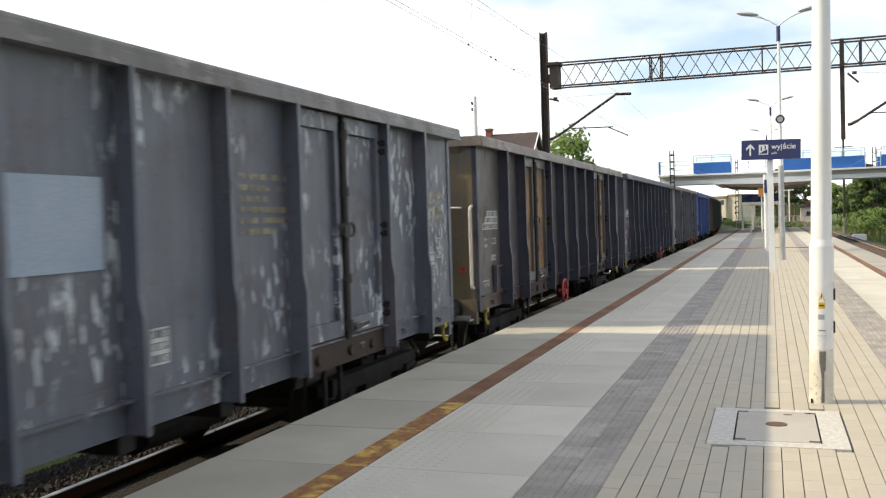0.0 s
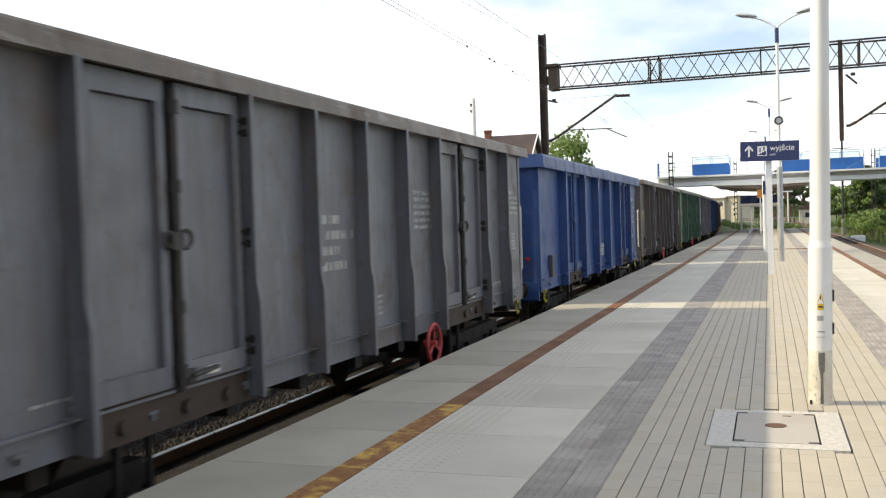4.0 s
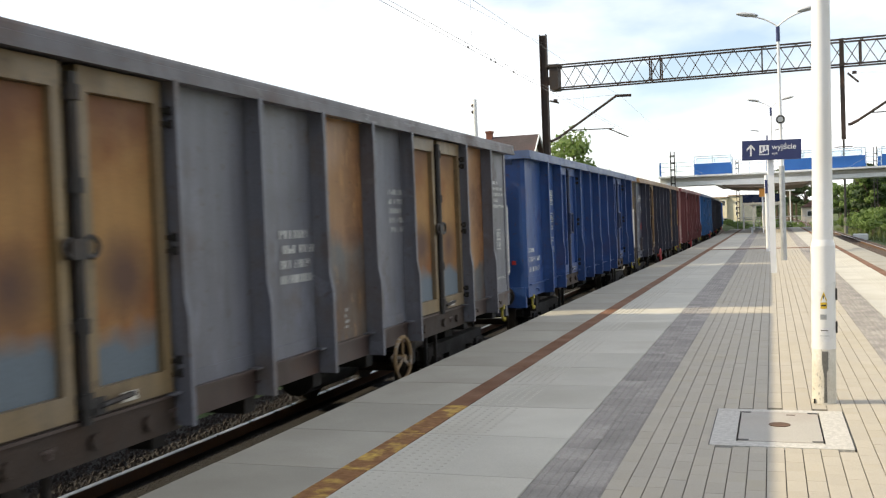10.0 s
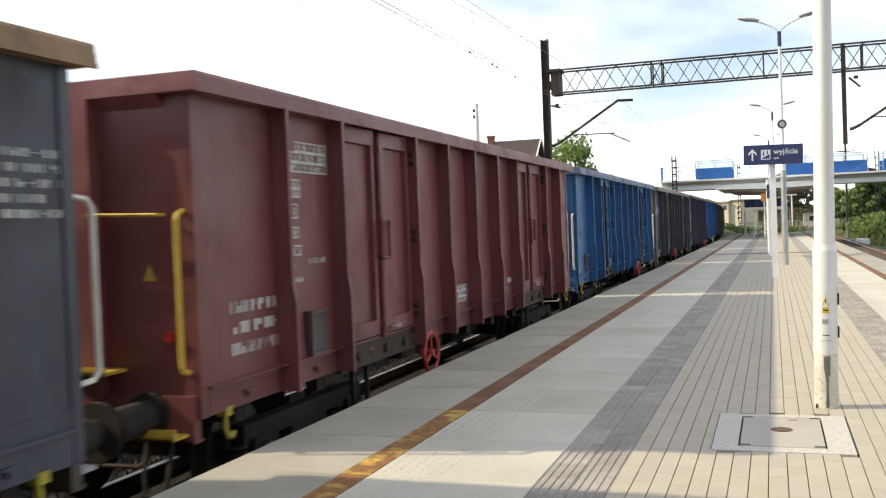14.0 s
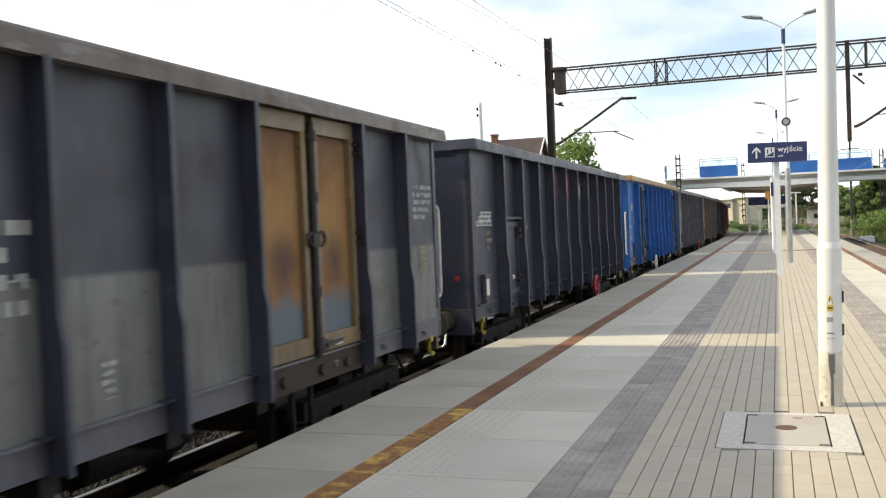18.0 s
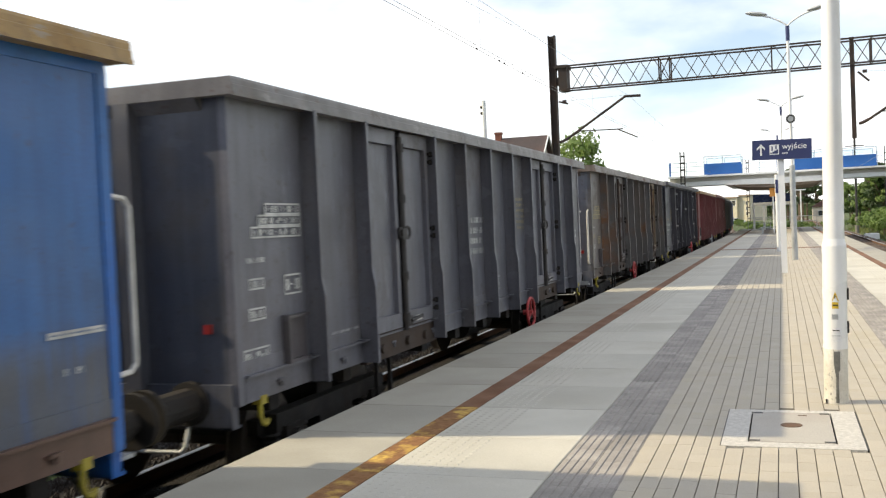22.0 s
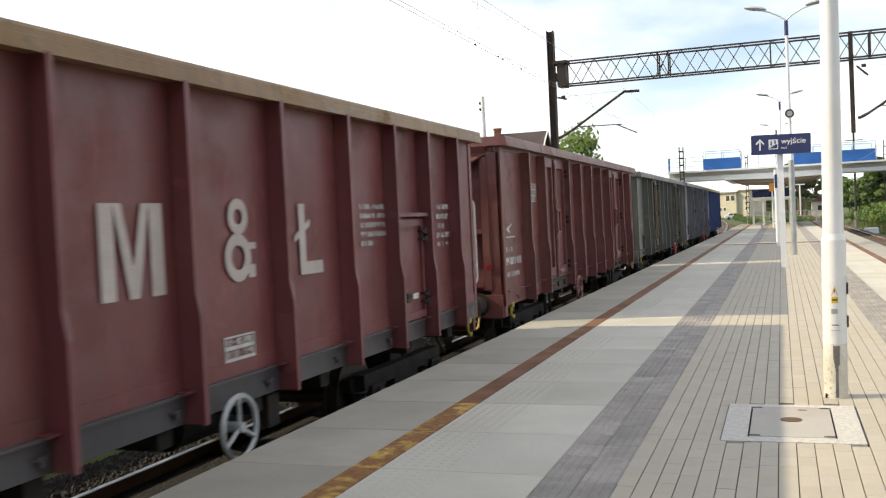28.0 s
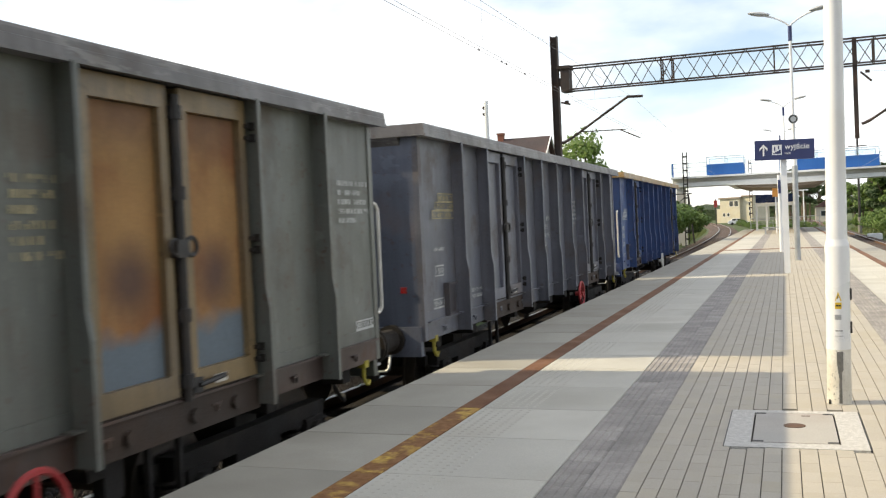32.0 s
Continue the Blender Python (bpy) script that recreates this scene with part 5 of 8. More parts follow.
TRAIN = [
    (5.17, dict(label="blue-grey open freight wagon, paint badly scraped and splashed white", paint=SCRAPED, cap=ASH_CAP, fins=STEEL_BLUE, wheel=0)),
    (19.47, dict(label="brown-grey open freight wagon with ochre rusted doors", paint=GREY_WARM, end=OCHRE_END, sill=BROWN_SILL, cap=TAN_CAP, fins=SLATE, sheet=DOOR_BROWN, dframe=FRAME_MIX, panels={1: SLATE_BROWN, 3: SLATE_BROWN, 4: SLATE_BROWN, 5: SLATE_BROWN, 6: SLATE_BROWN, 8: GREY, 9: GREY}, wheel=5.1)),
    (33.75, dict(label="dark slate open freight wagon with close steel ribs", paint=SLATE, kind="ribs", turned=True, cap=SLATE, hatches=(9,), ads=True, wheel=7.75)),
    (47.97, dict(label="weathered grey open freight wagon with double doors", paint=GREY, cap=TAN_CAP, wheel=8.2)),
    (62.46, dict(label="royal blue open freight wagon with a broad top rail", paint=BLUE, kind="wide", cap=BLUE, bar=BLUE, deep=0.10, rail=yellow_bar, rail2=yellow_bar, sill=BLUE, wheel=0)),
    (76.80, dict(label="brownish grey open freight wagon with stained doors", paint=GREY_WARM, cap=TAN_CAP, sill=BROWN_SILL, sheet=DOOR_GREY, bar=SLATE, dframe=GREY_WARM, ink=stencil_yellow, wheel=5.05)),
    (91.26, dict(label="green open freight wagon with faded rusty panels", paint=GREEN, fins=GREEN_POST, end=GREEN_POST, cap=GREEN_CAP, ink=stencil_yellow, panels={5: GREEN_TEAL}, wheel=5.05)),
    (105.68, dict(label="grey open freight wagon with orange rusted doors", paint=GREY, cap=SLATE_CAP, sill=BROWN_SILL, sheet=DOOR_OCHRE, dframe=FRAME_OCHRE, wheel_mat=DOOR_BROWN, end=STEEL_BLUE, panels={5: RUST_HALF, 8: RUST_LONG}, wheel=8.1)),
    (120.03, dict(label="deep blue open freight wagon with double doors", paint=BLUE_DEEP, bar=BLUE_BAR, ink=bold_white, cap=BLUE_CAP, sill=BLUE_DEEP, wheel=0)),
    (133.86, dict(label="dark slate open freight wagon with tan rusted doors", posts=SHORT, length=12.84, paint=SLATE_DARK, cap=OCHRE_CAP, end=KHAKI_END, sheet=DOOR_TAN, bar=steel_brown, dframe=DOOR_TAN_FRAME, sill=SLATE, wheel=4.8)),
    (148.06, dict(label="maroon open freight wagon with double doors", paint=MAROON, bar=MAROON, beam=MAROON, cap=MAROON, rail=yellow_bar, sill=MAROON, wheel=4.4)),
    (162.15, dict(label="bright blue open freight wagon with rust scrapes", paint=BLUE_BRIGHT, cap=BLUE_CAP, sill=BLUE_BRIGHT, wheel=8.2)),
    (176.40, dict(label="dark slate open freight wagon, pale lower half and ochre doors", paint=TWO_TONE, fins=SLATE, sill=GREY_DUSK, end=KHAKI_END, panels={0: SLATE, 1: SLATE}, cap=TAN_CAP, sheet=DOOR_OCHRE, dframe=FRAME_OCHRE, wheel=5.05)),
    (190.93, dict(label="dark grey open freight wagon with close steel ribs", paint=SLATE, kind="ribs", cap=SLATE, hatches=(1,), ads=True, wheel=8.3)),
    (205.42, dict(label="fresh blue open freight wagon with a yellowish top rail", paint=BLUE_NEW, kind="outer", lift=0.055, panels={9: BLUE_STAINED}, cap=YELLOW_CAP, sheet=BLUE_STAINED, dframe=BLUE_STAINED, wheel_mat=white_bar, sill=RUST_SILL, wheel=4.6)),
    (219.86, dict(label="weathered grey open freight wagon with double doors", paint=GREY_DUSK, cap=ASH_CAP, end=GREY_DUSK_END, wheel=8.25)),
    (234.34, dict(label="grey open freight wagon with orange rust panels", paint=RUST_GREY, end=GREY, cap=TAN_CAP, sill=BROWN_SILL, sheet=DOOR_ORANGE, bar=steel_brown, front_sheet=DOOR_DULL, front_frame=GREY_WARM, dframe=FRAME_OCHRE, panels={0: GREY_WARM, 1: GREY_WARM, 3: GREY_WARM, 4: RUST_TOP, 5: RUST_LONG, 6: GREY, 8: RUST_TOP, 9: SLATE_OVER}, ink=stencil_yellow, wheel=4.9)),
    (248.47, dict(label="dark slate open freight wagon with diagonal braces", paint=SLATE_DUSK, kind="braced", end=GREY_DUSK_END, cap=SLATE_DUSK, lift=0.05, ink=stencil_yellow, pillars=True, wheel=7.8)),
    (262.75, dict(label="maroon open freight wagon with large white letters", paint=MAROON, beam=MAROON, kind="ribs", posts=LONG, length=13.68, cap=OCHRE_CAP, sill=SLATE_BROWN, hatches=(9,), big=True, wheel_mat=galvanised, wheel=7.4)),
    (277.58, dict(label="oxide red open freight wagon with dented panels", paint=OXIDE, bar=OXIDE, beam=OXIDE, cap=OXIDE, lift=0.05, pillars=True, wheel_mat=OXIDE, wheel=4.65)),
    (291.88, dict(label="greenish grey open freight wagon with ochre rusted doors", paint=OLIVE_GREY, cap=ASH_CAP, sill=BROWN_SILL, sheet=DOOR_OCHRE, dframe=FRAME_OCHRE, ink=stencil_yellow, wheel=8.2)),
    (306.28, dict(label="weathered grey open freight wagon with double doors", paint=GREY, end=STEEL_BLUE, cap=ASH_CAP, wheel=8.1)),
    (320.45, dict(label="dusty blue open freight wagon with a tan top rail", paint=BLUE_LAST, kind="outer", cap=YELLOW_CAP, wheel_mat=white_bar, wheel=6.9)),
]
WAGONS = []
for k, (place, spec) in enumerate(TRAIN):
    spec["front"], spec["bare_end"] = k in (1, 5, 6, 9, 10, 11, 12, 14, 16, 22), k in (0, 19)
    spec["clip"] = {8: 1.50, 10: 1.86, 13: 0.55, 17: 1.90, 19: 1.82, 20: 1.02}.get(k, 0.92)
    spec["paper"], spec["tall"] = k in (9, 13), k in (8, 10, 19)
    spec["seed"], spec["end_table"] = 100 * k, k in (1, 5, 6, 9, 12, 16)
    spec["rod"] = {10: steel_brown, 19: yellow_bar}.get(k, galvanised)
    WAGONS.append((wagon(spec), place, spec))

# the painted shapes of the ribbed wagons
for w, place, spec in WAGONS:
    n = spec.get("length", BODY)
    if spec.get("ads"):
        y0, x0, x1 = -n / 2, SIDE + 0.004, SIDE + 0.007
        for i in range(4):
            put("red_stripe", Mesh().box(x0, x1, y0 + 4.85 + 0.11 * i, y0 + 5.41, 3.12 - 0.125 * i, 3.155 - 0.125 * i), stencil_red, w, label="red painted stripe")
            put("red_stripe", Mesh().box(x0, x1, y0 + 8.06, y0 + 8.58 - 0.09 * i, 3.10 - 0.125 * i, 3.13 - 0.125 * i), stencil_red, w, label="red painted stripe")
        put("red_marking", Mesh().box(x0, x1, y0 + 6.31, y0 + 6.43, 2.73, 3.08).box(x0, x1, y0 + 6.22, y0 + 6.45, 3.08, 3.13), stencil_red, w, label="red painted mark")
        full = spec["seed"] == 200
        for a, b in ((5.72, 5.79), (5.86, 5.93), (5.99, 6.06), (6.80, 6.87), (6.94, 7.01), (7.08, 7.15), (7.23, 7.30), (7.38, 7.45), (7.55, 7.62)):
            if full or 7.05 < a < 8 or 5.95 < a < 6.5:
                put("white_marking", Mesh().box(x0, x1, y0 + a, y0 + b, 2.73, 3.06), bold_white if full else stencil_white, w, label="worn white painted block")
        for a, b, z in ((5.79, 5.86, 3.005), (5.79, 5.86, 2.86), (6.06, 6.18, 2.73), (6.87, 6.94, 3.005), (6.87, 6.94, 2.87), (7.15, 7.23, 3.005), (7.15, 7.23, 2.86), (7.45, 7.55, 2.90)):
            if full or a > 7.0 or 6.0 < a < 6.5:
                put("white_marking", Mesh().box(x0, x1, y0 + a, y0 + b, z, z + 0.055), bold_white if full else stencil_white, w, label="worn white painted block")
        if full:
            put("white_marking", Mesh().box(x0, x1, y0 + 7.78, y0 + 8.00, 3.00, 3.06).box(x0, x1, y0 + 7.78, y0 + 7.85, 2.92, 3.00).box(x0, x1, y0 + 7.78, y0 + 8.00, 2.865, 2.92).box(x0, x1, y0 + 7.93, y0 + 8.00, 2.79, 2.865).box(x0, x1, y0 + 7.78, y0 + 8.00, 2.73, 2.79), bold_white, w, label="worn white painted block")
            put("red_stripe", Mesh().box(x0, x1, y0 + 5.70, y0 + 6.22, 3.10, 3.13), stencil_red, w, label="red painted stripe")
        put("red_stripe", Mesh().box(x0, x1, y0 + 6.96, y0 + 7.62, 3.12, 3.15), stencil_red, w, label="red painted stripe")
    if spec.get("big"):
        a, z0, z1 = 6.20 - n / 2, 1.86, 2.47
        x0, x1 = SIDE + 0.004, SIDE + 0.007
        me = Mesh().box(x0, x1, a, a + 0.14, z0, z1).box(x0, x1, a + 0.50, a + 0.64, z0, z1)
        me.add([(x1, a + 0.14, z1), (x1, a + 0.22, z1), (x1, a + 0.37, z0), (x1, a + 0.27, z0)], [(0, 1, 2, 3)])
        me.add([(x1, a + 0.50, z1), (x1, a + 0.42, z1), (x1, a + 0.27, z0), (x1, a + 0.37, z0)], [(0, 1, 2, 3)])
        put("white_marking", me, big_white, w, label="large white painted shape")
        b = 7.79 - n / 2
        me = Mesh().ring((x0, b, 2.37), (1, 0, 0), 0.10, 0.04, 20, 4).ring((x0, b - 0.02, 2.06), (1, 0, 0), 0.14, 0.045, 20, 4)
        for p in range(len(me.v)):
            v = me.v[p]
            me.v[p] = (x0 + (v[0] - x0) * 0.04 + 0.002, v[1], v[2])
        me.box(x0, x1, b + 0.12, b + 0.22, 1.90, 2.0).box(x0, x1, b + 0.12, b + 0.24, 2.12, 2.17)
        put("white_marking", me, big_white, w, label="large white painted shape")
        c = 8.76 - n / 2
        me = Mesh().box(x0, x1, c, c + 0.11, z0, z1).box(x0, x1, c + 0.11, c + 0.42, z0, z0 + 0.11)
        me.add([(x1, c - 0.09, 2.14), (x1, c + 0.2, 2.28), (x1, c + 0.2, 2.34), (x1, c - 0.09, 2.20)], [(0, 1, 2, 3)])
        put("white_marking", me, big_white, w, label="large white painted shape")
red = WAGONS[19][0]
put("white_marking", Mesh().add([(SIDE + 0.006, u - BODY / 2, z) for u, z in ((0.16, 2.10), (0.58, 2.19), (0.33, 2.11), (0.40, 2.03))], [(0, 1, 2, 3)]).box(SIDE + 0.004, SIDE + 0.006, 0.16 - BODY / 2, 0.66 - BODY / 2, 1.97, 1.985), bold_white, red, label="white painted swoosh")
# ---- stencilled marks, wagon by wagon ----
write(0, "rows", 12.31, 12.81, 2.61, 2.18, 5, ink=stencil_yellow)
write(0, "rows", 7.94, 8.75, 2.68, 2.18, 6, ink=stencil_yellow)
write(0, "boxed", 6.74, 6.95, 1.60, 1.35, 3)
write(0, "boxed", 12.27, 12.45, 1.88, 1.60, 2)
write(0, "patch", 5.52, 6.31, 2.59, 2.02, ink=stencil_pale)
write(1, "table", 0.25, 1.06, 2.38, 2.11, 3)
write(1, "rows", 0.32, 0.60, 1.99, 1.84, 2)
write(1, "boxed", 0.72, 0.94, 1.98, 1.89, 1)
write(1, "boxed", 0.67, 0.90, 1.73, 1.65, 1)
write(1, "boxed", 0.20, 0.51, 1.38, 1.26, 1)
write(1, "rows", 5.63, 6.23, 2.26, 1.84, 4)
write(1, "rows", 8.02, 8.73, 2.63, 2.21, 6, ink=stencil_yellow)
write(1, "rows", 6.81, 6.96, 1.61, 1.31, 5)
write(1, "boxed", 5.58, 6.27, 1.14, 1.10, 1)
write(2, "table", 0.36, 1.11, 2.41, 2.21, 2)
write(2, "rows", 0.24, 0.75, 2.09, 2.04, 1)
write(2, "boxed", 0.84, 1.13, 2.14, 1.93, 2)
write(2, "boxed", 0.27, 0.59, 1.82, 1.73, 1)
write(2, "boxed", 0.80, 1.11, 1.88, 1.74, 1, ink=stencil_red)
write(2, "boxed", 0.18, 0.53, 1.53, 1.43, 1)
write(2, "rows", 1.65, 2.32, 2.44, 1.92, 4)
write(2, "rows", 0.12, 0.68, 1.16, 1.12, 1)
write(2, "boxed", 6.03, 6.38, 1.50, 1.27, 3)
write(2, "rows", 11.07, 11.77, 2.49, 2.06, 5)
write(2, "boxed", 12.61, 12.94, 1.51, 1.42, 1)
write(2, "boxed", 12.31, 12.93, 1.28, 1.24, 1)
write(3, "table", 0.59, 1.39, 2.62, 2.33, 3)
write(3, "rows", 0.47, 0.72, 2.11, 2.07, 1)
write(3, "boxed", 0.49, 0.70, 1.92, 1.81, 1)
write(3, "boxed", 1.05, 1.32, 1.84, 1.68, 1)
write(3, "boxed", 0.48, 0.70, 1.68, 1.59, 1)
write(3, "boxed", 0.37, 0.70, 1.36, 1.15, 2)
write(3, "rows", 1.94, 2.42, 1.31, 1.21, 2)
write(4, "boxed", 6.56, 7.01, 1.62, 1.34, 4)
write(4, "rows", 4.68, 5.12, 1.20, 1.15, 1)
write(4, "rows", 5.00, 5.35, 0.99, 0.96, 1)
write(4, "rows", 6.02, 6.40, 1.02, 0.98, 1)
write(4, "rows", 12.01, 12.68, 2.81, 2.72, 1)
write(4, "rows", 11.92, 12.83, 2.55, 2.05, 6)
write(4, "boxed", 12.24, 12.43, 1.73, 1.64, 1)
write(4, "boxed", 8.51, 8.76, 1.02, 0.92, 3)
write(4, "boxed", 8.16, 8.25, 1.00, 0.92, 1)
write(4, "rows", 7.60, 7.84, 1.07, 1.03, 1, ink=stencil_yellow)
write(4, "rows", 7.47, 7.99, 0.95, 0.91, 1, ink=stencil_yellow)
write(4, "boxed", 11.47, 12.09, 1.02, 0.95, 2)
write(5, "table", 0.22, 1.03, 2.45, 2.17, 3, ink=stencil_yellow)
write(5, "rows", 0.16, 0.43, 1.97, 1.75, 2, ink=stencil_yellow)
write(5, "rows", 0.76, 1.01, 1.87, 1.81, 1, ink=stencil_yellow)
write(5, "rows", 1.53, 2.21, 2.41, 1.94, 3, ink=stencil_yellow)
write(5, "rows", 5.85, 6.54, 2.50, 1.95, 6, ink=stencil_yellow)
write(5, "rows", 12.41, 12.99, 2.45, 2.05, 5, ink=stencil_yellow)
write(5, "boxed", 12.47, 12.96, 1.55, 1.50, 1)
write(6, "table", 0.32, 1.07, 2.52, 2.25, 3, ink=stencil_yellow)
write(6, "rows", 5.70, 6.02, 2.29, 2.14, 1, ink=stencil_yellow)
write(6, "patch", 6.12, 6.56, 2.22, 2.15, ink=stencil_white)
write(6, "rows", 5.69, 6.30, 2.05, 2.01, 1, ink=stencil_yellow)
write(6, "rows", 5.68, 5.91, 1.92, 1.86, 1, ink=stencil_yellow)
write(6, "rows", 5.67, 5.90, 1.79, 1.74, 1, ink=stencil_yellow)
write(6, "rows", 8.07, 8.80, 2.71, 2.22, 6, ink=stencil_yellow)
write(6, "patch", 8.18, 8.50, 1.27, 1.14, ink=STEEL_BLUE)
write(6, "boxed", 11.34, 11.97, 1.23, 1.14, 1)
write(6, "boxed", 11.32, 11.81, 1.29, 1.25, 1)
write(7, "table", 0.35, 1.22, 2.60, 2.33, 3)
write(7, "rows", 0.31, 0.56, 2.09, 2.05, 1)
write(7, "boxed", 0.29, 0.57, 1.92, 1.85, 1)
write(7, "boxed", 0.82, 1.15, 1.94, 1.80, 1)
write(7, "boxed", 0.27, 0.57, 1.68, 1.59, 1)
write(7, "boxed", 0.20, 0.59, 1.39, 1.15, 2)
write(7, "patch", 5.42, 5.51, 2.43, 2.12, ink=stencil_white)
write(7, "rows", 5.82, 6.54, 2.25, 1.78, 4)
write(7, "patch", 4.93, 5.20, 1.29, 1.12, ink=stencil_pale)
write(7, "rows", 8.28, 9.01, 2.65, 2.17, 5)
write(7, "rows", 7.05, 7.15, 1.48, 1.22, 5)
write(7, "rows", 12.32, 12.99, 2.86, 2.45, 5)
write(7, "boxed", 12.52, 12.73, 2.14, 1.84, 2)
write(7, "rows", 12.50, 12.99, 1.43, 1.39, 1)
write(8, "table", 1.38, 2.16, 2.80, 2.53, 3)
write(8, "boxed", 1.79, 2.17, 2.38, 2.21, 1)
write(8, "boxed", 1.84, 2.12, 2.14, 2.07, 1)
write(8, "boxed", 1.82, 2.10, 1.93, 1.85, 1)
write(8, "boxed", 1.76, 2.14, 1.75, 1.65, 1)
write(8, "rows", 1.67, 2.10, 1.53, 1.49, 1)
write(8, "rows", 1.76, 2.02, 1.41, 1.37, 1)
write(8, "boxed", 1.41, 1.86, 1.03, 0.94, 1)
write(8, "rows", 0.07, 0.53, 1.78, 1.71, 1, ink=bold_white)
write(8, "rows", 0.07, 0.94, 1.63, 1.55, 1, ink=bold_white)
write(8, "rows", 0.07, 0.88, 1.46, 1.38, 1, ink=bold_white)
write(8, "rows", 0.06, 0.39, 1.25, 1.19, 1, ink=bold_white)
write(8, "boxed", 0.04, 0.20, 1.03, 0.99, 1)
write(8, "boxed", 6.06, 6.51, 1.59, 1.27, 3)
write(8, "rows", 11.94, 12.61, 2.69, 2.59, 1, ink=bold_white)
write(8, "rows", 11.91, 12.52, 2.29, 1.94, 6)
write(8, "boxed", 12.61, 12.72, 1.70, 1.63, 1)
write(8, "boxed", 12.19, 12.57, 1.54, 1.07, 8)
write(9, "table", 0.46, 1.21, 2.89, 2.72, 2)
write(9, "boxed", 0.87, 1.20, 2.55, 2.36, 2)
write(9, "rows", 0.40, 0.68, 2.42, 2.38, 1)
write(9, "rows", 0.38, 0.60, 2.18, 2.11, 1)
write(9, "boxed", 0.38, 0.59, 1.88, 1.78, 1)
write(9, "boxed", 0.87, 1.20, 2.02, 1.85, 1, ink=stencil_red)
write(9, "boxed", 0.30, 0.53, 1.35, 1.24, 1)
write(9, "rows", 5.62, 6.32, 2.49, 1.90, 4)
write(9, "rows", 7.96, 8.54, 2.87, 2.35, 6)
write(9, "rows", 6.87, 7.07, 1.61, 1.35, 5)
write(9, "rows", 11.99, 12.83, 2.79, 2.39, 5)
write(9, "boxed", 11.05, 11.56, 1.30, 1.27, 1)
write(10, "rows", 0.45, 1.40, 1.76, 1.17, 4)
write(10, "table", 1.35, 2.20, 3.06, 2.79, 3)
write(10, "boxed", 1.33, 1.66, 2.73, 2.57, 2)
write(10, "boxed", 1.32, 1.60, 2.52, 2.39, 1)
write(10, "boxed", 1.31, 1.61, 2.32, 2.22, 1)
write(10, "boxed", 1.29, 1.64, 2.16, 2.07, 1)
write(10, "rows", 1.34, 1.52, 2.01, 1.97, 1)
write(10, "rows", 1.78, 2.10, 2.04, 1.99, 1)
write(10, "rows", 1.28, 1.65, 1.88, 1.84, 1)
write(10, "rows", 1.31, 1.56, 1.73, 1.69, 1)
write(10, "boxed", 1.25, 1.60, 1.03, 0.91, 1)
write(10, "boxed", 5.90, 6.32, 1.51, 1.21, 4)
write(10, "rows", 8.31, 8.76, 1.46, 1.22, 2)
write(11, "rows", 6.98, 7.54, 2.60, 1.93, 7)
write(11, "rows", 8.16, 8.55, 2.59, 2.40, 1, ink=logo_yellow)
write(11, "boxed", 8.14, 8.54, 2.40, 2.15, 2, ink=stencil_yellow)
write(11, "rows", 11.50, 12.17, 2.62, 2.23, 4)
write(11, "rows", 11.53, 12.16, 1.35, 1.19, 2)
write(11, "boxed", 7.88, 8.12, 1.33, 1.23, 3)
write(11, "rows", 6.96, 7.41, 1.24, 1.20, 1)
write(12, "table", 0.23, 1.04, 2.73, 2.46, 3)
write(12, "rows", 0.15, 0.53, 2.27, 2.22, 1)
write(12, "boxed", 0.16, 0.43, 1.99, 1.90, 1)
write(12, "boxed", 0.69, 1.00, 2.00, 1.86, 1, ink=stencil_red)
write(12, "boxed", 0.14, 0.42, 1.70, 1.60, 1)
write(12, "boxed", 0.18, 0.45, 1.28, 1.20, 2)
write(12, "rows", 5.69, 6.42, 2.39, 1.85, 4)
write(12, "rows", 6.96, 7.09, 1.52, 1.26, 5)
write(12, "rows", 12.35, 12.99, 2.75, 2.35, 5)
write(12, "boxed", 12.52, 12.73, 2.05, 1.76, 2, ink=stencil_yellow)
write(12, "boxed", 11.37, 11.92, 1.24, 1.18, 1)
write(13, "table", 0.20, 0.95, 2.45, 2.25, 3)
write(13, "rows", 0.65, 0.93, 2.18, 1.89, 3, ink=stencil_yellow)
write(13, "boxed", 0.57, 0.86, 1.00, 0.93, 1)
write(13, "rows", 2.45, 3.06, 2.25, 1.89, 3, ink=stencil_yellow)
write(13, "rows", 11.09, 11.79, 2.48, 2.07, 5, ink=stencil_yellow)
write(13, "boxed", 12.24, 12.80, 1.46, 1.42, 1)
write(13, "rows", 12.33, 12.64, 1.35, 1.31, 1)
write(13, "boxed", 12.25, 12.76, 1.22, 1.18, 1)
write(14, "table", 0.41, 1.00, 2.69, 2.51, 2)
write(14, "rows", 0.17, 0.60, 2.32, 2.28, 1)
write(14, "boxed", 0.85, 1.16, 2.36, 2.12, 2)
write(14, "boxed", 0.24, 0.55, 2.11, 2.02, 1)
write(14, "boxed", 0.84, 1.12, 1.98, 1.82, 1, ink=stencil_red)
write(14, "boxed", 0.25, 0.52, 1.77, 1.69, 1)
write(14, "boxed", 0.24, 0.52, 1.49, 1.40, 1)
write(14, "rows", 4.67, 5.35, 2.55, 2.05, 4, ink=stencil_yellow)
write(14, "rows", 6.02, 6.49, 1.21, 1.17, 1)
write(14, "rows", 9.04, 9.82, 2.73, 2.38, 6)
write(14, "boxed", 12.50, 12.98, 1.75, 1.71, 1)
write(14, "rows", 12.62, 12.78, 1.53, 1.49, 1)
write(15, "table", 0.29, 1.11, 2.50, 2.22, 3)
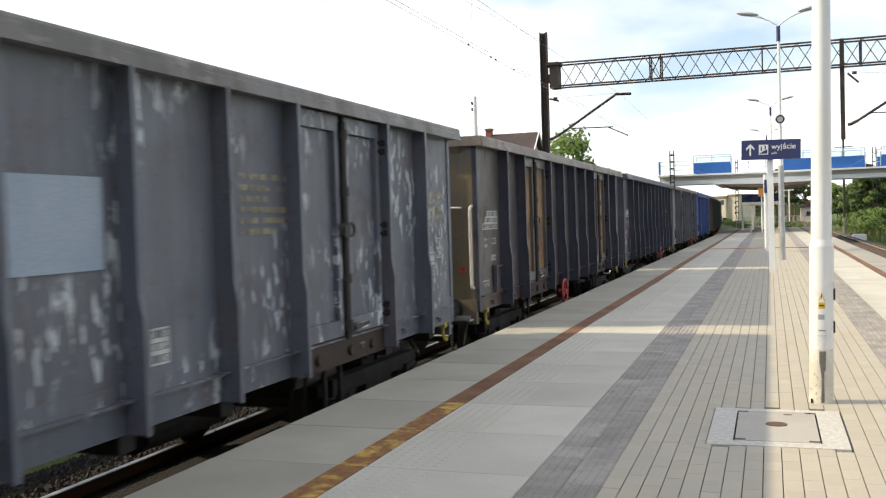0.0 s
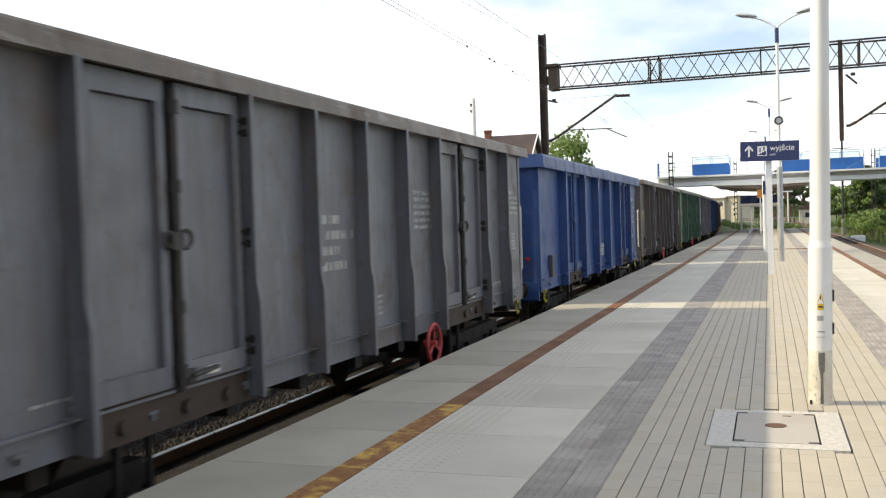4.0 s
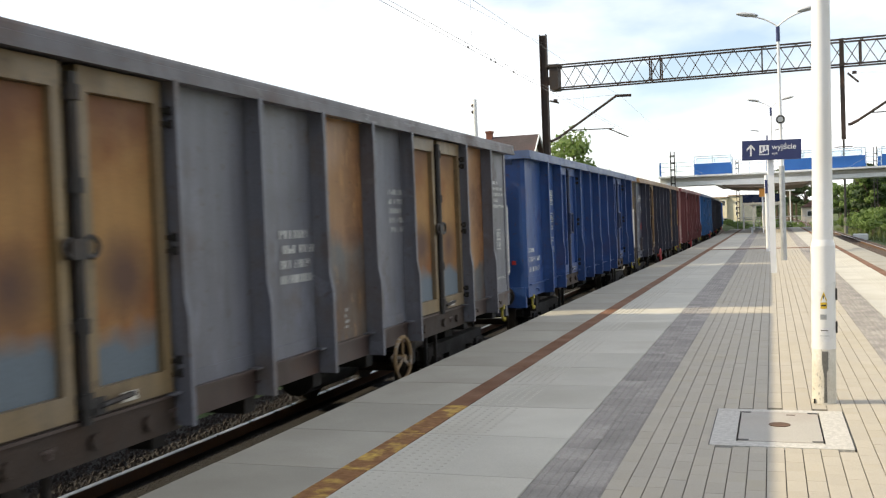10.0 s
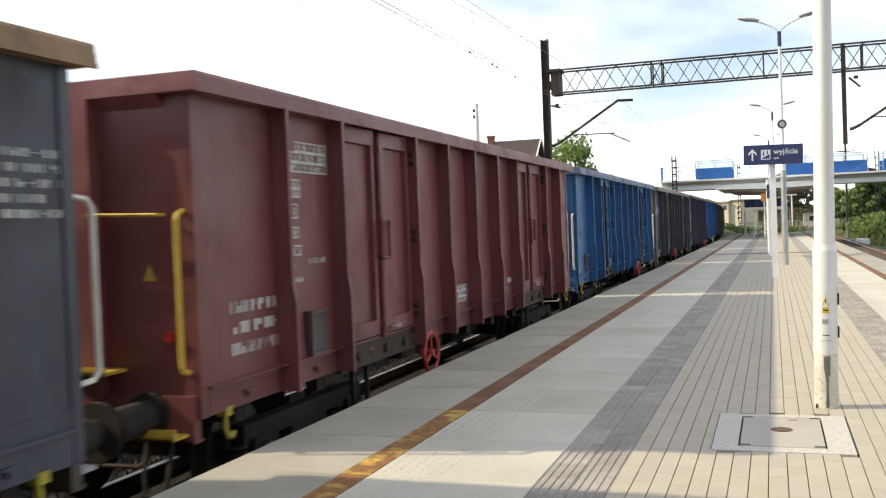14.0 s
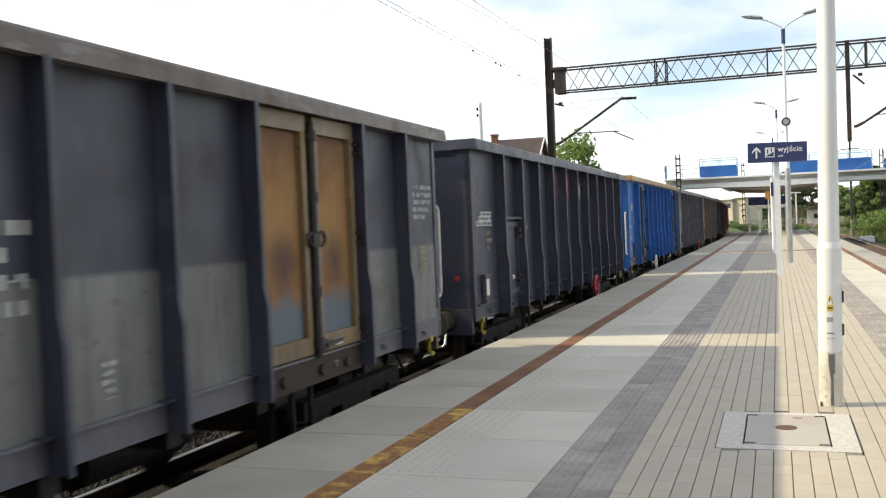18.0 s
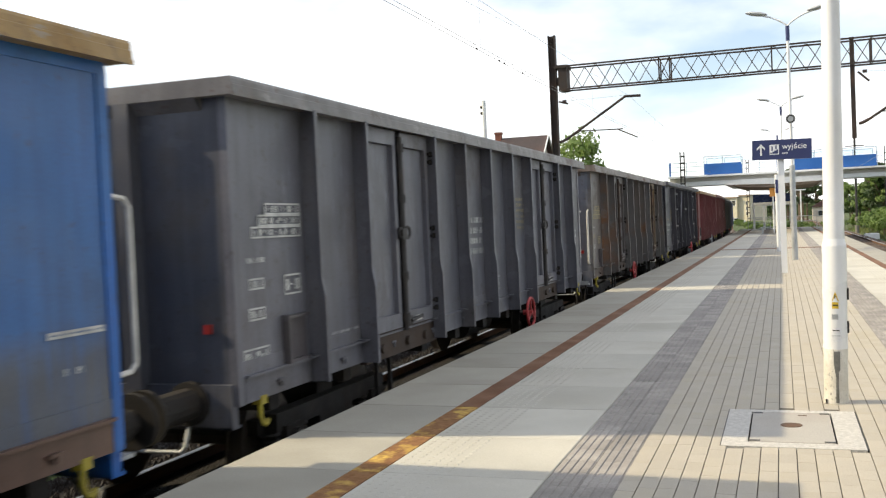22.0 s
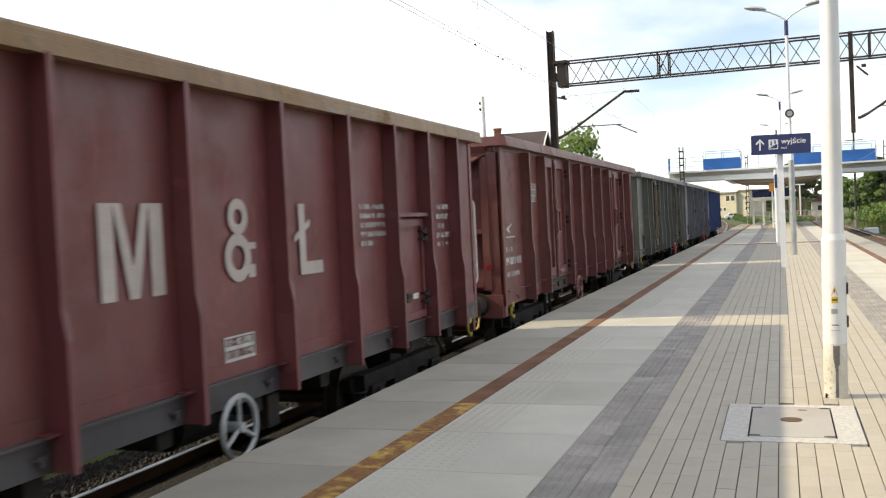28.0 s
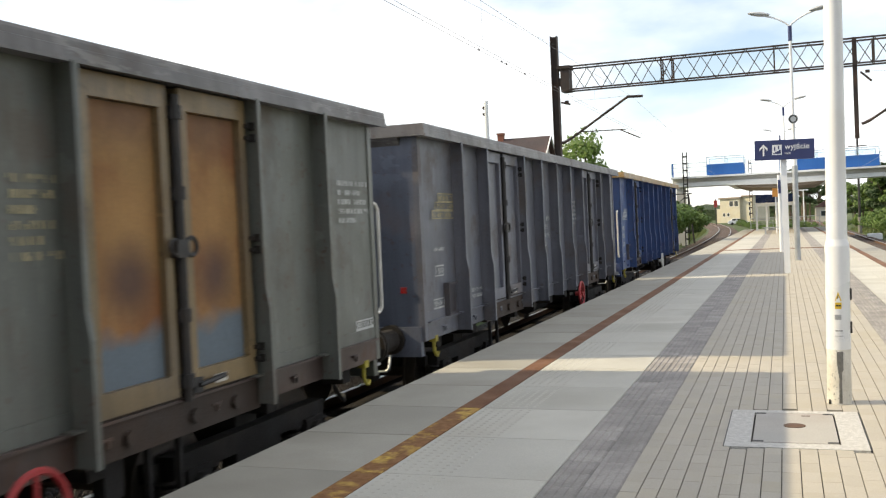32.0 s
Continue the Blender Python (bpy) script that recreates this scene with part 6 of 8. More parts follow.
write(15, "rows", 0.20, 0.48, 2.07, 2.03, 1)
write(15, "boxed", 0.23, 0.46, 1.91, 1.82, 1)
write(15, "boxed", 0.79, 1.07, 1.91, 1.74, 1)
write(15, "boxed", 0.21, 0.46, 1.68, 1.58, 1)
write(15, "boxed", 0.11, 0.50, 1.37, 1.12, 2)
write(15, "rows", 1.64, 2.21, 1.33, 1.25, 2)
write(15, "rows", 5.79, 6.50, 2.35, 1.84, 4)
write(15, "rows", 8.22, 8.95, 2.64, 2.14, 6, ink=stencil_yellow)
write(15, "rows", 7.01, 7.20, 1.51, 1.24, 5)
write(16, "table", 0.17, 1.04, 2.54, 2.26, 3, ink=stencil_yellow)
write(16, "rows", 0.11, 0.38, 2.09, 2.05, 1)
write(16, "boxed", 0.10, 0.34, 1.91, 1.85, 1, ink=stencil_yellow)
write(16, "boxed", 0.65, 1.00, 1.86, 1.71, 1, ink=stencil_yellow)
write(16, "boxed", 0.08, 0.36, 1.69, 1.61, 1)
write(16, "rows", 1.50, 1.95, 1.39, 1.34, 1)
write(16, "patch", 2.00, 2.26, 1.35, 1.16, ink=stencil_pale)
write(16, "rows", 0.05, 0.41, 1.29, 1.25, 1)
write(16, "rows", 5.71, 6.41, 2.39, 1.86, 4)
write(16, "rows", 8.07, 8.90, 2.65, 2.15, 6, ink=stencil_yellow)
write(16, "rows", 6.90, 7.02, 1.49, 1.23, 5)
write(16, "rows", 12.21, 12.96, 2.82, 2.40, 5)
write(16, "patch", 12.26, 12.60, 1.41, 1.18, ink=stencil_pale)
write(16, "patch", 12.89, 12.99, 1.37, 1.17, ink=stencil_pale)
write(16, "boxed", 11.25, 11.80, 1.30, 1.24, 1)
write(17, "rows", 0.42, 0.90, 2.16, 2.06, 1, ink=stencil_yellow)
write(17, "rows", 0.41, 1.30, 1.97, 1.88, 1)
write(17, "rows", 0.40, 1.14, 1.78, 1.71, 1)
write(17, "rows", 0.39, 0.61, 1.61, 1.54, 1)
write(17, "table", 1.52, 2.15, 2.50, 2.31, 2, ink=stencil_yellow)
write(17, "boxed", 1.52, 1.77, 2.26, 2.08, 2, ink=stencil_yellow)
write(17, "boxed", 1.84, 2.14, 2.27, 1.90, 2, ink=stencil_yellow)
write(17, "boxed", 1.50, 1.78, 2.00, 1.90, 1)
write(17, "rows", 1.62, 2.05, 1.75, 1.71, 1)
write(17, "rows", 1.17, 1.60, 1.41, 1.37, 1)
write(17, "boxed", 1.44, 1.64, 0.94, 0.88, 1)
write(18, "table", 1.71, 2.41, 2.48, 2.28, 2)
write(18, "rows", 1.82, 2.05, 1.93, 1.89, 1)
write(18, "rows", 1.66, 2.25, 1.82, 1.78, 1)
write(18, "rows", 2.71, 3.34, 2.47, 1.94, 4)
write(18, "boxed", 2.01, 2.31, 1.02, 0.95, 1)
write(18, "rows", 10.04, 10.72, 2.47, 2.04, 5)
write(18, "rows", 12.24, 12.76, 2.47, 1.94, 5)
write(18, "boxed", 7.52, 7.95, 1.48, 1.21, 3)
write(19, "table", 1.40, 2.14, 2.82, 2.52, 3)
write(19, "boxed", 1.40, 1.66, 2.44, 2.28, 1)
write(19, "boxed", 1.38, 1.57, 2.23, 2.12, 1)
write(19, "boxed", 1.36, 1.50, 2.01, 1.94, 1)
write(19, "boxed", 1.36, 1.60, 1.83, 1.73, 1)
write(19, "rows", 1.36, 1.55, 1.57, 1.48, 1)
write(19, "rows", 0.14, 0.49, 1.83, 1.75, 1)
write(19, "rows", 0.13, 1.01, 1.67, 1.56, 1, ink=bold_white)
write(19, "rows", 0.16, 0.86, 1.45, 1.38, 1, ink=bold_white)
write(19, "rows", 0.16, 0.35, 1.30, 1.23, 1)
write(19, "patch", 4.46, 5.36, 1.32, 1.24, ink=patch_blue)
write(19, "boxed", 5.94, 6.34, 1.70, 1.41, 4)
write(20, "rows", 0.18, 0.43, 2.04, 1.99, 1, ink=stencil_yellow)
write(20, "rows", 0.16, 0.86, 1.91, 1.82, 1, ink=stencil_yellow)
write(20, "rows", 0.15, 0.85, 1.76, 1.71, 1, ink=stencil_yellow)
write(20, "rows", 0.19, 0.44, 1.61, 1.55, 1, ink=stencil_yellow)
write(20, "boxed", 0.24, 0.59, 1.24, 1.17, 2, ink=stencil_yellow)
write(20, "table", 1.55, 2.28, 2.41, 2.09, 3)
write(20, "boxed", 1.61, 1.82, 2.03, 1.86, 1)
write(20, "boxed", 1.58, 1.75, 1.70, 1.60, 1)
write(20, "rows", 1.96, 2.21, 1.56, 1.47, 1)
write(20, "rows", 1.57, 2.18, 1.30, 1.22, 2, ink=stencil_yellow)
write(20, "rows", 8.29, 8.75, 2.65, 2.16, 6, ink=stencil_yellow)
write(20, "rows", 12.31, 12.99, 2.73, 2.32, 5)
write(20, "boxed", 12.58, 12.99, 1.39, 1.21, 2)
write(21, "table", 0.41, 1.22, 2.66, 2.35, 3, ink=stencil_yellow)
write(21, "rows", 0.44, 0.77, 2.01, 1.97, 1)
write(21, "boxed", 0.44, 0.74, 1.80, 1.67, 1)
write(21, "boxed", 0.35, 0.78, 1.41, 1.18, 2)
write(21, "rows", 1.80, 2.43, 1.43, 1.29, 2)
# wagons whose middle is only seen in passing carry the usual set of marks
for k in (3, 21, 22):
    write(k, "rows", 5.68, 6.36, 2.36, 1.82, 4)
    write(k, "rows", 8.10, 8.80, 2.64, 2.18, 6)
    write(k, "rows", 6.95, 7.10, 1.52, 1.24, 5)
    write(k, "boxed", 11.32, 11.86, 1.34, 1.22)
    write(k, "rows", 12.30, 12.96, 2.72, 2.34, 5)
for k in (0, 3, 15, 21, 22):
    write(k, "boxed", 12.52, 12.72, 2.05, 1.80, 2)
write(22, "table", 0.30, 1.06, 2.50, 2.22, 3)
for z in (2.06, 1.86, 1.64, 1.36):
    write(22, "boxed", 0.24, 0.52, z, z - 0.10)

# ---- overhead line ----
GANTRY_Y = 35.85
gantry = thing("overhead_gantry", "dark steel lattice gantry spanning the tracks", "gantry")
mast = Mesh()
for dx in (-0.13, 0.10):
    mast.box(-7.98 + dx, -7.98 + dx + 0.03, GANTRY_Y - 0.13, GANTRY_Y + 0.13, GROUND_Z, 8.5)
mast.box(-7.98 - 0.10, -7.98 + 0.10, GANTRY_Y - 0.012, GANTRY_Y + 0.012, GROUND_Z, 8.48)
put("mast", mast, gantry_mat, gantry)
put("mast_foot", Mesh().chamfer(-8.4, -7.55, GANTRY_Y - 0.42, GANTRY_Y + 0.42, GROUND_Z - 0.2, GROUND_Z + 0.35, 0.05), stone_wall, gantry)
put("mast", Mesh().box(13.0, 13.24, GANTRY_Y - 0.13, GANTRY_Y + 0.13, GROUND_Z - 0.2, 8.5), gantry_mat, gantry)
T0, T1, TZ0, TZ1 = -7.45, 13.4, 6.42, 7.27
for dy in (-0.3, 0.3):
    for z in (TZ0, TZ1):
        put("chord", Mesh().box(T0, T1, GANTRY_Y + dy - 0.028, GANTRY_Y + dy + 0.028, z - 0.028, z + 0.028), gantry_mat, gantry)
bay = 0.52
for i in range(int((T1 - T0) / bay)):
    x = T0 + 0.1 + i * bay
    for dy, up in ((-0.3, i % 2), (0.3, (i + 1) % 2)):
        a, b = (TZ0, TZ1) if up else (TZ1, TZ0)
        put("lattice_bar", Mesh().rod((x, GANTRY_Y + dy, a), (x + bay, GANTRY_Y + dy, b), 0.015, 5), gantry_mat, gantry)
for x in (-4.02, -3.64, -0.16, 3.02, 6.3, 6.7):
    for y in (GANTRY_Y - 0.29, GANTRY_Y + 0.29):
        put("upright", Mesh().box(x - 0.024, x + 0.024, y - 0.024, y + 0.024, TZ0, TZ1), gantry_mat, gantry)
for a, b in ((TZ0, TZ1), (TZ1, TZ0)):
    put("lattice_bar", Mesh().rod((-4.02, GANTRY_Y - 0.3, a), (-3.64, GANTRY_Y - 0.3, b), 0.015, 5), gantry_mat, gantry)
put("bracket", Mesh().box(-7.86, -7.35, GANTRY_Y - 0.34, GANTRY_Y + 0.34, TZ1 - 0.06, TZ1 + 0.05).box(-7.72, -7.40, GANTRY_Y - 0.3, GANTRY_Y + 0.3, TZ0 - 0.06, TZ1).box(-7.86, -7.6, GANTRY_Y - 0.1, GANTRY_Y + 0.1, 6.6, 6.9), gantry_mat, gantry)
put("drop_post", Mesh().box(2.36, 2.50, GANTRY_Y - 0.07, GANTRY_Y + 0.07, 3.9, TZ1 + 0.08), gantry_mat, gantry)


def cantilever(x, s, base, label, tie=1.52):
    arm = thing("catenary_cantilever", label, "cantilever", pose(x, GANTRY_Y, 0))
    put("bracket_tube", Mesh().rod((0.42 * s, 0, base + 0.1), (2.68 * s, 0, base + 1.54), 0.045, 8), gantry_mat, arm)
    put("end_tube", Mesh().rod((2.62 * s, 0, base + 1.52), (3.2 * s, 0, base + 1.5), 0.05, 8), gantry_mat, arm)
    put("insulator", Mesh().path([(0.13 * s, 0, base), (0.22 * s, 0, base + 0.01), (0.45 * s, 0, base + 0.12)], 0.055, 8), insulator_mat, arm)
    put("steady_tube", Mesh().rod((0.8 * s, 0, base + 0.36), (2.52 * s, 0, base + 0.33), 0.02, 6), gantry_mat, arm)
    put("steady_arm", Mesh().rod((2.3 * s, 0, base + 0.34), (3.05 * s, 0, base - 0.02), 0.022, 6), gantry_mat, arm)
    put("stay", Mesh().rod((0.15 * s, 0, base + tie), (0.5 * s, 0, base + 1.42), 0.035, 8).rod((0.3 * s, 0, base + tie), (0.44 * s, 0, base + tie), 0.055, 8).rod((0.5 * s, 0, base + tie), (2.68 * s, 0, base + 1.56), 0.004, 5), insulator_mat, arm)
    return arm


cantilever(-7.95, 1, 4.48, "dark tubular cantilever holding the wire over the train")
cantilever(2.45, 1, 4.40, "dark tubular cantilever hanging from the gantry post", 1.76)


def wires(x, z_low, z_high, label):
    w = thing("overhead_wire", label, "overhead wire")
    for y0, y1 in ((-24.0, GANTRY_Y), (GANTRY_Y, 95.0)):
        span = y1 - y0
        pts = [(x, y0 + span * i / 16, z_high - 0.38 * (1 - (2 * i / 16 - 1) ** 2)) for i in range(17)]
        put("messenger_wire", Mesh().path(pts, 0.004, 5), wire_mat, w)
        put("contact_wire", Mesh().rod((x, y0, z_low), (x, y1, z_low), 0.004, 5), wire_mat, w)
        put("contact_wire", Mesh().rod((x + 0.07, y0, z_low + 0.03), (x + 0.07, y1, z_low + 0.03), 0.004, 5), wire_mat, w)
        for i in (2, 5, 8, 11, 14):
            put("dropper", Mesh().rod((x, y0 + span * i / 16, z_low), pts[i], 0.0025, 4), wire_mat, w)
    return w


wires(AXIS_X, 4.72, 6.0, "thin grey overhead wires above the train")
wires(5.2, 4.4, 5.8, "thin grey overhead wires above the outer track")
feeder = thing("feeder_wire", "thin grey feeder line with dark clamps", "overhead wire")
put("line_wire", Mesh().path([(-7.98, -20 + 3.5 * i, 8.2 - 0.9 * (1 - (i / 8 - 1) ** 2)) for i in range(17)], 0.004, 5), wire_mat, feeder)
for y in (16.9, 18.4, 18.75, 20.2):
    put("wire_clamp", Mesh().ball((AXIS_X, y, 4.73), 0.015, 0.055, 0.022, 8, 5), insulator_mat, feeder)

# ---- lamps, pole and signs on the platform ----
pole = thing("lamp_pole", "thick white lamp pole, paint chipped at its foot", "lamp pole", pose(0.357, 8.14, 0, 0, 0.94, 0))
pole.scale = (0.875, 0.875, 1.0)
foot = Mesh().rod((0, 0, -0.012), (0, 0, 0.43), 0.104, 20, 0.102)
put("pole_foot", foot.data("pole_foot", True), chipped_white, pole, label="rust-stained chipped white foot")
scar = Mesh()
for i in range(7):
    a0, a1 = radians(-102 + 3 * i), radians(-90 + 3 * i)
    z0, z1 = 0.30 - 0.03 * ((i * 5) % 4), 0.415
    r = 0.1055
    scar.add([(r * math.cos(a0), r * math.sin(a0), z0), (r * math.cos(a1), r * math.sin(a1), z0 + 0.03), (r * math.cos(a1), r * math.sin(a1), z1), (r * math.cos(a0), r * math.sin(a0), z1)], [(0, 1, 2, 3)])
scar.add([(0.106 * math.cos(radians(d)), 0.106 * math.sin(radians(d)), z) for d, z in ((-93, 0.01), (-78, 0.01), (-80, 0.33), (-90, 0.33))], [(0, 1, 2, 3)])
put("bare_patch", scar, bare_zinc, pole, label="bare metal where the paint is gone")
put("pole_sleeve", Mesh().rod((0, 0, 0.43), (0, 0, 1.24), 0.104, 24).rod((0, 0, 1.24), (0, 0, 1.29), 0.104, 24, 0.09).data("pole_sleeve", True), white_paint, pole)
put("pole_shaft", Mesh().rod((0, 0, 1.27), (0, 0, 7.2), 0.090, 24, 0.050).data("pole_shaft", True), white_paint, pole)
put("foot_bolt", Mesh().rod((-0.085, -0.075, 0.0), (-0.085, -0.075, 0.035), 0.008, 6), black_iron, pole)
for z in (0.60, 0.86):
    put("door_hinge", Mesh().box(0.098, 0.116, -0.03, 0.0, z - 0.045, z + 0.045), black_iron, pole)


def bent(a0, a1, z0, z1, r):
    """A sheet bent round the pole."""
    me, n = Mesh(), 6
    pts = [(r * math.cos(radians(a0 + (a1 - a0) * i / n)), r * math.sin(radians(a0 + (a1 - a0) * i / n)), z) for i in range(n + 1) for z in (z0, z1)]
    return me.add(pts, [(2 * i, 2 * i + 2, 2 * i + 3, 2 * i + 1) for i in range(n)])


put("sticker", bent(-106, -76, 0.75, 0.80, 0.1048), sticker_yellow, pole, label="yellow caption of a warning sticker")
tri = Mesh()
tri.add([(0.1055 * math.cos(radians(a)), 0.1055 * math.sin(radians(a)), z) for a, z in ((-107, 0.81), (-75, 0.81), (-91, 0.885))], [(0, 1, 2)])
put("warning_sticker", tri, sticker_yellow, pole, label="yellow warning triangle sticker")
put("warning_mark", Mesh().add([(0.1068 * math.cos(radians(a)), 0.1068 * math.sin(radians(a)), z) for a, z in ((-93, 0.82), (-89, 0.845), (-92, 0.865), (-95, 0.845))], [(0, 1, 2, 3)]), sticker_black, pole)
put("caption_bar", bent(-103, -79, 0.77, 0.782, 0.1055), sticker_black, pole)
put("grey_smudge", bent(-108, -78, 0.665, 0.705, 0.1046), galvanised, pole, label="grey scraped patch")
put("paper_label", bent(-112, -62, 0.49, 0.60, 0.1049), sign_white, pole, label="white paper label")
put("label_line", bent(-105, -72, 0.575, 0.582, 0.1056), sticker_black, pole)
put("label_line", bent(-108, -70, 0.535, 0.540, 0.1056), galvanised, pole)


def lamp(x, y, height, reach, label, lower):
    ob = thing("street_lamp", label, "street lamp", pose(x, y, 0), "double-armed platform lamps")
    put("lower_shaft", Mesh().rod((0, 0, -0.012), (0, 0, 2.9), 0.085, 16).data("lower_shaft", True), lower, ob)
    put("shaft", Mesh().rod((0, 0, 2.9), (0, 0, height - 0.35), 0.055, 14, 0.045).data("shaft", True), white_paint, ob)
    put("collar", Mesh().rod((0, 0, height - 0.45), (0, 0, height), 0.06, 12), sign_blue, ob, label="dark blue collar")
    for s in (-1, 1):
        pts = [(s * reach * k, 0, height + 0.42 * math.sin(k * math.pi / 2) ** 0.8) for k in (0, 0.06, 0.16, 0.3, 0.5, 0.75)]
        arm = put("arm", Mesh().path(pts, 0.028, 8), white_paint, ob)
        put("lamp_head", Mesh().ball((s * reach * 0.9, 0, height + 0.46), 0.34, 0.14, 0.07, 12, 6, Matrix.Rotation(radians(-s * 10), 3, "Y")).data("lamp_head", True), lamp_grey, arm, label="flat grey lamp head")
    return ob


LAMP_Z = 7.15
lamp(0.34, 31.35, LAMP_Z, 0.98, "tall white lamp with two curved arms and a loudspeaker", galvanised)
lamp(0.12, 55.5, LAMP_Z, 0.98, "tall white lamp with two curved arms", white_paint)
lamp(-0.15, 76.0, LAMP_Z, 0.98, "distant tall white lamp with two curved arms", white_paint)
speaker = thing("loudspeaker", "round dark loudspeaker on the lamp pole", "loudspeaker", pose(0.34, 31.2, 4.30))
put("horn", Mesh().rod((0, 0.1, 0), (0, -0.12, 0), 0.07, 18, 0.135), black_iron, speaker)
put("horn_rim", Mesh().ring((0, -0.12, 0), (0, 1, 0), 0.132, 0.012, 22, 6), galvanised, speaker)
put("grille", Mesh().rod((0, -0.125, 0), (0, -0.135, 0), 0.085, 18), galvanised, speaker)

sign = thing("exit_sign", "navy blue hanging exit sign on a white post", "sign", pose(0.02, 25.05, 0))
put("post", Mesh().box(-0.07, 0.07, -0.05, 0.05, -0.012, 2.9).data("sign_post"), white_paint, sign)
SIGN_W, SIGN_H, SIGN_Z = 1.375, 0.48, 2.785
board_turn = pose(0.02, -0.09, SIGN_Z, 0, 1.2, 0)
board = put("board", Mesh().box(-SIGN_W / 2, SIGN_W / 2, -0.06, 0.06, 0, SIGN_H), sign_blue, sign, board_turn)


def words(text, size, x, z, parent, name):
    cu = bpy.data.curves.new(name, "FONT")
    cu.body, cu.size, cu.extrude = text, size, 0.001
    cu.offset = 0.006 * size
    tmp = bpy.data.objects.new(name, cu)
    scene.collection.objects.link(tmp)
    me = bpy.data.meshes.new_from_object(tmp.evaluated_get(bpy.context.evaluated_depsgraph_get()))
    bpy.data.objects.remove(tmp)
    me.materials.clear()
    return put(name, me, sign_white, parent, pose(x, -0.063, z, 90, 0, 0))


words("wyjście", 0.186, 0.01, 0.25, board, "exit_word")
words("exit", 0.085, 0.01, 0.125, board, "exit_word_small")
arrow = Mesh().box(-0.50, -0.46, -0.066, -0.062, 0.10, 0.34)
arrow.add([(-0.48, -0.066, 0.385), (-0.575, -0.066, 0.285), (-0.575, -0.066, 0.225), (-0.48, -0.066, 0.325)], [(0, 1, 2, 3)])
arrow.add([(-0.48, -0.066, 0.385), (-0.385, -0.066, 0.285), (-0.385, -0.066, 0.225), (-0.48, -0.066, 0.325)], [(0, 1, 2, 3)])
put("arrow", arrow, sign_white, board)
put("pictogram", Mesh().box(-0.28, -0.06, -0.066, -0.062, 0.12, 0.36), sign_white, board)
steps = Mesh()
for i in range(4):
    steps.box(-0.26 + 0.045 * i, -0.215 + 0.045 * i, -0.068, -0.0665, 0.14, 0.165 + 0.025 * i)
steps.box(-0.235, -0.205, -0.068, -0.0665, 0.21, 0.32).box(-0.145, -0.115, -0.068, -0.0665, 0.25, 0.34)
put("pictogram_steps", steps, sign_blue, board)
white_post = thing("sign_post", "slim white post with a bracket beside the sign", "post", pose(-0.15, 38.6, 0))
put("shaft", Mesh().rod((0, 0, -0.012), (0, 0, 2.9), 0.07, 12), white_paint, white_post)
put("side_board", Mesh().box(-0.05, 0.05, -0.5, 0.5, 2.2, 2.7), sign_blue, white_post)

# ---- manhole ----
manhole = thing("manhole", "square manhole with a pale lid in a speckled concrete frame", "manhole", pose(0.015, 7.14, 0))
put("manhole_frame", Mesh().box(-0.445, -0.281, -0.615, 0.615, -0.05, 0.004).box(0.281, 0.445, -0.615, 0.615, -0.05, 0.004).box(-0.281, 0.281, -0.615, -0.482, -0.05, 0.004).box(-0.281, 0.281, 0.522, 0.615, -0.05, 0.004), terrazzo, manhole)
for x in (-0.452, 0.446):
    put("manhole_seam", Mesh().box(x, x + 0.008, -0.6, 0.6, -0.05, 0.0035), black_iron, manhole)
put("manhole_gap", Mesh().box(-0.28, 0.28, -0.481, 0.521, -0.05, -0.012), black_iron, manhole)
put("manhole_lid", Mesh().chamfer(-0.270, 0.270, -0.470, 0.511, -0.012, 0.006, 0.004), lid_mat, manhole, label="pale concrete lid in an iron rim")
for sx in (-1, 1):
    for y0, s in ((-0.463, 1), (0.503, -1)):
        put("lid_corner", Mesh().box(min(sx * 0.20, sx * 0.268), max(sx * 0.20, sx * 0.268), min(y0, y0 + s * 0.035), max(y0, y0 + s * 0.035), 0.0, 0.008), black_iron, manhole)
put("lid_badge", Mesh().rod((0.0, 0.06, 0.004), (0.0, 0.06, 0.010), 0.074, 22), rust_iron, manhole, label="round rusty badge")
put("lid_slot", Mesh().box(0.05, 0.11, 0.40, 0.42, 0.004, 0.008), rust_iron, manhole)

# ---- bench and bin by the shelter ----
bench = thing("bench", "small grey platform bench", "bench", pose(-0.72, 69.5, 0))
put("seat", Mesh().box(-0.75, 0.75, -0.2, 0.2, 0.42, 0.47), galvanised, bench)
for x in (-0.55, 0.55):
    put("leg", Mesh().box(x - 0.05, x + 0.05, -0.17, 0.17, -0.012, 0.42), galvanised, bench)
bin_ = thing("litter_bin", "white round litter bin on the platform", "bin", pose(0.02, 71.0, 0))
put("bin_body", Mesh().rod((0, 0, -0.012), (0, 0, 1.3), 0.24, 16), white_paint, bin_)

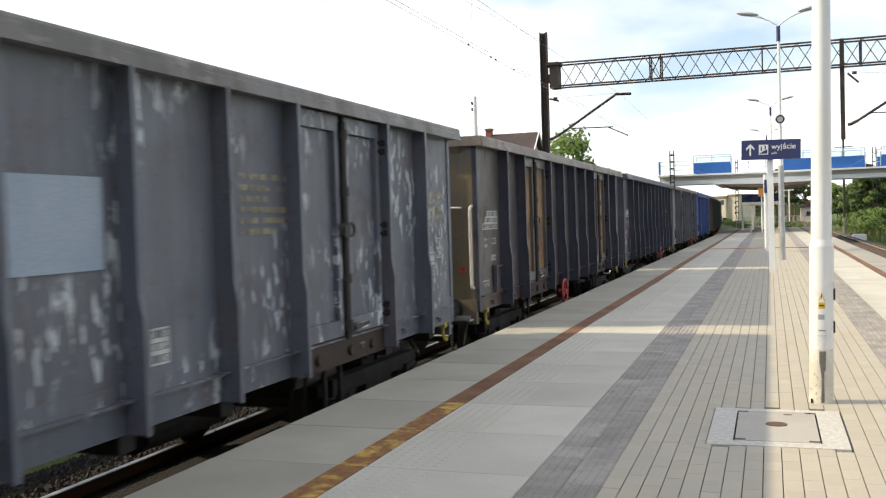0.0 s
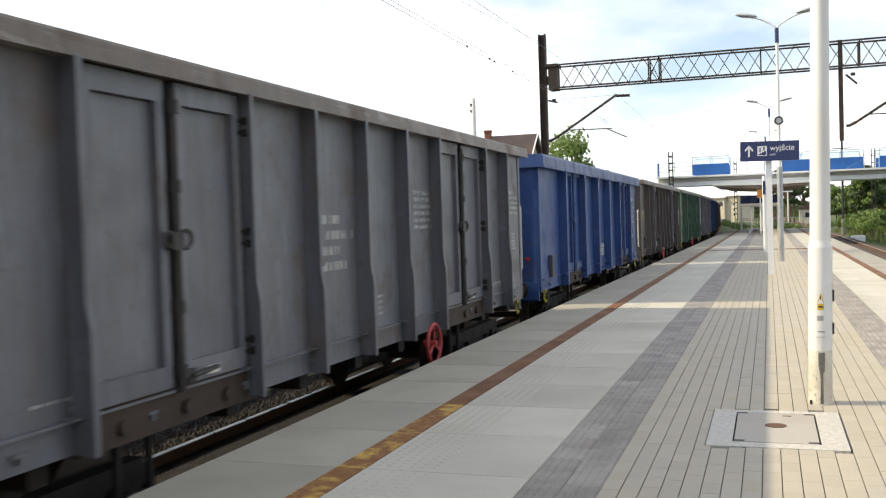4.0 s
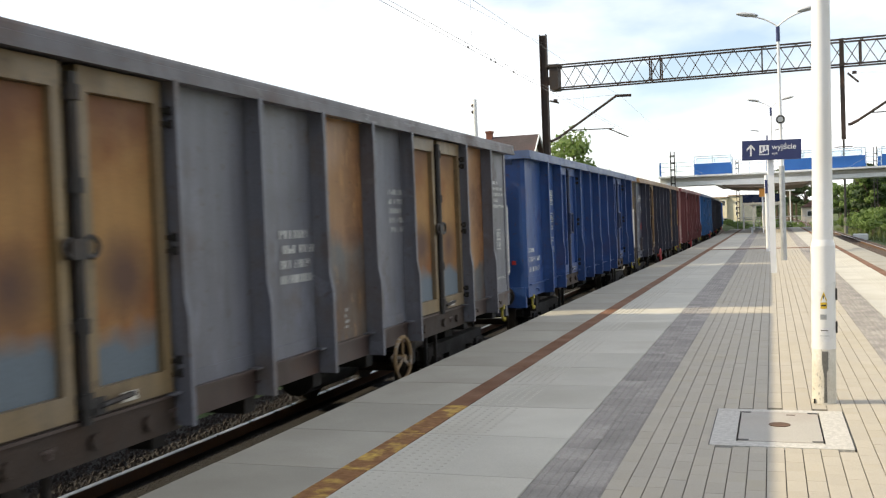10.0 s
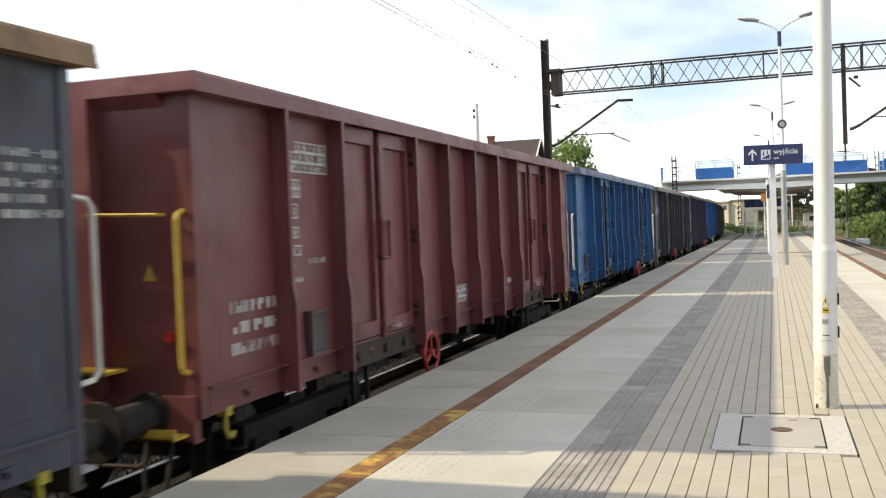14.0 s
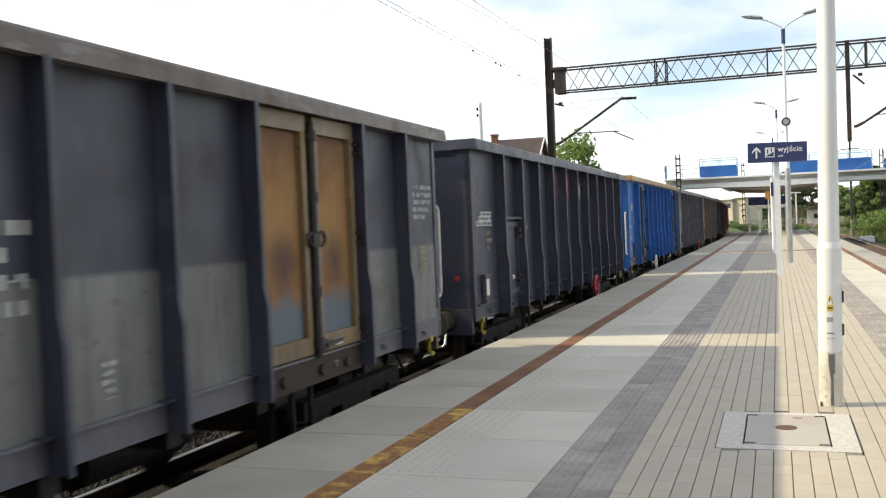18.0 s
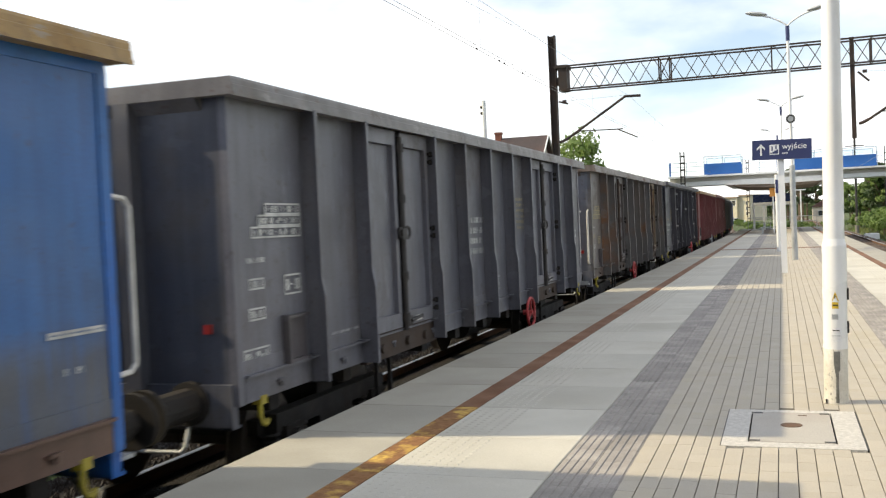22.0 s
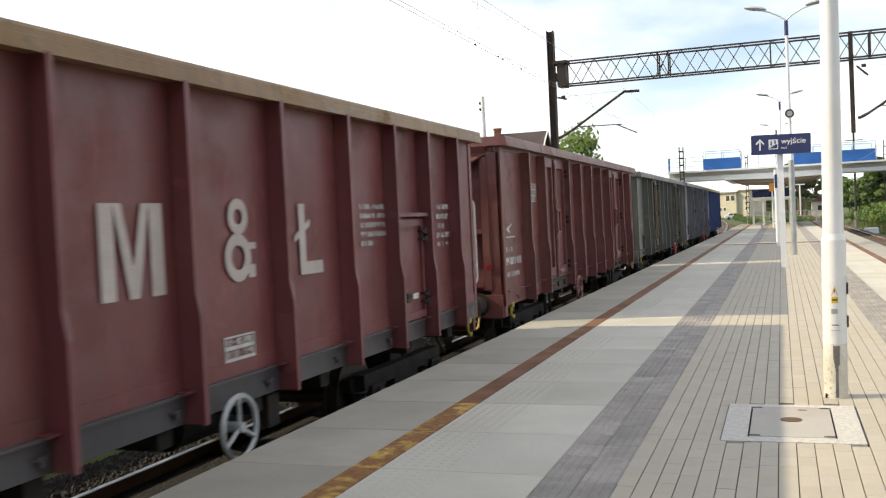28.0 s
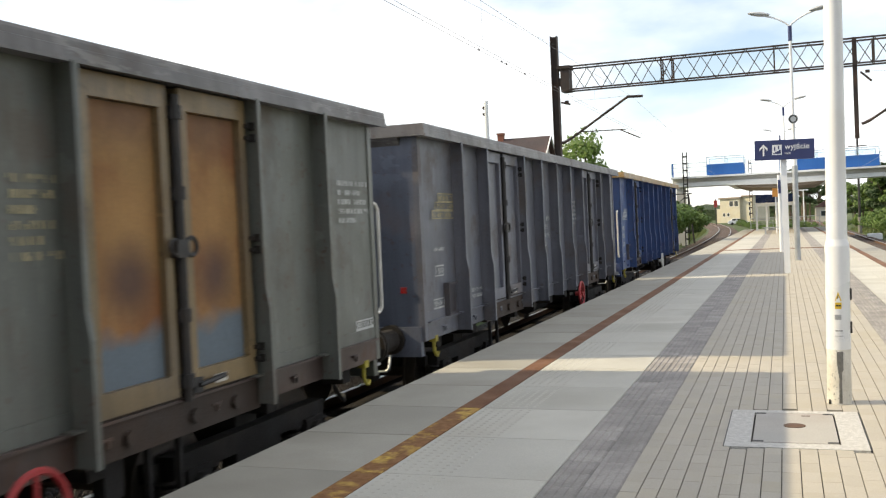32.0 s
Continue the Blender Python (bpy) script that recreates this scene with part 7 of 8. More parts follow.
# ---- footbridge, canopy and stair enclosure ----
BY = 86.0
bridge = thing("footbridge", "pale concrete footbridge with blue wind screens", "bridge")
put("deck", Mesh().box(-9.0, 40.0, BY - 1.15, BY + 1.15, 4.0, 4.66), bridge_concrete, bridge)
put("lower_flange", Mesh().box(-9.0, 40.0, BY - 1.55, BY + 1.55, 3.96, 4.30), bridge_white, bridge)
put("deck_edge", Mesh().box(-9.05, 40.0, BY - 2.15, BY - 1.1, 4.662, 4.80), bridge_white, bridge)
put("deck_edge", Mesh().box(-9.05, 40.0, BY + 1.5, BY + 2.15, 4.662, 4.84), bridge_white, bridge)
for a, b in ((-6.08, -3.07), (1.12, 7.3), (8.5, 14.5), (20.0, 26.0)):
    for y in (BY - 1.6, BY + 1.6):
        screen = put("wind_screen", Mesh().box(a, b, y - 0.03, y + 0.03, 4.84, 5.76), screen_blue, bridge, label="blue screen with a glazed top")
        count = max(2, int((b - a) / 1.5))
        fr = Mesh().box(a, b, y - 0.04, y + 0.04, 6.34, 6.40)
        for i in range(count + 1):
            x = a + (b - a) * i / count
            fr.box(x - 0.03, x + 0.03, y - 0.04, y + 0.04, 5.76, 6.36)
        put("screen_frame", fr, frame_pale, screen)
        for i in range(count):
            x = a + (b - a) * i / count
            put("screen_pane", Mesh().box(x + 0.03, x + (b - a) / count - 0.03, y - 0.008, y + 0.008, 5.76, 6.34), clear_glass, screen)
for a, b in ((-9.0, -6.1), (-3.0, 1.1), (7.35, 8.45), (14.55, 19.95)):
    rail = Mesh()
    for z in (5.2, 5.6, 5.95):
        rail.box(a, b, BY - 1.62, BY - 1.58, z - 0.02, z + 0.02)
    count = max(1, int((b - a) / 1.2))
    for i in range(count + 1):
        x = a + (b - a) * i / count
        rail.box(x - 0.025, x + 0.025, BY - 1.62, BY - 1.57, 4.84, 5.97)
    put("railing", rail, frame_pale, bridge)
for x in (-8.9, -0.2):
    put("blue_post", Mesh().box(x - 0.06, x + 0.06, BY - 1.66, BY - 1.54, 4.84, 6.0), screen_blue, bridge)
for x in (-8.4, 11.5, 24.0):
    for y in (BY - 0.9, BY + 0.9):
        put("pier", Mesh().box(x - 0.3, x + 0.3, y - 0.25, y + 0.25, GROUND_Z - 0.2, 3.98), bridge_concrete, bridge)
trestle = thing("lattice_mast", "black lattice mast beside the footbridge", "mast", pose(-7.8, 83.6, 0))
lat = Mesh()
for x in (-0.16, 0.16):
    for y in (-0.16, 0.16):
        lat.box(x - 0.03, x + 0.03, y - 0.03, y + 0.03, GROUND_Z, 6.85)
for i in range(14):
    z = GROUND_Z + 0.58 * i
    lat.box(-0.2, 0.2, -0.21, -0.15, z, z + 0.12).box(-0.2, 0.2, 0.15, 0.21, z, z + 0.12)
put("lattice", lat, black_iron, trestle)
tower = thing("signal_trestle", "dark lattice trestle under the bridge end", "trestle", pose(-8.1, 82.5, 0))
tl = Mesh()
for s in (-1, 1):
    tl.rod((s * 0.95, 0, GROUND_Z), (s * 0.55, 0, 3.3), 0.05, 5).rod((s * 0.95, 0.7, GROUND_Z), (s * 0.55, 0.7, 3.3), 0.05, 5)
for z in (0.2, 1.3, 2.3, 3.3):
    tl.box(-0.8, 0.8, -0.03, 0.03, z, z + 0.07).box(-0.8, 0.8, 0.67, 0.73, z, z + 0.07)
for a, b, c, d in ((-0.75, 1.3, 0.62, 2.3), (0.75, 1.3, -0.62, 2.3), (-0.8, 0.2, 0.75, 1.3), (-0.62, 2.3, 0.6, 3.3)):
    tl.rod((a, 0, b), (c, 0, d), 0.03, 5)
put("trestle_frame", tl, black_iron, tower)
put("white_number_board", Mesh().box(-0.2, 0.15, -0.08, -0.05, 1.3, 1.62), sign_white, tower)

canopy = thing("platform_canopy", "pale platform canopy with a brown soffit", "canopy")
put("roof", Mesh().prism([(-3.75, 3.52), (-3.75, 3.66), (-0.3, 3.58), (3.1, 3.66), (3.1, 3.5), (-0.3, 3.42)], 70.5, 84.0), bridge_white, canopy)
put("soffit", Mesh().prism([(-3.3, 3.51), (-0.3, 3.41), (2.7, 3.49), (2.4, 3.34), (-0.3, 3.20), (-2.9, 3.36)], 70.7, 83.8), soffit_mat, canopy)
for y in (72.5, 81.5):
    put("column", Mesh().box(-0.42, -0.18, y - 0.12, y + 0.12, -0.012, 3.2), white_paint, canopy)
stair = thing("stair_enclosure", "white framed stair enclosure with navy cladding", "stair enclosure")
for x in (-2.2, -1.4, -0.5, 0.7):
    put("frame_post", Mesh().box(x - 0.08, x + 0.08, 84.4, 84.56, -0.012, 2.3), white_paint, stair)
put("frame_beam", Mesh().box(-2.3, 0.8, 84.38, 84.58, 2.0, 2.28), white_paint, stair)
put("cladding", Mesh().box(-2.25, 0.75, 84.6, 90.5, 2.28, 2.95).box(0.62, 0.75, 84.6, 90.5, 0.0, 2.28), navy_glass, stair)
put("handrail", Mesh().rod((-2.1, 84.7, 0.9), (0.6, 84.7, 0.9), 0.03, 6).rod((-2.1, 84.7, 0.5), (0.6, 84.7, 0.5), 0.02, 6), galvanised, stair)
notice = thing("orange_notice", "orange hanging notice under the canopy", "notice", pose(-0.55, 71.0, 0))
put("notice_panel", Mesh().box(-0.22, 0.22, -0.05, 0.05, 2.55, 3.14), orange_panel, notice)
put("notice_stem", Mesh().rod((0, 0, -0.012), (0, 0, 2.55), 0.05, 8), white_paint, notice)
flower = thing("low_rail", "pale guard rail at the platform end", "railing", pose(0, 91.0, 0))
for x in (-2.9, -1.0, 1.0, 2.9):
    put("rail_post", Mesh().rod((x, 0, -0.012), (x, 0, 1.0), 0.03, 6), galvanised, flower)
put("top_bar", Mesh().rod((-2.9, 0, 1.0), (2.9, 0, 1.0), 0.03, 6).rod((-2.9, 0, 0.55), (2.9, 0, 0.55), 0.02, 6), galvanised, flower)


# ---- houses ----
def pane(parent, x, y, z, w, h, face):
    fr = put("window", Mesh().box(x - w / 2 - 0.08, x + w / 2 + 0.08, y - 0.05, y + 0.02, z - 0.08, z + h + 0.08), sign_white, parent)
    put("window_pane", Mesh().box(x - w / 2, x + w / 2, y - 0.07, y - 0.055, z, z + h), window_dark, fr)


box_ = thing("signal_box", "cream two-storey signal box with a flat roof", "building", pose(-11.6, 252.0, 0.6, 0, 0, -28))
put("wall", Mesh().box(-4.3, 1.2, 0, 8, GROUND_Z - 0.3, 4.6).box(1.2, 4.3, 1.0, 9, GROUND_Z - 0.3, 5.0), plaster, box_)
put("roof", Mesh().box(-4.6, 1.4, -0.4, 8.3, 4.6, 4.95).box(1.3, 4.6, 0.6, 9.3, 5.0, 5.3), soffit_mat, box_)
for x in (-1.1, 0.3):
    pane(box_, x, 0, 2.7, 1.0, 1.3, 0)
for x in (-3.2, -2.0):
    pane(box_, x, 0, 0.2, 0.6, 0.8, 0)
for z in (0.2, 1.5, 2.8):
    pane(box_, 3.4, 1.0, z, 0.5, 0.8, 0)
put("low_annexe", Mesh().box(-5.6, -4.3, 0.5, 6, GROUND_Z - 0.3, 2.2), plaster, box_)

house = thing("house", "old house with a red tiled gable roof and brick chimney", "house", pose(-15.6, 60.0, 0))
put("wall", Mesh().box(-4.0, 1.45, -3.0, 3.0, GROUND_Z - 0.3, 4.3).prism([(-4.0, 4.3), (1.45, 4.3), (1.45, 4.3)], -3, 3), pale_wall, house)
gable = Mesh()
gable.add([(1.45, -3.0, 4.3), (1.45, 3.0, 4.3), (1.45, 0, 6.85), (1.25, -3.0, 4.3), (1.25, 3.0, 4.3), (1.25, 0, 6.85)], [(0, 1, 2), (3, 5, 4), (0, 2, 5, 3), (1, 4, 5, 2), (0, 3, 4, 1)])
put("gable", gable, pale_wall, house)
for s in (-1, 1):
    roof = Mesh()
    p = [(-4.3, s * 3.35, 4.05), (1.75, s * 3.35, 4.05), (1.75, 0, 6.98), (-1.5, 0, 6.98)]
    roof.add(p + [(x, y, z - 0.14) for x, y, z in p], [(0, 1, 2, 3), (4, 7, 6, 5), (0, 4, 5, 1), (1, 5, 6, 2), (2, 6, 7, 3), (3, 7, 4, 0)])
    put("roof", roof, roof_tile, house)
    put("barge_board", Mesh().add([(1.76, s * 3.4, 3.95), (1.76, 0, 6.92), (1.76, 0, 7.02), (1.76, s * 3.4, 4.08), (1.83, s * 3.4, 3.95), (1.83, 0, 6.92), (1.83, 0, 7.02), (1.83, s * 3.4, 4.08)],
                                  [(0, 1, 2, 3), (7, 6, 5, 4), (0, 4, 5, 1), (3, 2, 6, 7), (0, 3, 7, 4)]), sign_white, house)
put("chimney", Mesh().box(-1.68, -1.30, -0.19, 0.19, 6.0, 7.32).box(-1.72, -1.26, -0.23, 0.23, 7.24, 7.36), brick_red, house)
pane(house, -1.2, -3.0, 1.4, 1.0, 1.3, 0)
stack = thing("concrete_pole", "thin pale concrete pole with an insulator", "pole", pose(-18.0, 60.0, 0))
put("shaft", Mesh().rod((0, 0, GROUND_Z), (0, 0, 9.5), 0.17, 12, 0.12), bridge_white, stack)
put("insulator", Mesh().rod((-0.2, 0, 9.0), (0, 0, 9.0), 0.03, 6).ball((-0.2, 0, 9.1), 0.08, 0.08, 0.12, 8, 5), insulator_mat, stack)
put("insulator", Mesh().rod((-0.2, 0, 8.6), (0, 0, 8.6), 0.03, 6).ball((-0.2, 0, 8.7), 0.08, 0.08, 0.1, 8, 5), insulator_mat, stack)

# ---- right-hand side ----
far_mast = thing("line_mast", "slim dark line mast beside the outer track", "mast", pose(7.3, 108.0, 0))
put("shaft", Mesh().rod((0, 0, GROUND_Z), (0, 0, 9.8), 0.13, 8, 0.10), black_iron, far_mast)
put("mast_foot", Mesh().rod((0, 0, GROUND_Z - 0.1), (0, 0, GROUND_Z + 1.7), 0.2, 10), stone_wall, far_mast)
put("cross_arm", Mesh().rod((-0.9, 0, 7.9), (0.9, 0, 7.9), 0.05, 6), black_iron, far_mast)
mast2 = thing("line_mast", "slim dark line mast beyond the tracks", "mast", pose(11.0, 116.0, 0))
for x in (-0.17, 0.17):
    put("mast_leg", Mesh().box(x - 0.05, x + 0.05, -0.05, 0.05, GROUND_Z, 8.2), black_iron, mast2)
for i in range(11):
    put("mast_rung", Mesh().box(-0.12, 0.12, -0.04, 0.04, 0.8 * i - 0.6, 0.8 * i - 0.52), black_iron, mast2)
mast3 = thing("line_mast", "tall brown lattice mast past the platform end", "mast", pose(-5.3, 172.0, 0))
for x in (-0.2, 0.2):
    put("mast_leg", Mesh().box(x - 0.06, x + 0.06, -0.06, 0.06, GROUND_Z, 10.4), gantry_mat, mast3)
for i in range(12):
    put("mast_rung", Mesh().box(-0.14, 0.14, -0.05, 0.05, 0.95 * i - 0.6, 0.95 * i - 0.4), gantry_mat, mast3)
post3 = thing("lamp_post", "slim white lamp post before the trees", "lamp post", pose(2.1, 118.0, 0))
put("shaft", Mesh().rod((0, 0, GROUND_Z), (0, 0, 3.9), 0.07, 8), white_paint, post3)
put("head", Mesh().box(-0.55, 0.55, -0.06, 0.06, 3.78, 3.9), white_paint, post3)
block = thing("concrete_block", "pale concrete block beside the track", "block", pose(6.9, 86.0, 0))
put("block_body", Mesh().chamfer(-0.55, 0.55, -0.4, 0.4, GROUND_Z - 0.1, -0.62, 0.08), bridge_white, block)
for x, y, w, h, c in ((8.5, 214.0, 5.0, 3.0, pale_wall), (20.5, 150.0, 4.0, 4.0, pale_wall), (-26.5, 262.0, 3.0, 4.0, plaster)):
    hut = thing("far_house", "low pale house among the trees", "house", pose(x, y, 0))
    put("wall", Mesh().box(-w / 2, w / 2, -2.5, 2.5, GROUND_Z - 0.4, h - 1.0), c, hut)
    put("roof", Mesh().prism([(-w / 2 - 0.3, h - 1.0), (w / 2 + 0.3, h - 1.0), (0, h + 0.6)], -2.9, 2.9), roof_tile, hut)
    pane(hut, -w / 5, -2.5, 0.2, 0.9, 1.0, 0)
    pane(hut, w / 5, -2.5, 0.2, 0.9, 1.0, 0)
car = thing("parked_car", "white car parked beside the signal box", "car", pose(-9.9, 226.0, GROUND_Z, 0, 0, 8))
put("body", Mesh().prism([(-2.15, 0.32), (2.15, 0.32), (2.2, 0.7), (1.95, 0.86), (1.05, 0.95), (-1.75, 1.0), (-2.2, 0.85)], -0.85, 0.85).prism([(1.0, 0.95), (0.35, 1.42), (-1.2, 1.45), (-1.75, 1.0)], -0.74, 0.74), sign_white, car)
for a, b in ((-0.35, 0.55), (-1.35, -0.42)):
    put("car_window", Mesh().box(a, b - 0.05, -0.765, -0.745, 1.02, 1.34), window_dark, car)
for x in (-1.35, 1.35):
    for y in (-0.8, 0.8):
        put("wheel", Mesh().rod((x, y - 0.1, 0.31), (x, y + 0.1, 0.31), 0.31, 16), black_iron, car)
red_signal = thing("signal_post", "black signal post with a red face", "signal", pose(-13.3, 205.0, 0))
put("shaft", Mesh().rod((0, 0, GROUND_Z), (0, 0, 4.6), 0.09, 8), black_iron, red_signal)
put("signal_head", Mesh().box(-0.35, 0.35, -0.2, 0.1, 2.9, 4.3), red_lens, red_signal)


# ---- trees and undergrowth ----
def crown(rnd, blobs, count, size):
    """Many small leaves, in clumps with gaps between."""
    me = Mesh()
    for _ in range(count):
        c, r = rnd.choice(blobs)
        d = Vector((rnd.gauss(0, 1), rnd.gauss(0, 1), rnd.gauss(0, 1))).normalized()
        p = Vector(c) + Vector((d.x * r[0], d.y * r[1], d.z * r[2])) * rnd.uniform(0.55, 1.08)
        n = (d + Vector((rnd.uniform(-1, 1), rnd.uniform(-1, 1), rnd.uniform(-0.4, 1)))).normalized()
        u = n.orthogonal().normalized()
        u = (Matrix.Rotation(rnd.uniform(0, 6.28), 3, n) @ u)
        v, s = n.cross(u), size * rnd.uniform(0.6, 1.35)
        me.add([p - u * s, p + v * s * 0.55 - n * s * 0.15, p + u * s, p - v * s * 0.55 - n * s * 0.15], [(0, 1, 2, 3)])
    out = bpy.data.meshes.new("crown")
    out.from_pydata(me.v, [], me.f)
    return out


def trunk_mesh(rnd, h, r, tips):
    me = Mesh()
    mid = Vector((rnd.uniform(-0.2, 0.2), rnd.uniform(-0.2, 0.2), h * 0.5))
    me.rod((0, 0, -0.3), mid, r, 8, r * 0.75)
    for c, q in tips:
        me.rod(mid - Vector((0, 0, rnd.uniform(0, h * 0.15))), Vector(c), r * 0.5, 6, r * 0.14)
    return me


def tree_kind(seed, h, spread, blobs, count, size):
    rnd = random.Random(seed)
    tips = []
    for _ in range(blobs):
        a, k = rnd.uniform(0, 6.28), rnd.uniform(0.15, 1.0)
        z = rnd.uniform(0.42, 0.93) * h
        w = spread * (1.0 - 0.55 * abs(z / h - 0.6)) * k
        r = spread * rnd.uniform(0.24, 0.42)
        tips.append(((w * math.cos(a), w * math.sin(a), z), (r, r, r * rnd.uniform(0.6, 0.9))))
    return trunk_mesh(rnd, h, 0.022 * h, tips).data("trunk"), crown(rnd, tips, count, size)


KINDS = [tree_kind(3, 9.0, 3.2, 16, 2600, 0.26), tree_kind(8, 11.0, 3.0, 18, 3000, 0.28), tree_kind(14, 8.0, 2.6, 13, 2200, 0.24)]
SPARSE = tree_kind(5, 9.0, 3.0, 15, 2400, 0.17)
PINE = tree_kind(21, 12.0, 2.0, 14, 2200, 0.26)
BUSH = tree_kind(33, 2.6, 1.8, 9, 1500, 0.14)


def tree(kind, x, y, size, leaf, label, name="tree", turn=0.0, z=GROUND_Z):
    ob = thing(name, label, "bush" if name == "bush" else "tree", pose(x, y, z, 0, 0, turn), "trees along the line" if name == "tree" else "bushes along the line")
    ob.scale = (size, size, size)
    put("trunk", kind[0], bark, ob)
    put("crown", kind[1], leaf, ob)
    return ob


tree(SPARSE, -11.3, 58.0, 0.90, leaf_light, "light green broadleaf tree beside the gantry mast", turn=40)
rnd = random.Random(5)
for i in range(34):
    y = 112 + 85 * (i / 34) + rnd.uniform(-4, 4)
    x = 9.3 + rnd.random() ** 1.5 * 15
    tree(KINDS[i % 3], x, y, rnd.uniform(0.55, 0.85), (leaf_light, leaf_mid, leaf_light, leaf_dark)[i % 4], "green broadleaf tree in the belt beyond the tracks", turn=rnd.uniform(0, 360))
for i in range(12):
    tree(PINE, 1.0 + rnd.uniform(0, 9), 190 + rnd.uniform(0, 40), rnd.uniform(0.7, 1.0), leaf_dark, "dark pine tree behind the station", turn=rnd.uniform(0, 360))
for x, y, s in ((-8.5, 58.0, 0.95), (-8.7, 62.0, 1.15), (-9.0, 66.0, 1.2), (-9.2, 70.0, 1.2), (-9.8, 74.0, 1.25), (-9.9, 79.0, 1.2), (-10.6, 63.0, 1.3), (-9.1, 90.0, 1.5), (-8.9, 95.0, 1.45), (-9.7, 99.0, 1.5), (-12.5, 96.0, 1.4), (-12.0, 106.0, 1.2), (-14.0, 118.0, 1.3)):
    tree(BUSH, x, y, s * (0.8 if y > 85 else 1.25), leaf_mid, "green bush on the bank beside the track", "bush", turn=x * 57)
for i in range(22):
    y = 104 + 5.0 * i + rnd.uniform(-2, 2)
    x = along(y)[0] + 3.4 + rnd.uniform(0, 2.0) + 0.25 * (i % 3)
    tree(BUSH, x, y, rnd.uniform(0.28, 0.5), (leaf_light, leaf_mid)[i % 2], "low green bush beyond the platform end", "bush", turn=rnd.uniform(0, 360))
for i in range(14):
    tree(BUSH, -1.8 + rnd.uniform(0, 6.0), 100 + 4 * i + rnd.uniform(-2, 2), rnd.uniform(0.35, 0.6), (leaf_mid, leaf_light)[i % 2], "low green bush beyond the platform end", "bush", turn=rnd.uniform(0, 360))
for i in range(30):
    tree(BUSH, 8.6 + rnd.random() ** 2 * 9, 92 + rnd.uniform(0, 60), rnd.uniform(0.5, 1.0), (leaf_mid, leaf_light)[i % 2], "green bush beyond the tracks", "bush", turn=rnd.uniform(0, 360))
for i in range(16):
    tree(KINDS[i % 3], -44 + 3.0 * i + rnd.uniform(-1, 1), 300 + rnd.uniform(0, 40), rnd.uniform(0.45, 0.7), (leaf_dark, leaf_mid)[i % 2], "distant dark tree behind the signal box", turn=rnd.uniform(0, 360))

# Trees out of view, added to hold low sky light off the wagons.
for i in range(26):
    tree(KINDS[i % 3], 10.5 + rnd.uniform(0, 6), -66 + 2.7 * i, rnd.uniform(1.1, 1.45), (leaf_mid, leaf_dark)[i % 2], "unseen green broadleaf tree added to dim light from the right and behind", turn=rnd.uniform(0, 360))
# A second unseen row, added behind the camera for the same dimming.
for i in range(9):
    tree(KINDS[i % 3], -2.6 + 1.6 * i, -58 - rnd.uniform(0, 6), rnd.uniform(0.8, 1.0), leaf_mid, "unseen green broadleaf tree added to dim light from behind", turn=rnd.uniform(0, 360))

woods = Mesh()
rnd = random.Random(11)
prev = None
for i in range(160):
    a = radians(-75 + 150 * i / 159)
    x, y = 420 * math.sin(a), 420 * math.cos(a)
    h = 5.5 + 3.0 * noise.noise(Vector((i * 0.35, 0, 0))) + rnd.uniform(-1.2, 1.2)
    row = [(x, y, GROUND_Z - 1), (x, y, h * 0.6), (x * 1.03, y * 1.03, h)]
    if prev:
        woods.add(prev + row, [(0, 3, 4, 1), (1, 4, 5, 2)])
    prev = row
tagged(put("backdrop", woods, far_green), "far dark woods along the horizon", "woods", kind="structure")

grass = Mesh()
rnd = random.Random(2)
for _ in range(14000):
    side = rnd.random()
    if side < 0.45:
        y = rnd.uniform(58, 160)
        x = along(y)[0] - 2.7 - rnd.expovariate(0.25)
    elif side < 0.75:
        x, y = rnd.uniform(7.4, 20), rnd.uniform(60, 130)
    else:
        x, y = rnd.uniform(-4.5, 3.5), rnd.uniform(92.5, 150)
        if abs(x - along(y)[0]) < 2.6:
            continue
    h, a = rnd.uniform(0.15, 0.55), rnd.uniform(0, 3.14)
    dx, dy = 0.05 * math.cos(a), 0.05 * math.sin(a)
    lx, ly = rnd.uniform(-0.1, 0.1), rnd.uniform(-0.1, 0.1)
    grass.add([(x - dx, y - dy, GROUND_Z - 0.02), (x + dx, y + dy, GROUND_Z - 0.02), (x + lx, y + ly, GROUND_Z + h)], [(0, 1, 2)])
gm = bpy.data.meshes.new("grass")
gm.from_pydata(grass.v, [], grass.f)
tagged(put("grass", gm, blade_mat), "tufts of dry and green grass along the tracks", "grass", kind="stuff")

# loose ballast where it shows under and beside the train, coloured near black as shade
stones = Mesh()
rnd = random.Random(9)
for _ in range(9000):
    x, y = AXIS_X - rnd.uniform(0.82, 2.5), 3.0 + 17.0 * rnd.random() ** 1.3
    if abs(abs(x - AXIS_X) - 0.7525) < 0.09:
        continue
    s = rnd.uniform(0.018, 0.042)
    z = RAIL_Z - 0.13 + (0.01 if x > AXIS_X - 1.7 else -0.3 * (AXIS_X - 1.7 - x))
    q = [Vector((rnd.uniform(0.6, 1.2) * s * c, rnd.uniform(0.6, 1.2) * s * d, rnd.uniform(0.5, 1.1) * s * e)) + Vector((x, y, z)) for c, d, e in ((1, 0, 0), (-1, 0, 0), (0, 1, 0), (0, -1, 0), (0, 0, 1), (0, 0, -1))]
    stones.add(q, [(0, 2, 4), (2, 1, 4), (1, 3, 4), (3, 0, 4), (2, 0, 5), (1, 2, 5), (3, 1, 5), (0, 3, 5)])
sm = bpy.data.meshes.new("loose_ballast")
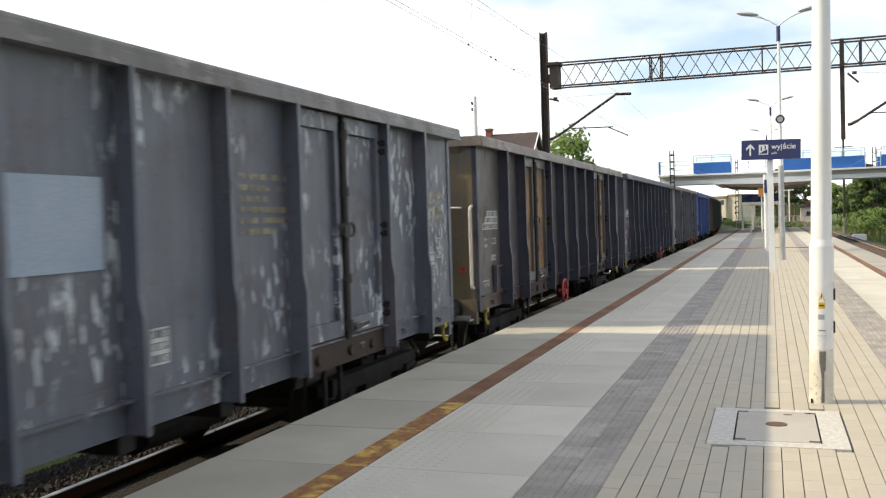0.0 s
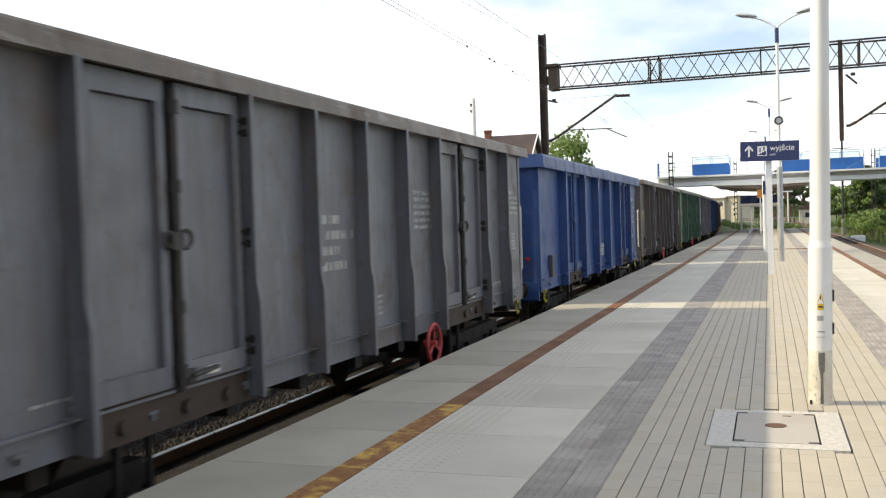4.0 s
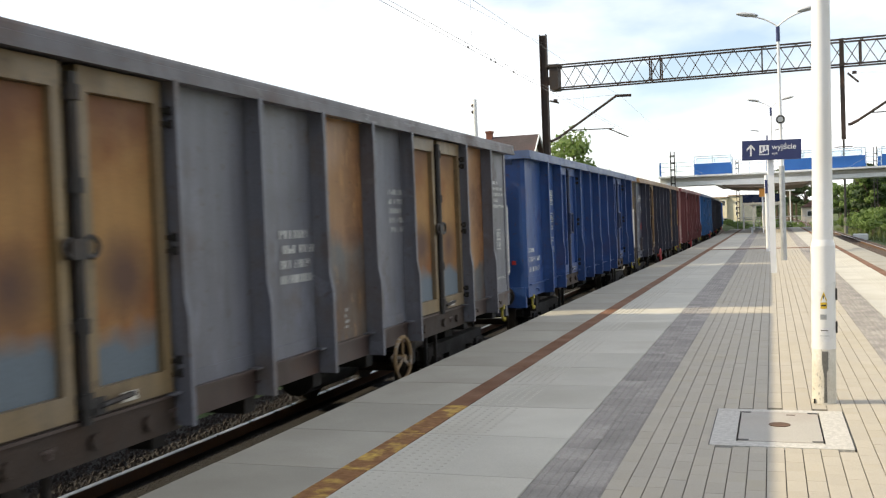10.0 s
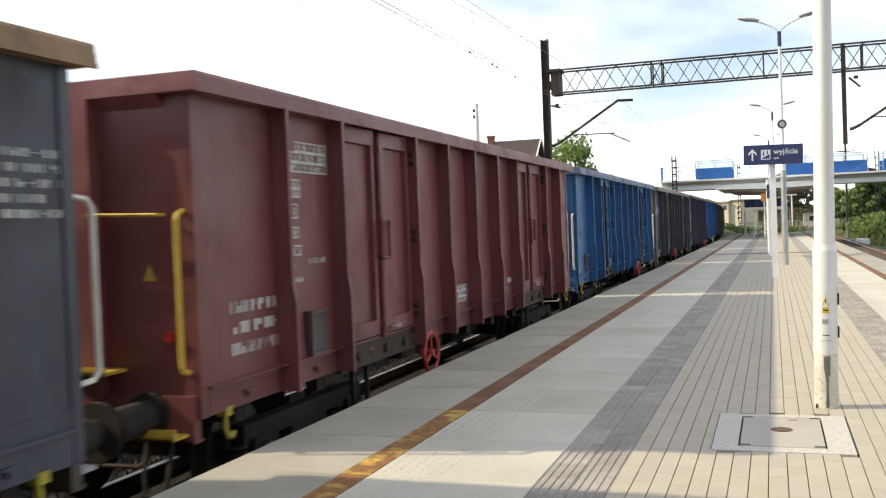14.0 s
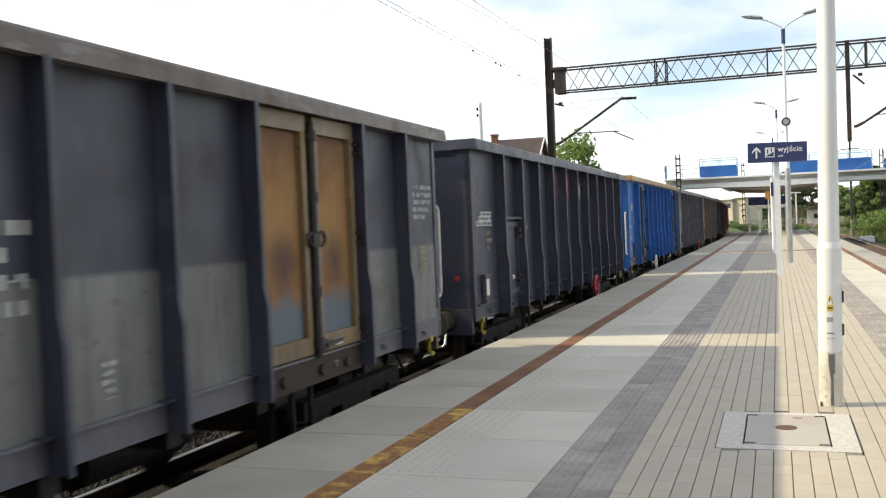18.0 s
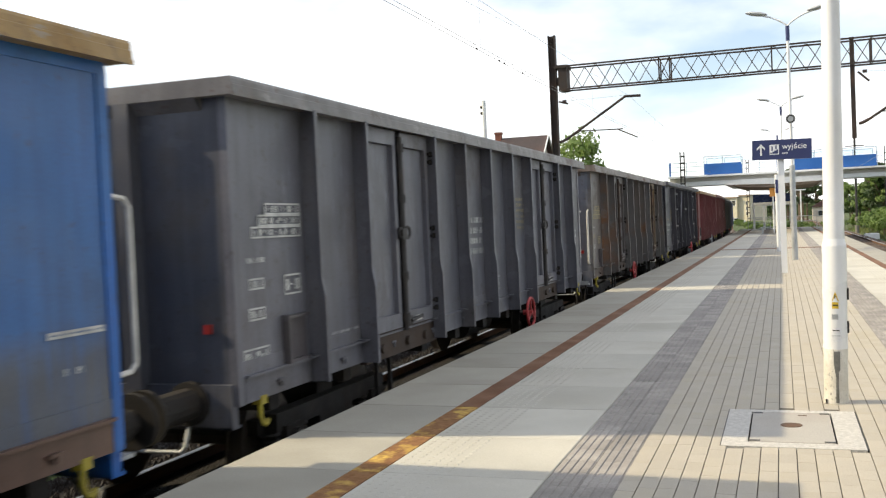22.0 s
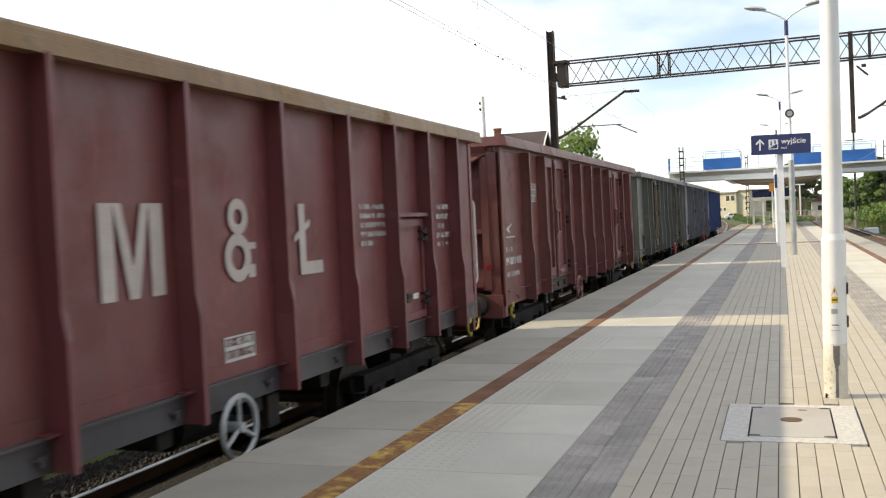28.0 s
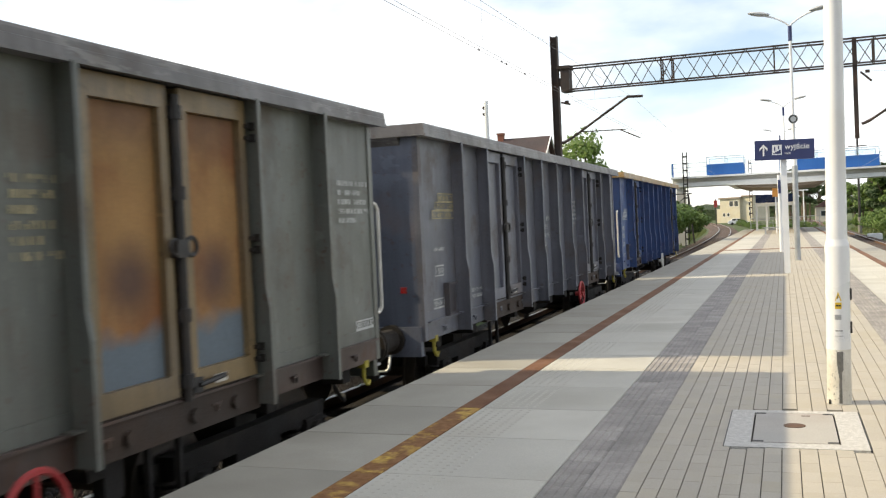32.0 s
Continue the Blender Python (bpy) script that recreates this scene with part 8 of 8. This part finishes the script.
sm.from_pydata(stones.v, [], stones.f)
tagged(put("loose_ballast", sm, stone_mat), "loose ballast stones coloured near black to stand for the train's shade", "ballast", kind="stuff")

# ---- platform paving, piece by piece ----
SLAB, FIRST = 1.06, 5.50 - 1.06 * 19
rnd = random.Random(4)


def slab_row(name, x0, x1, mat, z=0.0, thick=0.085, gap=0.006, near=60.0, start=FIRST):
    me = Mesh().chamfer(x0 + gap / 2, x1 - gap / 2, gap / 2, SLAB - gap / 2, -thick, 0.0, 0.006).data(name)
    far, i = Mesh(), 0
    while start + i * SLAB < END_Y - 0.2:
        y = start + i * SLAB
        dz = z + rnd.uniform(-0.0015, 0.0015)
        if 3.0 < y < near:
            put(name, me, mat, platform, pose(0, y, dz))
        elif y > BACK_Y:
            far.chamfer(x0 + gap / 2, x1 - gap / 2, y + gap / 2, min(y + SLAB, END_Y) - gap / 2, -thick, dz, 0.006)
        i += 1
    tagged(put(name + "_row", far, mat, platform), kind="stuff")


slab_row("edge_slab", X_EDGE, X_LINE, concrete_edge, thick=0.16)
slab_row("paving_slab", X_LINE2, X_RIB, concrete_slab)
slab_row("paving_slab", X_RIB2, X_LINE3, concrete_slab)
slab_row("edge_slab", X_LINE4, X_EDGE2, concrete_edge, thick=0.16)
for a, b in ((X_LINE, X_LINE2), (X_LINE3, X_LINE4)):
    y = FIRST
    while y < END_Y - 0.5:
        worn = a < 0 and y < 5.6 + SLAB
        put("warning_line", Mesh().box(a, b, y + 0.002, min(y + SLAB * 2, END_Y) - 0.002 if not worn else y + SLAB - 0.002, -0.085, 0.001), warn_yellow if worn else warn_brown, platform)
        y += SLAB if worn else SLAB * 2
# studded bands beside the warning line
studs = Mesh()
for x0 in (X_LINE2 + 0.06, X_LINE3 - 0.46):
    for i in range(6):
        for j in range(560):
            x, y = x0 + 0.075 * i, 3.2 + 0.075 * j
            if (j // 14) % 1 == 0 and (y - FIRST) % SLAB > 0.07:
                studs.add([(x - 0.016, y - 0.016, 0), (x + 0.016, y - 0.016, 0), (x + 0.016, y + 0.016, 0), (x - 0.016, y + 0.016, 0),
                           (x - 0.009, y - 0.009, 0.004), (x + 0.009, y - 0.009, 0.004), (x + 0.009, y + 0.009, 0.004), (x - 0.009, y + 0.009, 0.004)],
                          [(4, 5, 6, 7), (0, 1, 5, 4), (1, 2, 6, 5), (2, 3, 7, 6), (3, 0, 4, 7)])
tagged(put("tactile_studs", studs, concrete_slab, platform), kind="stuff")


def rib_tile(w, d):
    me = Mesh().box(0.002, w - 0.002, 0.002, d - 0.002, -0.06, -0.006)
    n = int(w / 0.05)
    for i in range(n):
        x = (i + 0.5) * w / n
        me.chamfer(x - 0.017, x + 0.017, 0.001, d - 0.001, -0.006, 0.0, 0.004)
    return me


rib = rib_tile(0.22, 0.30).data("ribbed_tile")
field = Mesh()
for x0 in (X_RIB, X_RIB + 0.22, X_PAVE2, X_PAVE2 + 0.22):
    for j in range(500):
        y = -6.0 - 0.30 * int((-6.0 - BACK_Y) / 0.30) + 0.30 * j
        if y > END_Y - 0.3:
            break
        if 4.0 < y < 20 and x0 < 0:
            put("ribbed_tile", rib, ribbed_grey, platform, pose(x0, y, 0))
        elif -2 < y < 45:
            one = rib_tile(0.22, 0.30)
            field.add([(p[0] + x0, p[1] + y, p[2]) for p in one.v], one.f)
        else:
            field.chamfer(x0 + 0.002, x0 + 0.218, y + 0.002, y + 0.298, -0.06, 0.0, 0.004)
fm = bpy.data.meshes.new("ribbed_field")
fm.from_pydata(field.v, [], field.f)
tagged(put("ribbed_field", fm, ribbed_joined, platform), kind="stuff")

PW, PL = 0.1078, 0.215
full = Mesh().chamfer(0.0028, PW - 0.0028, 0.0003, PL - 0.0003, -0.06, 0.0, 0.0014).data("paver")
pavers = Mesh()
count = 0
for i in range(18):
    x = X_PAVE + i * PW
    y = BACK_Y + 0.05 + rnd.random() * PL
    while y < END_Y - PL:
        cx, cy = x + PW / 2, y + PL / 2
        inside = abs(cx - 0.015) < 0.44 and abs(cy - 7.14) < 0.61
        if inside:
            y += PL
            continue
        dz = rnd.uniform(-0.0012, 0.0006)
        if 5.35 < y < 9.2 and count < 300:
            put("paver", full, paver_mat, platform, pose(x, y, dz))
            count += 1
        elif y < 48:
            pavers.chamfer(x + 0.0028, x + PW - 0.0028, y + 0.0003, y + PL - 0.0003, -0.06, dz, 0.0014)
        else:
            pavers.chamfer(x + 0.0028, x + PW - 0.0028, y + 0.0006, y + 4 * PL - 0.002, -0.06, dz, 0.004)
            y += 3 * PL
        y += PL
pm = bpy.data.meshes.new("paver_field")
pm.from_pydata(pavers.v, [], pavers.f)
tagged(put("paver_field", pm, paver_field, platform), kind="stuff")
for y in (41.2, 41.7):
    put("cross_line", Mesh().box(X_LINE2 + 0.01, X_LINE3 - 0.01, y, y + 0.35, -0.002, 0.004), warn_brown, platform)


# ---- what moves ----
def motions():
    steps = 64
    for ob, place, spec in WAGONS:
        rows = []
        for i in range(steps + 1):
            t = 32.0 * i / steps
            x, y, a = along(place - gone(t))
            rows.append((t, pose(x, y, RAIL_Z, 0, 0, math.degrees(a))))
        walk(ob, rows)
    done = {}
    for ob, d in WHEELSETS:
        if d not in done:
            rows, count = [], 480
            for i in range(count + 1):
                t = 32.0 * i / count
                rows.append((t, pose(0, d, 0.46, math.degrees(gone(t) / 0.46))))
            walk(ob, rows)
            done[d] = ob
        else:
            ob.rotation_mode = "QUATERNION"
            ob.animation_data_create()
            ob.animation_data.action = done[d].animation_data.action
            ob.animation_data.action_slot = done[d].animation_data.action_slot


motions()
